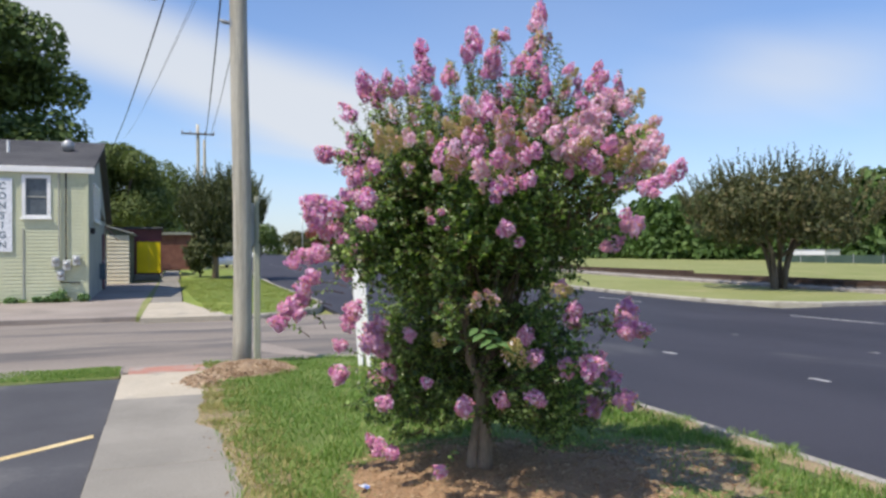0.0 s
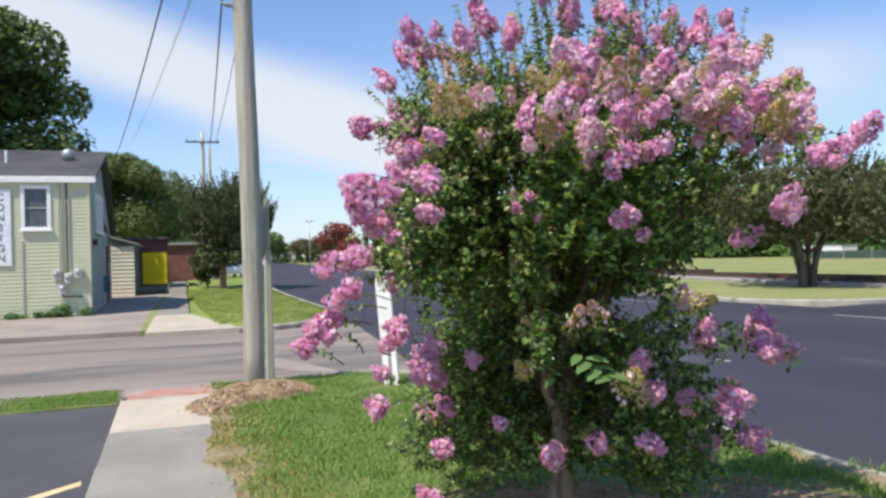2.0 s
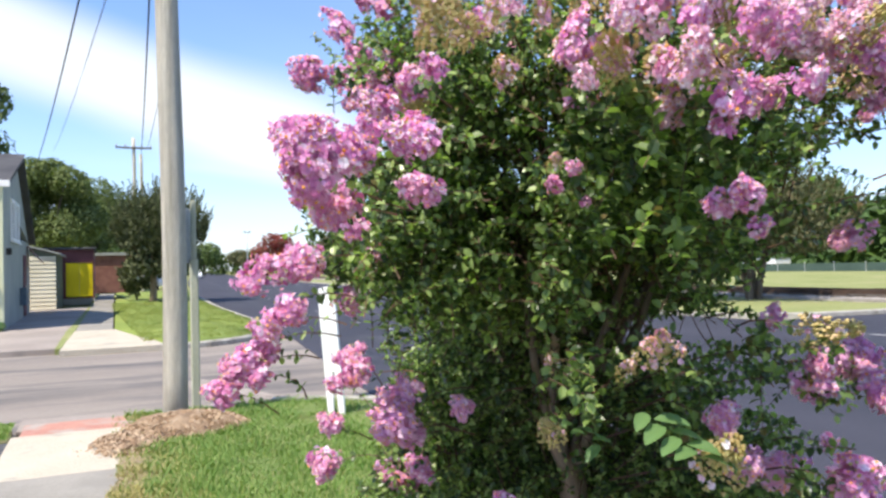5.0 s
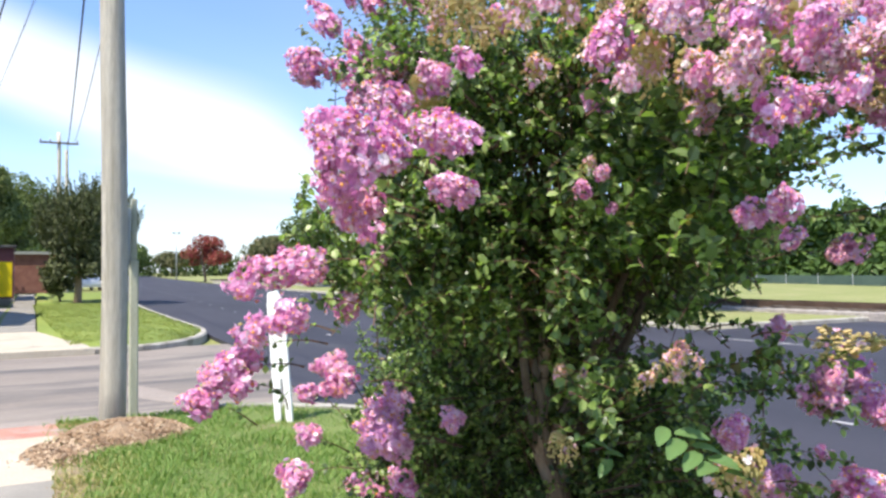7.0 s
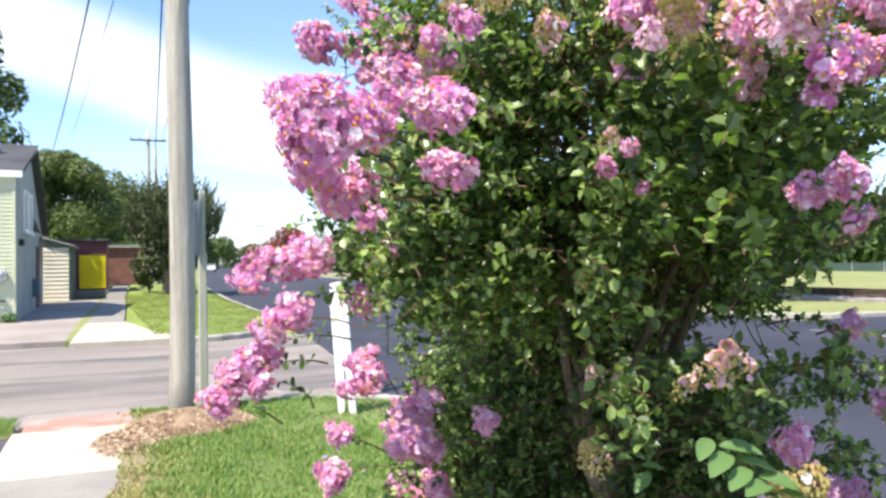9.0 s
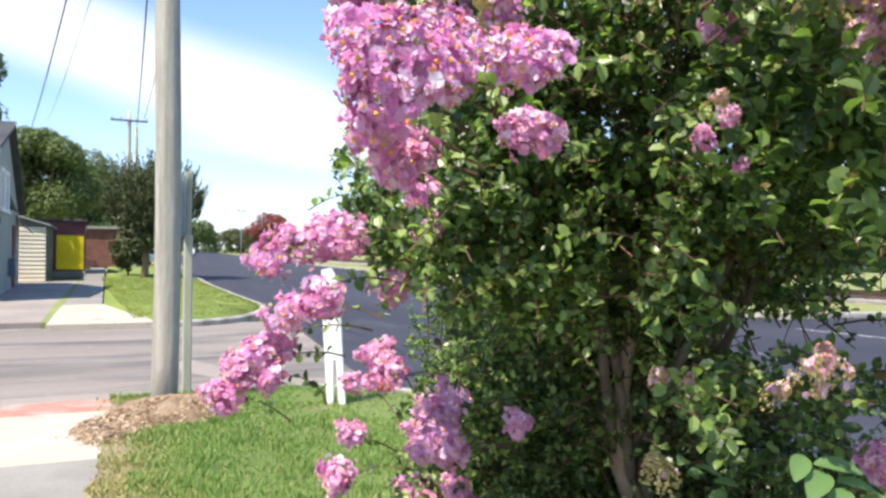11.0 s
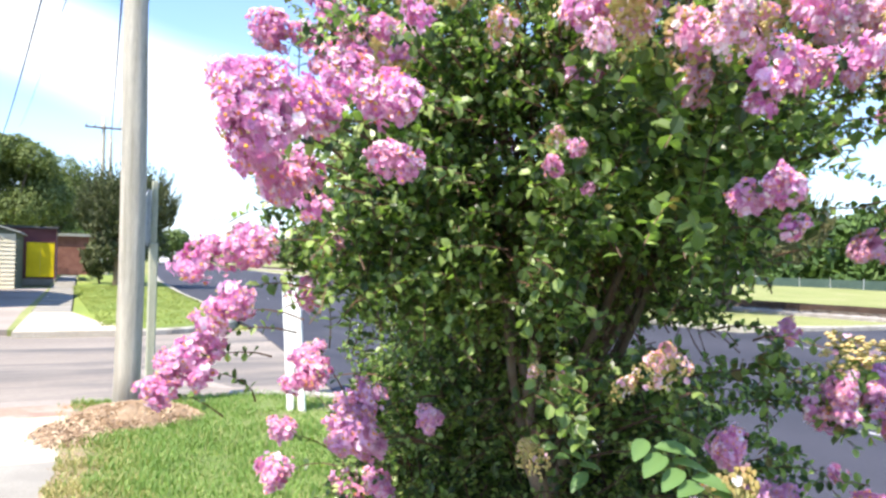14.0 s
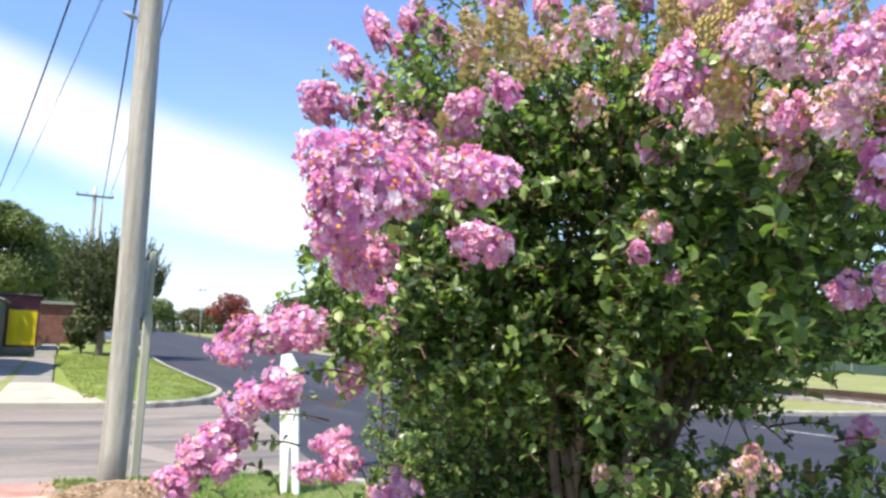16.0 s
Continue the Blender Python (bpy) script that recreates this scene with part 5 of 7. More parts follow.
def near_keep(x, y, rnd):
    if x > 1.9 and y > 15 and ((x - 1.9) / 2.35) ** 2 + ((y - 15) / 3.4) ** 2 > 1:
        return False
    if inside(x, y, MOUND, 0.85) or (inside(x, y, BED, 0.95) and rnd.random() < 0.93):
        return False
    if inside(x, y, SOIL, 1.1) and noise.noise(Vector((x * 3.2, y * 3.2, 2))) < 0.10 and rnd.random() < 0.85:
        return False
    edge = 0.04 + 0.13 * (noise.noise(Vector((y * 1.3, 4, 0))) + 0.5)
    if x < 0.62 + edge and rnd.random() < 0.86:
        return False
    bare = noise.noise(Vector((x * 1.4, y * 1.1, 9)))
    if x > 2.6 and bare > 0.02 and rnd.random() < 0.75:
        return False
    return True


grass("lawn_grass", 98000, (0.55, 4.25, 10.0, 18.3), random.Random(21), "short green lawn grass blades", keep=near_keep)
grass("kerb_grass", 8000, (3.95, 4.38, 9.0, 16.5), random.Random(22), "grass creeping over the kerb", (0.05, 0.12), keep=lambda x, y, r: noise.noise(Vector((y * 1.7, x * 2, 3))) > -0.02 + max(0, x - 4.16) * 1.8)
grass("strip_grass", 9000, (-1.75, -0.34, 17.58, 18.5), random.Random(23), "short green grass blades of the strip", (0.012, 0.036), keep=lambda x, y, r: r.random() < 0.25 + 0.75 * (x + 1.75) / 1.4)
grass("far_lawn_grass", 26000, (0.9, 4.8, 28.5, 48), random.Random(24), "short sunny grass blades", (0.02, 0.05), 0.012, keep=lambda x, y, r: (y > 32.6 or ((x - 2.1) / 2.7) ** 2 + ((y - 32.6) / 5.0) ** 2 < 1) and x > 1.35 - max(0, y - 28) * 0.03, material="grass_far")


def edge_line(y):
    """Where the worn soil ends on the walk."""
    creep = float(np.interp(y, (-7.0, 12.6, 13.6, 14.1, 14.45, 14.9, 15.6, 16.2), (0.0, 0.05, 0.08, 0.10, 0.23, 0.17, 0.13, 0.09)))
    return 0.67 - creep - 0.06 * noise.noise(Vector((y * 1.7, 9, 5))) - 0.04 * noise.noise(Vector((y * 4.0, 3, 5)))


verts, faces = [], []
for k, y in enumerate(np.arange(-6.4, 16.9, 0.07)):
    zz = gz(y)
    verts += [(edge_line(y) - 0.012, y, zz - 0.01), (edge_line(y), y, zz + 0.007), (0.80, y, zz + 0.014), (0.95 + 0.06 * noise.noise(Vector((y * 3, 1, 1))), y, zz + 0.005)]
    if k:
        for j in range(3):
            faces.append((4 * k - 4 + j, 4 * k - 3 + j, 4 * k + 1 + j, 4 * k + j))
tagged(new("soil_edge", raw_mesh("soil_edge", verts, faces, M["soil"], smooth=True)), "worn strip of sandy soil along the sidewalk", "soil", kind="structure")


verts, faces = [], []
for k, y in enumerate(np.arange(-7.4, 15.05, 0.09)):
    zz, xo = gz(y), 4.225 + 0.055 * noise.noise(Vector((y * 1.3, 5, 2))) + 0.03 * noise.noise(Vector((y * 5.0, 8, 2)))
    verts += [(4.09 + 0.03 * noise.noise(Vector((y * 2.0, 4, 4))), y, zz + 0.004), (4.155, y, zz + 0.034), (xo - 0.02, y, zz + 0.042), (xo, y, zz + 0.028)]
    if k:
        for j in range(3):
            faces.append((4 * k - 4 + j, 4 * k - 3 + j, 4 * k + 1 + j, 4 * k + j))
tagged(new("kerb_soil", raw_mesh("kerb_soil", verts, faces, M["soil"], smooth=True)), "soil and grit creeping over the kerb", "soil", kind="structure")


def edge_keep(x, y, r):
    """A ragged band of dry grass where the lawn meets the walk."""
    w = 0.20 + 0.24 * (noise.noise(Vector((y * 0.9, 2, 5))) + 0.5) + 0.12 * noise.noise(Vector((y * 3.1, 6, 5)))
    lo = edge_line(y) - 0.01
    return lo < x < 0.70 + w * (0.5 + r.random()) and r.random() < 0.35 + 4.0 * (x - lo)


grass("dry_edge_grass", 60000, (0.34, 1.16, 9.0, 17.2), random.Random(25), "dry straw-coloured grass at the sidewalk edge", (0.014, 0.046), 0.004, keep=edge_keep, material="dry_grass")
litter("soil_litter", 1500, [SOIL], random.Random(28), M["straw"], "dry straw and grit on the bare soil", 0.01, 0.05)
litter("edge_litter", 140, [(0.62, 14.2, 0.16, 2.6, 0.0), (0.55, 16.7, 0.35, 0.55, 0.02)], random.Random(26), M["straw"], "scattered straw and grit on the sidewalk edge", 0.01, 0.035)


grass("wall_grass", 5000, (-11.0, -2.12, HY - 0.26, HY - 0.03), random.Random(27), "rough grass along the foot of the house", (0.03, 0.16), 0.010, keep=lambda x, y, r: noise.noise(Vector((x * 1.5, 2, 8))) > -0.12, material="grass")


def weed(x, y, r, h, seed):
    rnd = random.Random(seed)
    root = thing("weed", x, y, gz(y), "leafy green weed at the foot of the house wall", "weed", "weeds by the wall")
    blobs = [(rnd.uniform(-r, r) * 0.6, rnd.uniform(-0.05, 0.05), h * rnd.uniform(0.3, 0.7), r * 0.5, 0.9) for _ in range(5)]
    part("leaves", foliage(260, blobs, 0.06, rnd, M["leaf_big"], "leaves"), None, root)
    bm = bmesh.new()
    for k in range(4):
        tube(bm, [(0, 0, -0.05), (rnd.uniform(-r, r) * 0.5, 0, h * 0.7)], [0.008, 0.004], 4)
    part("stems", bm, M["twig"], root)


for k, (x, r, h) in enumerate(((-2.95, 0.30, 0.42), (-3.5, 0.2, 0.16), (-2.2, 0.18, 0.24), (-4.2, 0.22, 0.14), (-3.15, 0.2, 0.2), (-5.0, 0.2, 0.12))):
    weed(x, HY - 0.22, r, h, 60 + k)

# ---- the crape myrtle ----
rnd = random.Random(77)
TX, TY = 2.12, 12.08
CX, CY = 2.08, 12.0         # middle of the crown
myrtle = thing("crape_myrtle", TX, TY, 0.03, "bushy crape myrtle tree in full pink blossom", "tree")
LOC = Vector((TX, TY, 0.03))


def env(z):
    """Radius of the crown at a height."""
    return float(np.interp(z, (0.30, 0.5, 0.8, 1.2, 1.5, 1.8, 2.1, 2.45, 2.75, 3.0), (0.46, 0.60, 0.62, 0.66, 0.82, 0.93, 0.88, 0.70, 0.48, 0.2)))


def mid(z):
    """Middle of the crown at a height; the skirt hangs more to one side."""
    return (float(np.interp(z, (0.4, 1.0, 1.4, 1.8, 2.2, 2.8), (2.07, 2.12, 2.12, 2.02, 2.10, 2.22))),
            float(np.interp(z, (0.4, 1.0, 1.4, 1.8, 2.2, 2.8), (12.58, 12.54, 12.24, 11.86, 11.86, 11.95))))


def myrtle_part(name, me, label=""):
    ob = part(name, me, None, myrtle, label)
    ob.matrix_local = Matrix.Translation(-LOC)
    return ob


# stems and limbs
def curve_pts(p, q, up, n=7, bend=0.0, side=0.0):
    p, q = Vector(p), Vector(q)
    d = q - p
    s = Vector((-d.y, d.x, 0)).normalized() if d.length > 0 and (abs(d.x) + abs(d.y)) > 1e-4 else Vector((1, 0, 0))
    return [p + d * t + Vector((0, 0, up * 4 * t * (1 - t))) + s * side * math.sin(math.pi * t) for t in (k / (n - 1) for k in range(n))]


stems = [
    [(2.093, 12.10, -0.2), (2.095, 12.10, 0.05), (2.107, 12.1, 0.289), (2.09, 12.1, 0.41), (2.096, 12.1, 0.527), (2.067, 12.1, 0.645), (2.014, 12.1, 0.751), (1.944, 12.0, 1.0), (1.914, 11.85, 1.6)],
    [(2.10, 12.11, 0.40), (2.098, 12.11, 0.527), (2.105, 12.11, 0.63), (2.139, 12.10, 0.736), (2.19, 12.04, 1.0), (2.25, 11.95, 1.3), (2.29, 11.9, 1.6)],
]
for pts, r0 in zip(stems, (0.056, 0.042)):
    n = len(pts)
    myrtle_part("trunk", mesh_of(tube(bmesh.new(), pts, [r0 * (1.3 if k == 1 else 1.04 - 0.085 * k) for k in range(n)], 12, wobble=0.07, rnd=rnd), "trunk", M["bark"], True))
limbs = []
for k in range(16):
    a = k * 2.399 + rnd.uniform(-0.25, 0.25)
    st = stems[k % 2]
    s = Vector(st[rnd.choice((5, 6, 6) if k % 2 == 0 else (3, 4, 4))])
    zt = rnd.uniform(1.55, 2.35)
    rr = env(zt) * rnd.uniform(0.30, 0.60)
    q = Vector((mid(zt)[0] + rr * math.cos(a), mid(zt)[1] + rr * math.sin(a), zt))
    pts = curve_pts(s, q, -0.04, 8, side=rnd.uniform(-0.08, 0.08))
    limbs.append(pts)
    # darker bark than the trunk's: the crown's inner shade put into the colour
    myrtle_part("limb", mesh_of(tube(bmesh.new(), pts, [0.019 - 0.0019 * i for i in range(8)], 8, wobble=0.06, rnd=rnd), "limb", M["bark_dark"], True))
for k in range(3):   # low limbs
    a = k * 1.25 + 0.4 + rnd.uniform(-0.2, 0.2)
    zt = rnd.uniform(0.55, 0.95)
    rr = env(zt) * rnd.uniform(0.5, 0.7)
    pts = curve_pts(stems[k % 2][3], (mid(zt)[0] + rr * math.cos(a), mid(zt)[1] + rr * math.sin(a), zt), 0.10, 8)
    limbs.append(pts)
    # dark bark again in place of shade
    myrtle_part("limb", mesh_of(tube(bmesh.new(), pts, [0.014 - 0.0014 * i for i in range(8)], 7), "limb", M["bark_dark"], True))
foot = [(2.04, 12.09, -0.2), (2.015, 12.085, 0.04), (2.018, 12.08, 0.14), (2.04, 12.085, 0.26), (2.075, 12.095, 0.40)]
myrtle_part("trunk", mesh_of(tube(bmesh.new(), foot, [0.040, 0.036, 0.033, 0.032, 0.028], 12, wobble=0.07, rnd=rnd), "trunk", M["bark"], True))
limb_pts = [p for l in limbs for p in l[3:]] + [Vector(p) for st in stems for p in st[4:]]

# shoots with paired leaves
twig_bm = bmesh.new()
L = {"leaf": ([], []), "leaf_new": ([], [])}
singles = []          # the leaves that hang nearest to the walk, kept as separate pieces


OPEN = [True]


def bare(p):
    """Outside the crown's front, cut by bearing and distance from a camera spot to fit its view: deep before the stems,
    leaning out high towards the road, open under that bank.
    """
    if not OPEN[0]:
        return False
    # measured from about where the camera stands late in its path
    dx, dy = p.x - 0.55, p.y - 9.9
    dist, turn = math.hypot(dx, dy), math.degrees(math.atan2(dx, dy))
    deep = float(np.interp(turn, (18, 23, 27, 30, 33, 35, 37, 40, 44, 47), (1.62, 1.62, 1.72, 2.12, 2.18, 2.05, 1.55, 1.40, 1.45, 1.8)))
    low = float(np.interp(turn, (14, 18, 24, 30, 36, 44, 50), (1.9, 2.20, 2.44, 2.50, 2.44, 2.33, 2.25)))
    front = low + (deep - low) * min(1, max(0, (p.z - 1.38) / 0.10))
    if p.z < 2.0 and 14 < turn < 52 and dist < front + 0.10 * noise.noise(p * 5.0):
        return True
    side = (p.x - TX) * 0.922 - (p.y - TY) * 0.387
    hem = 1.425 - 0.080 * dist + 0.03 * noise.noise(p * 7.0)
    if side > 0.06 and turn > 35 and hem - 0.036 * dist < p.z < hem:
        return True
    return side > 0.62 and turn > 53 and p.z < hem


def add_leaf(kind, p, d, nrm, l, wd=0.64, store=None):
    d = d.normalized()
    nrm = (nrm - d * nrm.dot(d)).normalized()
    s = d.cross(nrm)
    w = l * wd * 0.5
    curl = l * 0.10
    vs = [p, p + d * l * 0.33 + s * w + nrm * curl, p + d * l * 0.33, p + d * l * 0.33 - s * w + nrm * curl, p + d * l * 0.74 + s * w * 0.88 + nrm * curl * 0.6, p + d * l * 0.72 - nrm * curl * 0.3, p + d * l * 0.74 - s * w * 0.88 + nrm * curl * 0.6, p + d * l - nrm * curl * 1.3]
    fs = [(0, 2, 1), (0, 3, 2), (1, 2, 5, 4), (2, 3, 6, 5), (4, 5, 7), (5, 6, 7)]
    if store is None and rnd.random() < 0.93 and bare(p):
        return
    if store is None and p.y < 11.05 and 0.8 < p.z < 2.2 and len(singles) < 280 and rnd.random() < 0.6:
        singles.append(([v - LOC for v in vs], fs, kind))
        return
    V, F = store or L[kind]
    k = len(V)
    V += vs
    F += [tuple(i + k for i in f) for f in fs]


def shoot(s, q, rise, young, gap=0.022, start=0.14, leaf=(0.029, 0.049), stem=0.0032):
    gap, leaf = gap * 0.70, (leaf[0] * 0.70, leaf[1] * 0.70)
    n = 9
    pts = curve_pts(s, q, rise, n, side=rnd.uniform(-0.05, 0.05))
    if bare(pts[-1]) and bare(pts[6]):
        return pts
    tube(twig_bm, pts[::2], [stem * (1.15 - 0.9 * k / (n - 1)) for k in range(0, n, 2)], 3, cap=False)
    length = sum((b - a).length for a, b in zip(pts, pts[1:]))
    t, flip = start, rnd.uniform(0, 3)
    while t < 1.0:
        k = min(int(t * (n - 1)), n - 2)
        f = t * (n - 1) - k
        p = pts[k].lerp(pts[k + 1], f)
        d = (pts[k + 1] - pts[k]).normalized()
        side = d.cross(Vector((0, 0, 1)))
        side = side.normalized() if side.length > 0.05 else Vector((1, 0, 0))
        side = Matrix.Rotation(flip, 3, d) @ side
        for sg in (1, -1):
            if rnd.random() < 0.12:
                continue
            ld = side * sg + d * rnd.uniform(0.2, 0.7) + Vector((rnd.gauss(0, 0.25), rnd.gauss(0, 0.25), rnd.uniform(-0.35, 0.15)))
            nr = Vector((rnd.gauss(-0.25, 0.45), rnd.gauss(-0.25, 0.45), 0.9)) + d * 0.2
            kind = "leaf_new" if young and t > 0.6 and rnd.random() < young else "leaf"
            add_leaf(kind, p, ld, nr, rnd.uniform(*leaf) * (1.0 if t < 0.8 else 0.8))
        flip += rnd.uniform(0.9, 1.7)
        t += gap / max(length, 0.05)
    return pts


def near_limb(q):
    return min(limb_pts, key=lambda p: (p - q).length + max(0, p.z - q.z) * 1.5)


def hollow(q, t):
    """Gaps between the leafy clumps; the crown is thin on the road side."""
    side = (q.x - TX) * 0.922 - (q.y - TY) * 0.387
    # cleared across the camera's sight line so that the trunk shows
    if q.z < 0.86 and abs(side + 0.03) < 0.2 and q.y < 12.15:
        return True
    if side < -0.86 or (q.z > 1.3 and side > 0.22 and rnd.random() < 0.92):
        return True
    if q.z > 1.55 and t < 0.75 and rnd.random() < 0.5:
        return True
    return t > 0.45 and noise.noise(q * 3.4 + Vector((3, 1, 7))) < -0.12 and rnd.random() < 0.85


bloom_sites = []
for k in range(1450):
    z = rnd.choice((rnd.uniform(0.30, 1.2), rnd.uniform(0.8, 1.9), rnd.uniform(1.4, 2.35)))
    a = rnd.uniform(0, 2 * math.pi)
    lump = 1 + 0.30 * noise.noise(Vector((math.cos(a) * 2.6, math.sin(a) * 2.6, z * 3.1)))
    r = env(z) * lump * math.sqrt(rnd.uniform(0.10, 1.0))
    mx, my = mid(z)
    q = Vector((mx + r * math.cos(a), my + r * math.sin(a), z))
    if hollow(q, r / env(z)):
        continue
    out = r / env(z) > 0.80
    s = near_limb(q) + Vector((rnd.gauss(0, 0.07), rnd.gauss(0, 0.07), rnd.gauss(0, 0.07)))
    far = 0.75 if z > 1.2 else 0.40
    if (q - s).length > far:
        s = q + (s - q) * (far / (q - s).length)
    shoot(s, q, 0.06 if z > 1.1 else 0.10, 0.25 if z > 1.7 else 0.05)
    if out and z > (1.95 if q.y < 11.75 else 1.6) and rnd.random() < 0.42:
        bloom_sites.append((q, Vector((math.cos(a), math.sin(a), 0.8)), rnd.uniform(0.75, 1.1)))
# upright leaders that make the ragged top
for k in range(520):        # short inner shoots that close the middle of the crown
    z = rnd.uniform(0.55, 2.2) if k % 3 else rnd.uniform(0.8, 1.55)
    a, mxy = rnd.uniform(0, 6.28), mid(z)
    r = env(z) * 0.82 * math.sqrt(rnd.random())
    q = Vector((mxy[0] + r * math.cos(a), mxy[1] + r * math.sin(a), z))
    if hollow(q, r / env(z)):
        continue
    d = Vector((rnd.gauss(0, 1), rnd.gauss(0, 1), rnd.gauss(0.6, 0.6))).normalized() * rnd.uniform(0.16, 0.30)
    shoot(q - d, q, 0.02, 0.0, gap=0.024, start=0.05, leaf=(0.030, 0.050), stem=0.0025)
for k in range(230):        # the lobe that leans out towards the sidewalk
    a, z = rnd.uniform(0, 6.28), rnd.uniform(1.28, 1.78)
    r = 0.40 * math.sqrt(rnd.random())
    q = Vector((1.48 + r * math.cos(a), 11.46 + r * math.sin(a), z))
    s = near_limb(q)
    if (q - s).length > 0.45:
        s = q + (s - q) * (0.45 / (q - s).length)
    shoot(s, q, 0.05, 0.08, start=0.15)
for k in range(150):
    a, t = rnd.uniform(0, 6.28), math.sqrt(rnd.random())
    zb = 1.95
    b = Vector((2.13 + 0.62 * t * math.cos(a), 11.9 + 0.60 * t * math.sin(a), zb - 0.1 * t))
    ht = rnd.uniform(0.30, 0.92) * (1 - 0.30 * t)
    q = b + Vector((math.cos(a) * 0.24 * t, math.sin(a) * 0.24 * t, ht))
    shoot(b - Vector((0, 0, 0.3)), q, 0.0, 0.4, gap=0.021, start=0.15)
    if rnd.random() < 0.5:
        bloom_sites.append((q, Vector((math.cos(a) * 0.3, math.sin(a) * 0.3, 1)), rnd.uniform(0.8, 1.25)))


RIGHT = Vector((0.922, -0.387, 0))
SPIRES = [(0.36, 0.0, 2.97, "m"), (0.42, 0.05, 2.80, "f"), (-0.05, 0.0, 2.82, "m"), (0.08, -0.1, 2.74, "b"), (-0.42, 0.0, 2.72, "s"), (-0.36, -0.1, 2.60, "m"), (-0.78, 0.1, 2.52, "m"), (-0.70, 0.05, 2.44, "s"),
          (0.72, 0.0, 2.62, "s"), (0.68, -0.05, 2.52, "m"), (0.84, 0.0, 2.38, ""), (0.96, 0.1, 2.34, ""), (0.90, -0.1, 2.25, ""), (1.05, 0.0, 2.18, ""), (1.12, 0.1, 2.10, ""), (1.0, -0.15, 2.02, ""),
          (0.52, 0.1, 2.66, ""), (0.50, -0.1, 2.5, "b"), (0.2, -0.2, 2.62, "m"), (0.26, 0.1, 2.70, "f"), (-0.2, 0.0, 2.58, "b"), (-0.55, 0.1, 2.5, ""), (0.88, 0.15, 2.48, ""), (1.08, 0.2, 2.28, ""), (0.78, 0.05, 2.50, ""), (0.93, -0.05, 2.40, ""), (0.62, 0.1, 2.56, ""), (-0.88, 0.0, 2.36, "m"), (-0.60, -0.1, 2.46, "s"), (0.02, -0.2, 2.66, "m"), (0.30, -0.25, 2.58, "m")]
spire_heads = []
for lat, dep, z, kind in SPIRES:       # long shoots that stand out of the top
    q = Vector((TX, TY, z)) + RIGHT * lat + Vector((0.387, 0.922, 0)) * dep
    b = Vector((TX, TY, 0)) * 0.45 + q * 0.55
    b.z = max(1.6, z - 0.72)
    for j in range(5):
        e = q - Vector((rnd.gauss(0, 0.05), rnd.gauss(0, 0.05), abs(rnd.gauss(0, 0.12)))) if j else q
        shoot(b + Vector((rnd.gauss(0, 0.06), rnd.gauss(0, 0.06), 0)), e, 0.0, 0.55, gap=0.022, start=0.2)
    if kind:
        spire_heads.append((q, Vector((RIGHT.x * lat * 0.4, RIGHT.y * lat * 0.4, 1)), kind))
ARMS = [((2.22, 11.75, 1.55), (2.56, 10.75, 1.80)), ((2.25, 11.8, 1.5), (2.47, 10.95, 1.55)), ((2.25, 11.7, 1.7), (2.60, 11.05, 1.92)), ((2.3, 11.7, 1.8), (2.72, 11.25, 2.14)), ((2.25, 11.65, 1.85), (2.50, 10.85, 2.05)),
        ((2.18, 11.90, 0.90), (2.66, 11.22, 1.02)), ((2.14, 11.90, 0.85), (2.17, 11.06, 1.10)), ((2.18, 11.95, 0.60), (2.78, 11.55, 0.53)), ((2.15, 11.95, 0.62), (2.24, 11.06, 0.80)), ((2.05, 11.85, 0.95), (1.78, 11.12, 1.14)),
        ((2.10, 11.92, 0.78), (1.93, 11.14, 0.92)), ((2.12, 12.0, 0.55), (2.02, 11.32, 0.60)), ((2.15, 11.9, 0.95), (2.02, 10.95, 1.20))]
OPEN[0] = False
for s, q in ARMS:         # long side branches, leafy towards their heads
    s, q = Vector(s), Vector(q)
    pts = shoot(s, q, 0.05, 0.15, gap=0.022, start=0.3, stem=0.0042)
    for j in range(9 if q.z > 1.3 else 6):
        b = pts[rnd.randrange(2, 8) if q.z > 1.3 else rnd.choice((4, 6, 7, 8))]
        d = (q - s).normalized() * rnd.uniform(0.02, 0.12) + Vector((rnd.gauss(0, 0.05), rnd.gauss(0, 0.05), rnd.gauss(-0.03, 0.06)))
        shoot(b, b + d, 0.02, 0.15, gap=0.026, start=0.15, leaf=(0.034, 0.054), stem=0.0026)
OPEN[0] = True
for k in range(230):       # fuller leaves beside the trunk on the road side
    z = rnd.uniform(0.48, 1.05)
    q = Vector((2.38 + rnd.gauss(0, 0.15), 12.0 + rnd.gauss(0, 0.20), z))
    d = Vector((rnd.gauss(0.3, 1), rnd.gauss(0, 1), rnd.gauss(0.2, 0.6))).normalized() * rnd.uniform(0.15, 0.3)
    shoot(q - d, q, 0.02, 0.0, gap=0.024, start=0.05, stem=0.0025)
for k in range(230):        # the low spray on the road side
    q = Vector((2.40 + rnd.gauss(0, 0.13), 11.66 + rnd.gauss(0, 0.19), rnd.uniform(0.34, 0.92)))
    d = Vector((rnd.gauss(0.3, 1), rnd.gauss(-0.2, 1), rnd.gauss(0.1, 0.5))).normalized() * rnd.uniform(0.12, 0.24)
    shoot(q - d, q, 0.02, 0.0, gap=0.024, start=0.05, stem=0.002)
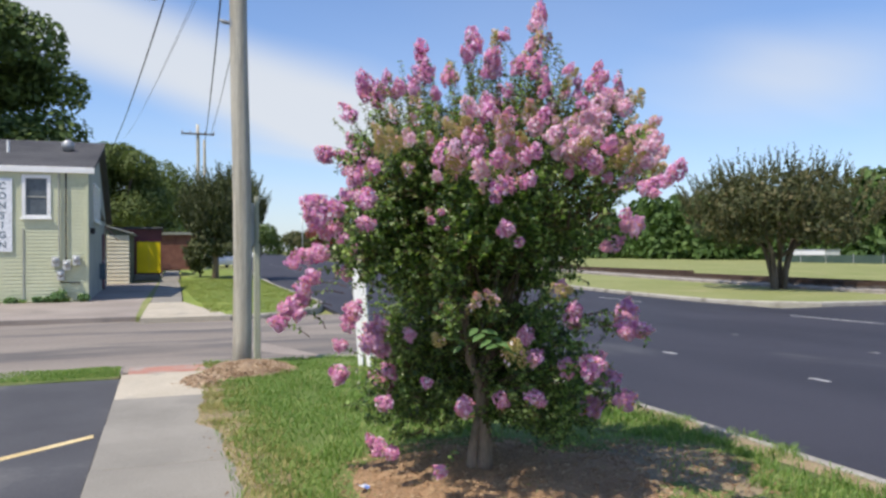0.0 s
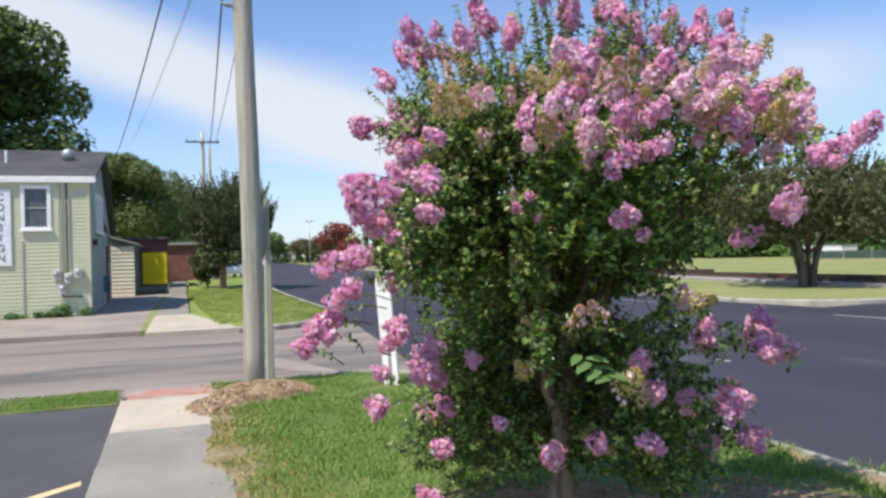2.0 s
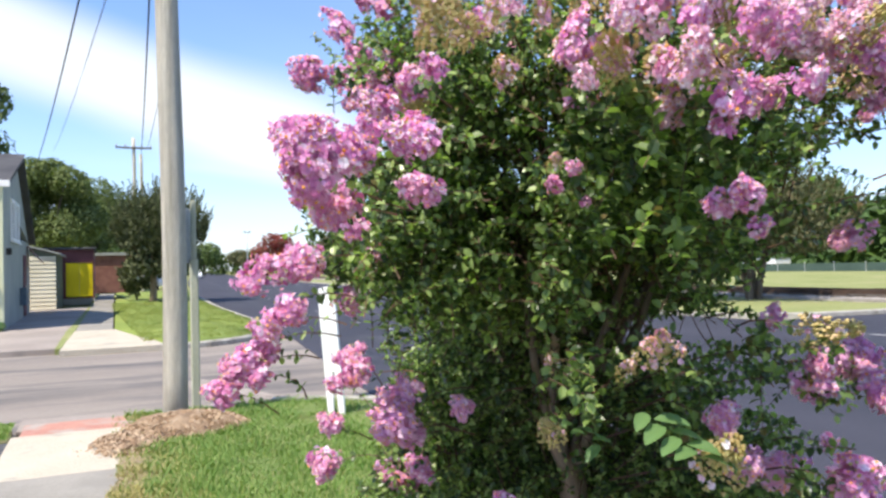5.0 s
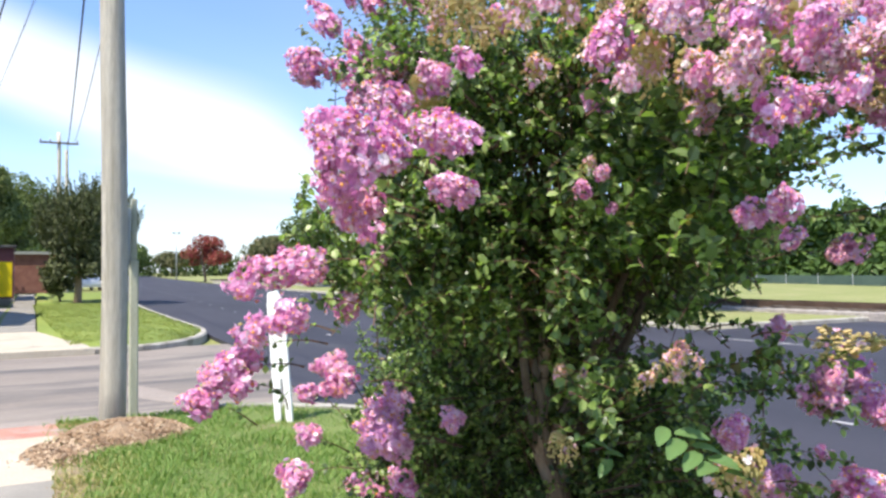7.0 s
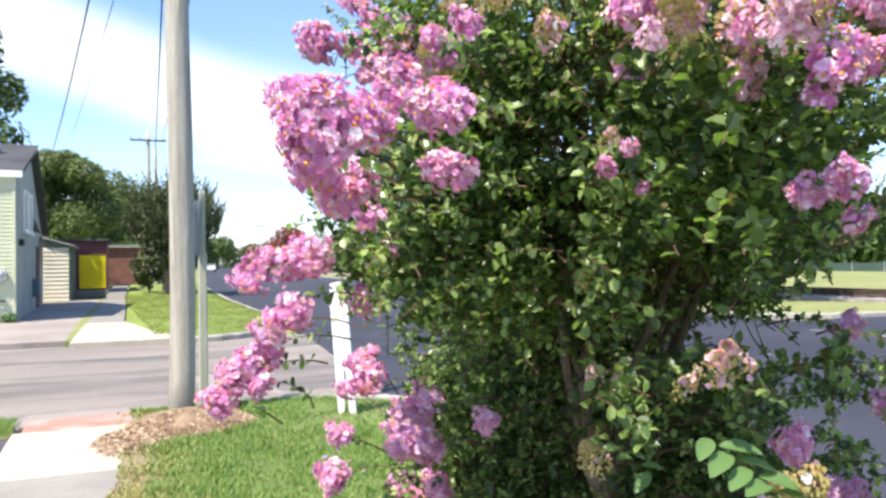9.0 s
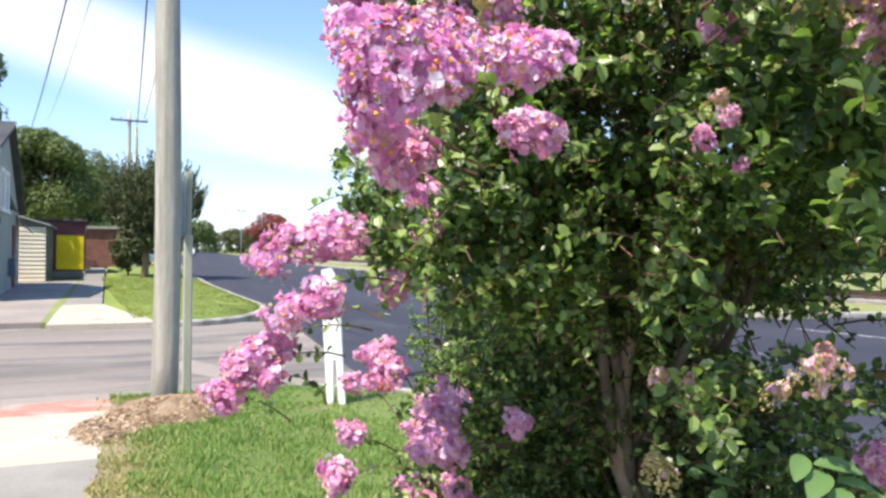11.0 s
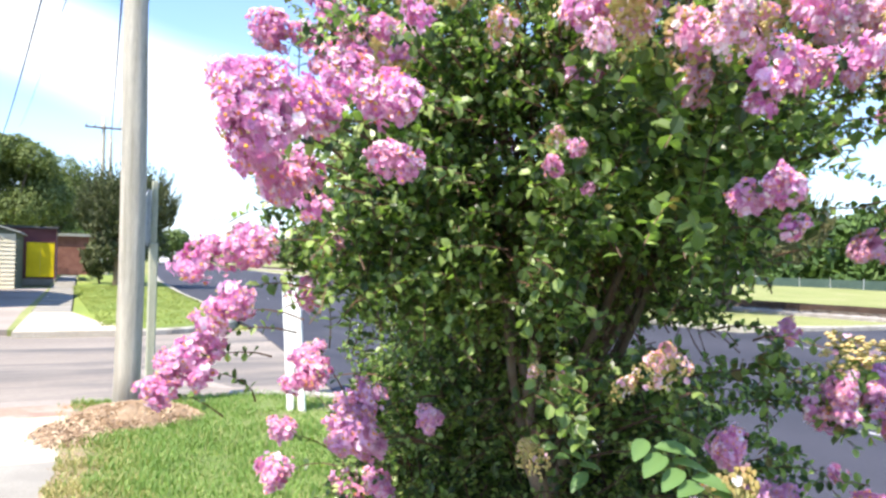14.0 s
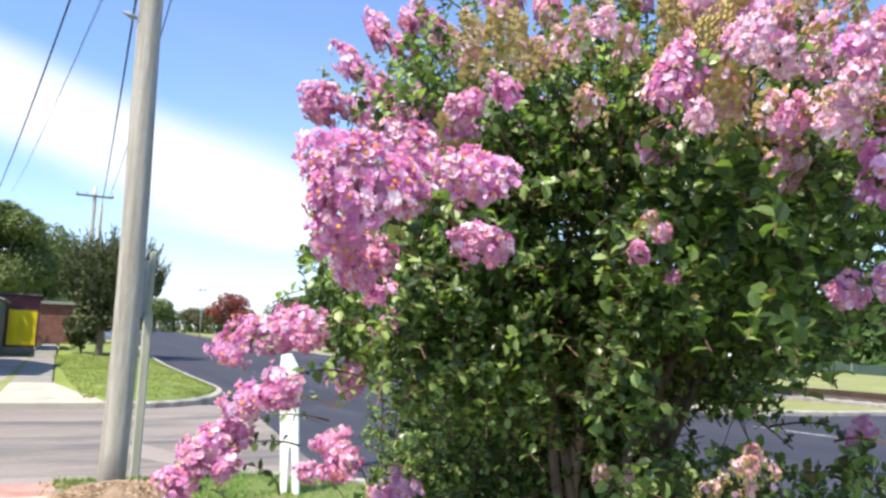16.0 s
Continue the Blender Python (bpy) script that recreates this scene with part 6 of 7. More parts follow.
for k in range(300):        # leaves close round the upper stems
    z = rnd.uniform(1.08, 1.6)
    q = Vector((1.98 + rnd.gauss(0, 0.24), 11.84 + rnd.gauss(0, 0.17), z))
    d = Vector((rnd.gauss(0, 1), rnd.gauss(0, 1), rnd.gauss(0.3, 0.6))).normalized() * rnd.uniform(0.15, 0.28)
    shoot(q - d, q, 0.02, 0.0, gap=0.024, start=0.05, leaf=(0.030, 0.050), stem=0.0025)


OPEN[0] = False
for k in range(200):        # the dark lobe over the road side of the stems, with a hanging lower edge
    a, u, r = rnd.uniform(0, 6.28), rnd.uniform(-1, 1), rnd.random() ** 0.4
    w = math.sqrt(1 - u * u) * r
    q = Vector((2.34 + 0.30 * w * math.cos(a), 11.74 + 0.22 * w * math.sin(a), 1.45 + 0.02 * (a - 3) + 0.20 * r * u))
    d = Vector((rnd.gauss(0.2, 0.7), rnd.gauss(-0.2, 0.7), rnd.gauss(-0.3, 0.5))).normalized() * rnd.uniform(0.10, 0.20)
    shoot(q - d, q, 0.02, 0.0, gap=0.025, start=0.05, stem=0.002)
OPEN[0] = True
for k in range(130):        # leaves between the heads over the sidewalk
    a, r = rnd.uniform(0, 6.28), 0.27 * math.sqrt(rnd.random())
    q = Vector((1.24 + r * math.cos(a), 11.32 + r * math.sin(a), rnd.uniform(1.40, 1.80)))
    s = near_limb(q)
    s = q + (s - q) * min(1, 0.3 / max((q - s).length, 0.01))
    shoot(s, q, 0.03, 0.1, start=0.1)
for k in range(280):        # the low hem of the skirt
    a, r = rnd.uniform(0, 6.28), 0.58 * math.sqrt(rnd.random())
    q = Vector((2.06 + r * 1.1 * math.cos(a), 12.46 + r * 0.8 * math.sin(a), rnd.uniform(0.24, 0.58)))
    d = Vector((rnd.gauss(0, 1), rnd.gauss(0, 1), rnd.gauss(-0.4, 0.5))).normalized() * rnd.uniform(0.12, 0.26)
    shoot(q - d, q, 0.02, 0.0, start=0.05, stem=0.002)
for k in range(330):        # shaded leaves behind and beside the stems
    q = Vector((2.12 + rnd.gauss(0, 0.22), 12.40 + rnd.gauss(0, 0.16), rnd.uniform(0.50, 1.30)))
    d = Vector((rnd.gauss(0, 1), rnd.gauss(0, 1), rnd.gauss(-0.2, 0.5))).normalized() * rnd.uniform(0.14, 0.26)
    shoot(q - d, q, 0.02, 0.0, start=0.05, stem=0.002)
for k in range(270):        # leaves hanging before the fork of the stems
    q = Vector((2.04 + rnd.gauss(0, 0.19), 12.02 + rnd.gauss(0, 0.05), rnd.uniform(0.86, 1.30)))
    d = Vector((rnd.gauss(0, 1), rnd.gauss(0, 1), rnd.gauss(-0.2, 0.5))).normalized() * rnd.uniform(0.12, 0.24)
    shoot(q - d, q, 0.02, 0.0, start=0.05, stem=0.002)


OPEN[0] = False
for k in range(105):        # the sunlit bank of larger leaves that leans out towards the walk on the road side
    a, u, r = rnd.uniform(0, 6.28), rnd.uniform(-1, 1), rnd.random() ** 0.4
    q = Vector((1.79 + 0.34 * r * math.cos(a) * math.sqrt(1 - u * u), 11.14 + 0.26 * r * math.sin(a) * math.sqrt(1 - u * u), 1.70 + 0.24 * r * u))
    d = Vector((rnd.gauss(-0.2, 0.7), rnd.gauss(-0.5, 0.6), rnd.gauss(0.5, 0.5))).normalized() * rnd.uniform(0.14, 0.30)
    shoot(q - d, q, 0.02, 0.06, gap=0.028, start=0.02, leaf=(0.042, 0.064), stem=0.0013)
for k in range(60):         # a lit spray hanging before the stems
    t = rnd.random()
    q = Vector((1.64 - 0.10 * t + rnd.gauss(0, 0.035), 11.36 - 0.14 * t + rnd.gauss(0, 0.04), 1.58 - 0.60 * t))
    d = Vector((rnd.gauss(0, 0.6), rnd.gauss(-0.3, 0.5), rnd.gauss(-0.3, 0.5))).normalized() * rnd.uniform(0.08, 0.15)
    shoot(q - d, q, 0.01, 0.0, gap=0.030, start=0.1, leaf=(0.034, 0.052), stem=0.0022)
for k in range(16):         # a tuft low in the gap
    q = Vector((1.73 + rnd.gauss(0, 0.04), 11.60 + rnd.gauss(0, 0.04), 1.39 + rnd.gauss(0, 0.035)))
    d = Vector((rnd.gauss(0, 0.7), rnd.gauss(-0.3, 0.5), rnd.gauss(0.2, 0.5))).normalized() * rnd.uniform(0.07, 0.12)
    shoot(q - d, q, 0.01, 0.0, gap=0.028, start=0.1, leaf=(0.036, 0.055), stem=0.0022)
# several lobes are added to keep the sun off the skirt and stems
for cx, cy, cz, ra, rb, rc, n in ((1.30, 11.56, 1.50, 0.27, 0.20, 0.26, 190), (1.24, 11.84, 1.56, 0.26, 0.22, 0.24, 150), (1.50, 11.95, 1.66, 0.30, 0.22, 0.22, 130), (1.47, 11.62, 1.80, 0.25, 0.18, 0.22, 120), (1.52, 11.74, 1.38, 0.24, 0.14, 0.22, 90), (1.98, 11.58, 1.62, 0.24, 0.20, 0.20, 80), (1.80, 11.98, 1.33, 0.28, 0.16, 0.18, 170), (1.62, 11.64, 1.98, 0.60, 0.36, 0.18, 230)):
    for k in range(n):      # fine leaves on the lobes towards the sidewalk
        a, u, r = rnd.uniform(0, 6.28), rnd.uniform(-1, 1), rnd.random() ** 0.4
        w = math.sqrt(1 - u * u) * r
        q = Vector((cx + ra * w * math.cos(a), cy + rb * w * math.sin(a), cz + rc * r * u))
        d = Vector((rnd.gauss(-0.3, 0.6), rnd.gauss(-0.3, 0.6), rnd.gauss(0.4, 0.5))).normalized() * rnd.uniform(0.09, 0.20)
        shoot(q - d, q, 0.02, 0.05, gap=0.024, start=0.1, leaf=(0.030, 0.046), stem=0.0017)
OPEN[0] = True


# panicles of crinkled florets
def floret(V, F, I, p, d, r, rn):
    d = d.normalized()
    a = d.orthogonal().normalized()
    a = Matrix.Rotation(rn.uniform(0, 6.28), 3, d) @ a
    b = d.cross(a)
    mid_v = len(V)
    V.append(p)
    for k in range(6):
        t = k * math.pi / 3 + rn.uniform(-0.2, 0.2)
        u = a * math.cos(t) + b * math.sin(t)
        s = d.cross(u)
        rr = r * rn.uniform(0.8, 1.15)
        lift = rn.uniform(-0.15, 0.5)
        k0 = len(V) - 1
        V.append(p + u * rr * 0.45 + s * rr * 0.36 + d * rr * (lift * 0.3 + rn.uniform(-0.2, 0.2)))
        V.append(p + u * rr * 0.98 + s * rr * 0.46 + d * rr * (lift + rn.uniform(-0.35, 0.35)))
        V.append(p + u * rr * 0.98 - s * rr * 0.46 + d * rr * (lift + rn.uniform(-0.35, 0.35)))
        V.append(p + u * rr * 0.45 - s * rr * 0.36 + d * rr * (lift * 0.3 + rn.uniform(-0.2, 0.2)))
        for f in ((0, 1, 2), (0, 2, 3), (0, 3, 4)):
            F.append(tuple(mid_v if i == 0 else k0 + i for i in f))
            I.append(0)
    if rn.random() < 0.34:
        k0, q = len(V), r * 0.40
        c = p + d * r * 0.28
        V.extend([c + a * q, c + b * q, c - a * q, c - b * q, c + d * q * 1.3])
        for f in ((0, 1, 4), (1, 2, 4), (2, 3, 4), (3, 0, 4)):
            F.append(tuple(k0 + i for i in f))
            I.append(1)


def nub(V, F, I, p, r, mi):
    k0 = len(V)
    V.extend([p + Vector(v) * r for v in ((1, 0, 0), (-0.5, 0.87, 0), (-0.5, -0.87, 0), (0, 0, 1.1), (0, 0, -0.9))])
    for f in ((0, 1, 3), (1, 2, 3), (2, 0, 3), (1, 0, 4), (2, 1, 4), (0, 2, 4)):
        F.append(tuple(k0 + i for i in f))
        I.append(mi)


def panicle_mesh(n, length, radius, seed, petal, buds=0.10, fr=0.0106):
    """A cone of florets along +z with its stalk's end at the origin."""
    rn = random.Random(seed)
    V, F, I = [], [], []
    lobes = [(rn.uniform(0, 6.28), rn.uniform(0.1, 0.75), rn.uniform(0.45, 0.8)) for _ in range(6)]
    for _ in range(n):
        la, lt, lr = rn.choice(lobes)
        t = min(1, max(0, lt + rn.gauss(0, 0.15))) if rn.random() < 0.78 else rn.random()
        prof = radius * math.sqrt(max(0.03, 1 - t ** 1.7)) * (0.6 + 0.4 * min(1, t * 5))
        a = la + rn.gauss(0, 0.75)
        rr = prof * (rn.uniform(0.78, 1.02) if rn.random() < 0.8 else rn.uniform(0.1, 0.8))
        rr *= 1 + 0.26 * math.sin(3 * a + la) * math.sin(9 * t + lr * 5)
        p = Vector((rr * math.cos(a), rr * math.sin(a), t * length + rn.uniform(-0.006, 0.006)))
        d = Vector((math.cos(a) * rr / radius, math.sin(a) * rr / radius, 0.15 + 1.1 * t * t)) + Vector((rn.gauss(0, 0.22), rn.gauss(0, 0.22), rn.gauss(0, 0.22)))
        if rn.random() < buds:
            nub(V, F, I, p * 1.05, rn.uniform(0.004, 0.0065), 2)
        else:
            floret(V, F, I, p, d, fr * rn.uniform(0.8, 1.2), rn)
    return raw_mesh("panicle", V, F, [petal, M["stamen"], M["bud"], M["twig"]], I)


def bud_mesh(n, length, radius, seed, bloom=0.15):
    rn = random.Random(seed)
    V, F, I = [], [], []
    for _ in range(n):
        t, a = rn.random(), rn.uniform(0, 6.28)
        rr = radius * (1 - 0.7 * t) * math.sqrt(rn.random())
        p = Vector((rr * math.cos(a), rr * math.sin(a), t * length))
        if rn.random() < bloom:
            floret(V, F, I, p, Vector((math.cos(a), math.sin(a), 0.5)), 0.0095, rn)
        else:
            nub(V, F, I, p, rn.uniform(0.005, 0.0088), 2)
    return raw_mesh("seed_head", V, F, [M["petal_pale"], M["stamen"], M["bud"], M["twig"]], I)


PAN = {"s": [panicle_mesh(104, 0.085, 0.046, 100 + k, M[c]) for k, c in enumerate(("petal", "petal_deep", "petal_deep", "petal"))],
       "m": [panicle_mesh(216, 0.125, 0.068, 120 + k, M[c]) for k, c in enumerate(("petal", "petal_deep", "petal_deep", "petal"))],
       "v": [panicle_mesh(172, 0.11, 0.062, 160 + k, M["petal_shade"]) for k in range(2)],
       "w": [panicle_mesh(222, 0.13, 0.07, 170 + k, M["petal_pale"], 0.2) for k in range(3)],
       "b": [bud_mesh(210, 0.13, 0.066, 180, 0.02), bud_mesh(200, 0.12, 0.072, 181, 0.06)],
       "f": [bud_mesh(130, 0.10, 0.06, 190, 0.20), bud_mesh(130, 0.11, 0.058, 191, 0.30)]}


def blossom(p, axis, kind, scale=1.0, stalk=True, tall=1.0, gap=0.035):
    me = rnd.choice(PAN[kind])
    p, axis = Vector(p), Vector(axis).normalized()
    ob = part("seed_head" if kind in "bf" else "blossom", me, None, myrtle)
    if kind in "bf":
        ob["kind"] = "stuff"
    q = Vector((0, 0, 1)).rotation_difference(axis)
    size = {"s": 0.042, "m": 0.06, "v": 0.055, "w": 0.06, "b": 0.045, "f": 0.05}[kind] * scale
    w, tz = rnd.uniform(0.82, 1.0), tall * rnd.uniform(0.95, 1.3)
    ob.matrix_local = Matrix.LocRotScale(p - LOC - axis * size * tz, q @ Euler((rnd.gauss(0, 0.25), rnd.gauss(0, 0.25), rnd.uniform(0, 6.28))).to_quaternion(), (scale * w, scale * rnd.uniform(0.85, 1.1), scale * tz))
    if stalk:
        s = near_limb(p)
        d = s - p
        if d.length > 0.26:
            s = p + d * (0.26 / d.length)
        shoot(s, p - axis * size, 0.02, 0.0, gap=gap, start=0.3)


DIAMETER = {"s": 0.105, "m": 0.15, "v": 0.135, "w": 0.155, "b": 0.14, "f": 0.13}


def bunch(rows, outward=0.7, up=0.6, gap=0.035, sides=True):
    for x, y, z, kind, sc in rows:
        for j in range({"m": 2, "v": 2, "w": 2}.get(kind, 0) if sides else 0):     # smaller side heads that make it uneven
            d = Vector((rnd.gauss(0, 1), rnd.gauss(0, 1), rnd.gauss(0, 1))).normalized() * sc * rnd.uniform(0.34, 0.50)
            blossom(Vector((x, y, z)) + d, Vector((x - CX, y - CY, 0)) * 0.5 + d * 6 + Vector((0, 0, 0.3)), "v" if kind == "v" else "s", sc * rnd.uniform(0.45, 0.66) / DIAMETER["v" if kind == "v" else "s"], stalk=False)
        blossom((x, y, z), (Vector((x - CX, y - CY, 0)) * outward + Vector((0, 0, up))), kind, 1.06 * sc / DIAMETER[kind], gap=gap)


OPEN[0] = False
# high on the sidewalk side
bunch([(1.12, 11.80, 2.00, "s", 0.080), (1.20, 11.75, 1.92, "m", 0.100), (1.11, 11.68, 1.90, "s", 0.080), (1.29, 11.80, 2.02, "m", 0.090), (1.14, 11.58, 1.80, "s", 0.075), (1.02, 11.82, 2.01, "m", 0.108), (1.06, 11.85, 1.99, "s", 0.082), (1.19, 11.87, 2.08, "m", 0.094), (1.24, 11.72, 2.01, "s", 0.080), (0.81, 11.03, 1.67, "m", 0.105), (0.87, 11.02, 1.64, "m", 0.112), 
       (0.81, 11.02, 1.60, "m", 0.104), (0.85, 11.15, 1.58, "s", 0.090), (0.93, 11.08, 1.65, "s", 0.081), (1.10, 11.16, 1.72, "m", 0.112), (1.05, 10.99, 1.67, "s", 0.071), (1.07, 11.09, 1.58, "m", 0.094), 
       (1.15, 11.54, 1.86, "m", 0.112), (1.00, 11.21, 1.72, "s", 0.073), (1.20, 11.72, 1.98, "s", 0.085), (1.19, 11.42, 1.88, "s", 0.077), (1.56, 11.85, 2.02, "s", 0.066), (0.90, 11.19, 1.54, "m", 0.093), 
       (0.95, 11.24, 1.56, "s", 0.074), (1.02, 11.38, 1.52, "s", 0.072), (1.14, 11.62, 1.46, "v", 0.064)], 0.7, 0.6, 0.035)
# the drooping arm
bunch([(0.95, 11.65, 1.44, "m", 0.116), (0.94, 11.88, 1.44, "m", 0.120), (0.84, 11.80, 1.40, "s", 0.097), (0.90, 11.63, 1.33, "m", 0.107), (0.95, 12.13, 1.24, "s", 0.113), (0.95, 12.20, 1.18, "m", 0.128), 
       (0.88, 12.19, 1.11, "m", 0.137), (0.91, 12.19, 1.07, "s", 0.116), (0.82, 12.26, 1.00, "m", 0.120), (1.14, 11.84, 1.31, "s", 0.103)], 0.8, -0.1, 0.04)
# low on the sidewalk side
bunch([(1.34, 12.50, 1.10, "m", 0.107), (1.27, 12.23, 1.05, "m", 0.117), (1.42, 12.96, 0.91, "s", 0.100), (1.39, 12.07, 0.98, "v", 0.122), (1.33, 12.04, 0.90, "v", 0.139), (1.43, 12.12, 0.85, "v", 0.107), 
       (1.24, 12.47, 0.82, "m", 0.118), (1.32, 12.88, 0.59, "m", 0.140), (1.56, 11.98, 0.94, "v", 0.085), (1.67, 12.97, 0.48, "m", 0.130), (1.49, 12.23, 0.68, "m", 0.114), (1.44, 12.30, 0.20, "m", 0.130), 
       (1.36, 12.09, 0.89, "v", 0.145), (1.56, 12.60, 0.58, "m", 0.143), (1.42, 12.04, 0.53, "m", 0.110)], 0.7, 0.3, 0.07)
# front, faded heads and buds
bunch([(1.58, 11.40, 1.15, "f", 0.078), (1.60, 11.35, 1.12, "f", 0.068), (1.53, 11.34, 0.97, "b", 0.092), (1.63, 11.16, 1.16, "f", 0.070), (1.64, 11.07, 1.21, "f", 0.090), (1.76, 11.11, 1.20, "f", 0.096), 
       (1.97, 11.17, 1.01, "m", 0.105), (1.41, 11.10, 1.60, "s", 0.048), (1.46, 11.10, 1.65, "s", 0.044), (1.36, 11.03, 1.64, "f", 0.058), (1.49, 11.11, 1.56, "s", 0.031), (1.69, 10.80, 1.56, "m", 0.075), 
       (1.71, 10.90, 1.54, "s", 0.072), (1.76, 10.85, 1.49, "s", 0.053), (1.84, 11.06, 0.92, "b", 0.150), (1.60, 11.74, 0.69, "s", 0.077)], 0.7, 0.5, 0.035)
# low on the road side, partly in the shade
bunch([(2.19, 11.11, 1.09, "m", 0.106), (2.18, 11.03, 1.12, "m", 0.103), (2.70, 11.32, 1.08, "v", 0.140), (2.01, 10.91, 1.25, "b", 0.111), (2.57, 11.16, 1.01, "m", 0.130), (2.68, 11.18, 1.00, "m", 0.112), 
       (2.22, 10.99, 0.84, "m", 0.149), (2.81, 11.53, 0.54, "v", 0.143), (2.28, 11.29, 0.79, "v", 0.116), (1.98, 11.12, 0.89, "v", 0.101), (2.49, 11.29, 0.86, "s", 0.061), (2.19, 11.22, 1.25, "v", 0.072), 
       (2.06, 11.29, 0.65, "m", 0.109), (1.77, 11.54, 0.57, "m", 0.134), (2.78, 11.87, 0.44, "v", 0.172), (2.84, 11.73, 0.63, "v", 0.135), (2.67, 11.31, 1.08, "v", 0.130), (2.00, 11.59, 0.59, "m", 0.117), 
       (1.62, 11.60, 0.20, "s", 0.080), (1.42, 11.90, 0.26, "m", 0.100)], 0.7, 0.2, 0.035)
# road side
bunch([(2.15, 10.82, 1.87, "m", 0.118), (2.43, 10.87, 1.58, "v", 0.119), (2.50, 11.19, 1.49, "v", 0.111), (2.35, 10.62, 1.74, "m", 0.110), (2.45, 10.53, 1.82, "m", 0.100), (2.40, 10.57, 1.77, "m", 0.085), (2.12, 10.98, 1.84, "s", 0.065), 
       (2.24, 10.66, 1.62, "s", 0.061)], 0.7, 0.5, 0.035)
# the sunny bank high on the front
bunch([(1.64, 11.11, 2.17, "w", 0.119), (1.57, 11.01, 2.00, "m", 0.090), (1.73, 10.96, 1.99, "w", 0.099), (1.56, 10.64, 1.86, "m", 0.083), (1.54, 10.80, 1.80, "w", 0.094), (1.74, 10.69, 1.78, "s", 0.076), 
       (2.02, 11.50, 2.36, "s", 0.084), (2.14, 11.92, 2.62, "m", 0.135), (1.78, 12.28, 2.64, "w", 0.135), (1.26, 11.86, 2.44, "m", 0.119), (1.74, 12.89, 2.28, "w", 0.135), (1.80, 12.67, 2.59, "m", 0.135), 
       (1.63, 12.01, 2.10, "w", 0.109), (1.82, 12.47, 2.43, "f", 0.176), (1.87, 12.09, 2.55, "m", 0.129), (2.11, 11.37, 2.22, "f", 0.147), (2.22, 11.20, 2.11, "w", 0.110), (2.39, 11.25, 2.21, "f", 0.164), 
       (2.70, 11.68, 2.47, "m", 0.129), (2.37, 11.82, 2.87, "w", 0.130), (1.99, 11.98, 2.75, "m", 0.129), (2.17, 11.90, 2.80, "s", 0.086), (2.40, 11.81, 2.74, "f", 0.150), (1.69, 12.11, 2.74, "s", 0.101), 
       (2.35, 11.19, 2.05, "w", 0.123), (1.69, 11.54, 1.94, "f", 0.161), (1.59, 11.25, 1.86, "s", 0.104), (1.70, 12.24, 2.02, "f", 0.150), (1.61, 10.76, 1.74, "s", 0.091), (2.18, 11.90, 2.05, "s", 0.080), 
       (1.75, 10.80, 1.77, "s", 0.066), (2.47, 11.78, 2.35, "m", 0.113), (1.80, 10.98, 1.87, "w", 0.106), (1.67, 10.77, 1.74, "m", 0.080), (1.61, 10.79, 1.69, "s", 0.061), (1.72, 11.04, 1.76, "s", 0.054), 
       (1.38, 10.93, 1.80, "w", 0.059), (1.44, 10.88, 1.93, "w", 0.072), (1.50, 10.75, 1.90, "s", 0.069), (1.51, 10.75, 1.84, "w", 0.073), (1.52, 10.87, 1.91, "w", 0.063), (1.12, 11.10, 1.85, "s", 0.059), 
       (1.03, 11.06, 1.81, "s", 0.051), (1.44, 11.05, 1.96, "s", 0.067), (1.29, 11.08, 1.99, "w", 0.059)], 0.6, 0.8, 0.035, False)
for k in range(34):       # the sunny bank of heads and buds high on the front
    a, z = radians(rnd.uniform(-155, -20)), rnd.uniform(1.84, 2.45)
    r = env(z) * rnd.uniform(0.92, 1.12)
    bloom_sites.append((Vector((mid(z)[0] + r * math.cos(a), mid(z)[1] + r * math.sin(a), z)), Vector((math.cos(a), math.sin(a), 0.8)), rnd.uniform(0.8, 1.15)))
for k in range(66):       # the lower rim of the bank: bud heads, with open heads between and towards the road
    a = radians(rnd.uniform(-158, -40))
    z = 1.80 + 0.30 * rnd.random() + 0.05 * math.sin(a * 7)
    r = env(z) * rnd.uniform(0.98, 1.16)
    p = Vector((mid(z)[0] + r * math.cos(a), mid(z)[1] + r * math.sin(a), z))
    pink = 0.66 if a > radians(-105) else 0.42
    kind = rnd.choice("wwms" if a > radians(-105) else "wss") if rnd.random() < pink else rnd.choice("bbf")
    blossom(p, Vector((math.cos(a), math.sin(a), 0.9)), kind, rnd.uniform(0.45, 0.75) if kind in "wms" else rnd.uniform(0.7, 1.0), stalk=k % 2 == 0)
for k in range(30):       # small pale heads that fill the bank between the large ones
    a, z = radians(rnd.uniform(-100, -24)), rnd.uniform(1.86, 2.2)
    r = env(z) * rnd.uniform(0.96, 1.16)
    kind = rnd.choice("wwwwwsbf")
    blossom(Vector((mid(z)[0] + r * math.cos(a), mid(z)[1] + r * math.sin(a), z)), Vector((math.cos(a), math.sin(a), 0.7)), kind, rnd.uniform(0.45, 0.80), stalk=False)
for p, ax, kind in spire_heads:
    blossom(p, ax, kind, 0.85, stalk=False, tall=1.25)
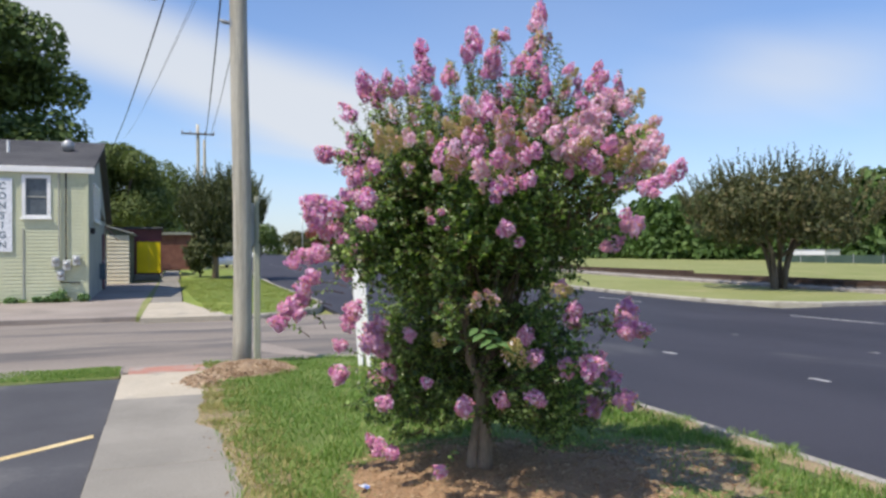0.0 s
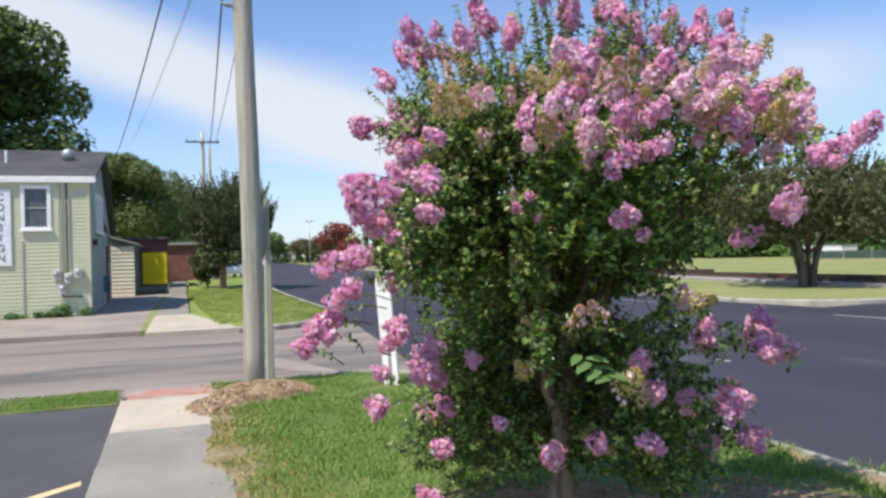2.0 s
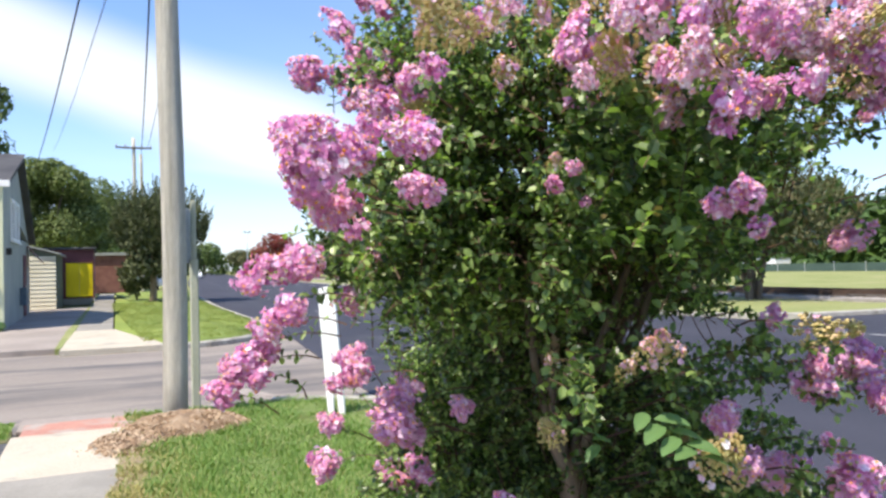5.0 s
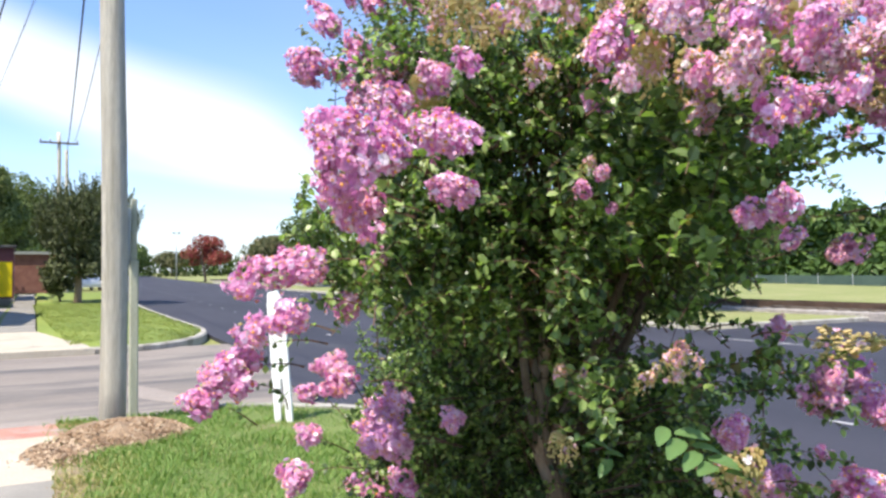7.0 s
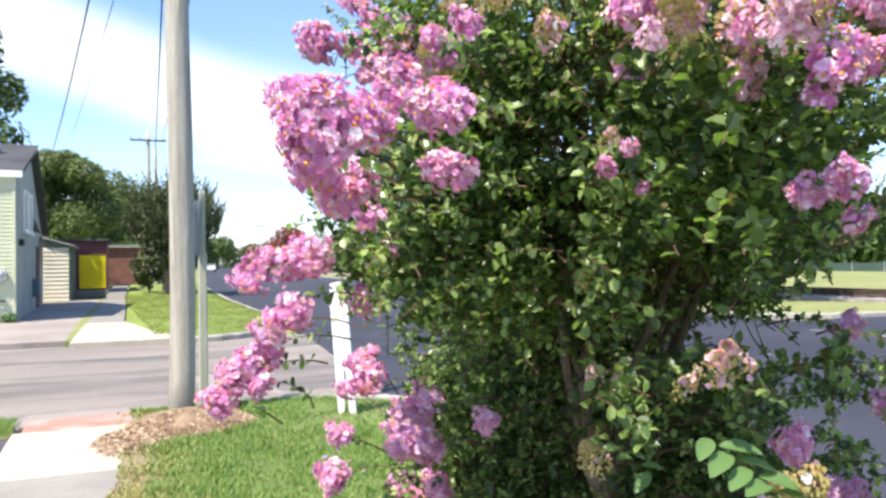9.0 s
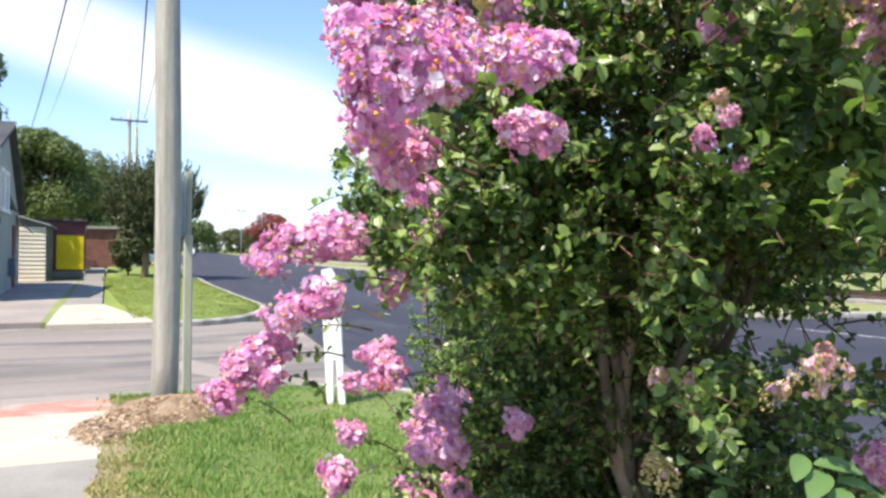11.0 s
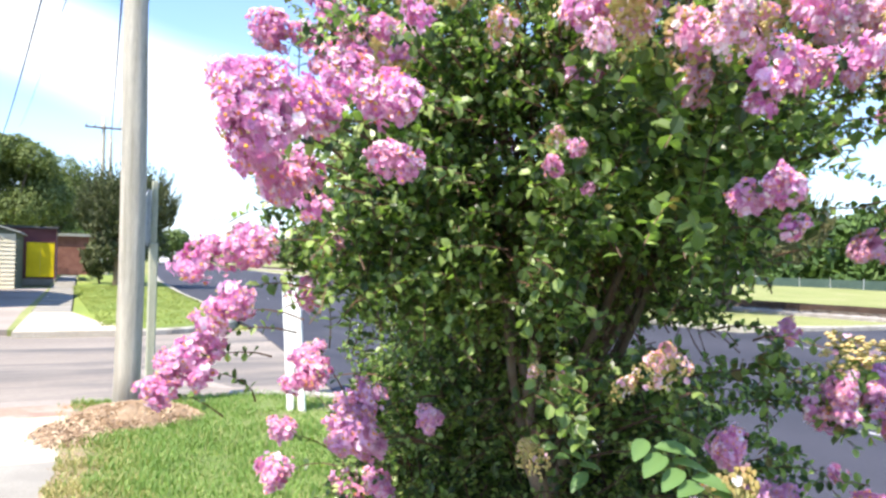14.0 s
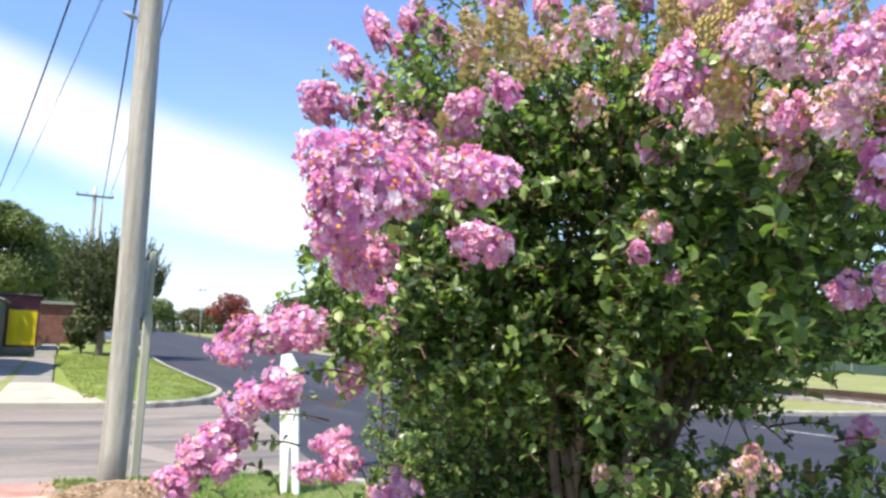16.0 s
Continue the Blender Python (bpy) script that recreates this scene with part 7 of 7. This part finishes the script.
for p, ax, sc in bloom_sites:
    if rnd.random() < 0.36:
        continue
    k = rnd.random()
    side = (p.x - 2.0) * 0.922 - (p.y - 11.9) * 0.387
    if p.y < 11.7 and p.z < 2.4 and side > 0.25:
        blossom(p, ax, "b" if k < 0.30 else "f" if k < 0.46 else "w" if k < 0.80 else "s", sc * rnd.uniform(0.55, 0.85), stalk=False)
        continue
    nb, nf = (0.16, 0.34) if p.z < 2.3 else (0.05, 0.20)
    blossom(p, ax, "b" if k < nb else "f" if k < nf else "m" if k < 0.78 else "s", sc * (0.80 if p.z < 2.3 else 0.60) * (0.78 if k < nf else 1.0), stalk=False, tall=1.0 if p.z < 2.3 else 1.3)

twigs = myrtle_part("twig", mesh_of(twig_bm, "twig", M["twig"]))
twigs["kind"] = "stuff"
for kind in L:
    ob = myrtle_part("foliage", raw_mesh("foliage", L[kind][0], L[kind][1], M[kind]), "green crape myrtle leaves" if kind == "leaf" else "bronze young leaves")
    ob["kind"] = "stuff"
for vs, fs, kind in singles:
    part("leaf", raw_mesh("leaf", vs, fs, M[kind]), None, myrtle)
# broad bright leaves low on the front, in pairs along two short shoots


def broad_leaf(p, d, nrm, length, wide):
    """A smooth oval leaf with a folded midrib and a drooping tip."""
    d = d.normalized()
    nrm = (nrm - d * nrm.dot(d)).normalized()
    s = d.cross(nrm)
    V, F, n = [], [], 9
    for i in range(n + 1):
        t = i / n
        w = wide * 0.5 * math.sin(math.pi * min(1, t * 0.96 + 0.02)) ** 0.75
        c = p + d * length * t - nrm * length * (0.28 * t * t) - Vector((0, 0, 0.04 * length * t))
        V += [c - s * w + nrm * w * 0.30, c - s * w * 0.5 + nrm * w * 0.10, c, c + s * w * 0.5 + nrm * w * 0.10, c + s * w + nrm * w * 0.30]
        if i:
            for j in range(4):
                a = 5 * (i - 1) + j
                F.append((a, a + 1, a + 6, a + 5))
    return raw_mesh("leaf", [v - LOC for v in V], F, M["leaf_big"], smooth=True)


for bx, by, bz, n, size in ((1.66, 11.12, 1.05, 8, 0.080), (1.58, 11.33, 1.00, 5, 0.058)):
    for k in range(n):
        p = Vector((bx + 0.014 * k, by - 0.012 * k, bz - 0.014 * k))
        d = Vector((0.75 if k % 2 else -0.65, -0.45 + rnd.gauss(0, 0.15), 0.05 + rnd.gauss(0, 0.15)))
        length = size * rnd.uniform(0.8, 1.1)
        part("leaf", broad_leaf(p, d, Vector((rnd.gauss(0, 0.2), -0.35, 1)), length, length * 0.52), None, myrtle, "broad bright green leaf")

scrap_bm = bmesh.new()
bmesh.ops.create_grid(scrap_bm, x_segments=7, y_segments=5, size=0.5)
for v in scrap_bm.verts:
    v.co = Vector((v.co.x * 0.085, v.co.y * 0.055, 0.012 * noise.noise(v.co * 4.0) + 0.02 * abs(v.co.x)))
scrap = new("wrapper", mesh_of(scrap_bm, "wrapper", M["wrapper"]))
scrap.location, scrap.rotation_euler = (1.27, 11.95, gz(11.95) + 0.055), (0.15, 0.25, 0.5)
tagged(scrap, "crumpled blue and white wrapper on the pine straw", "litter")
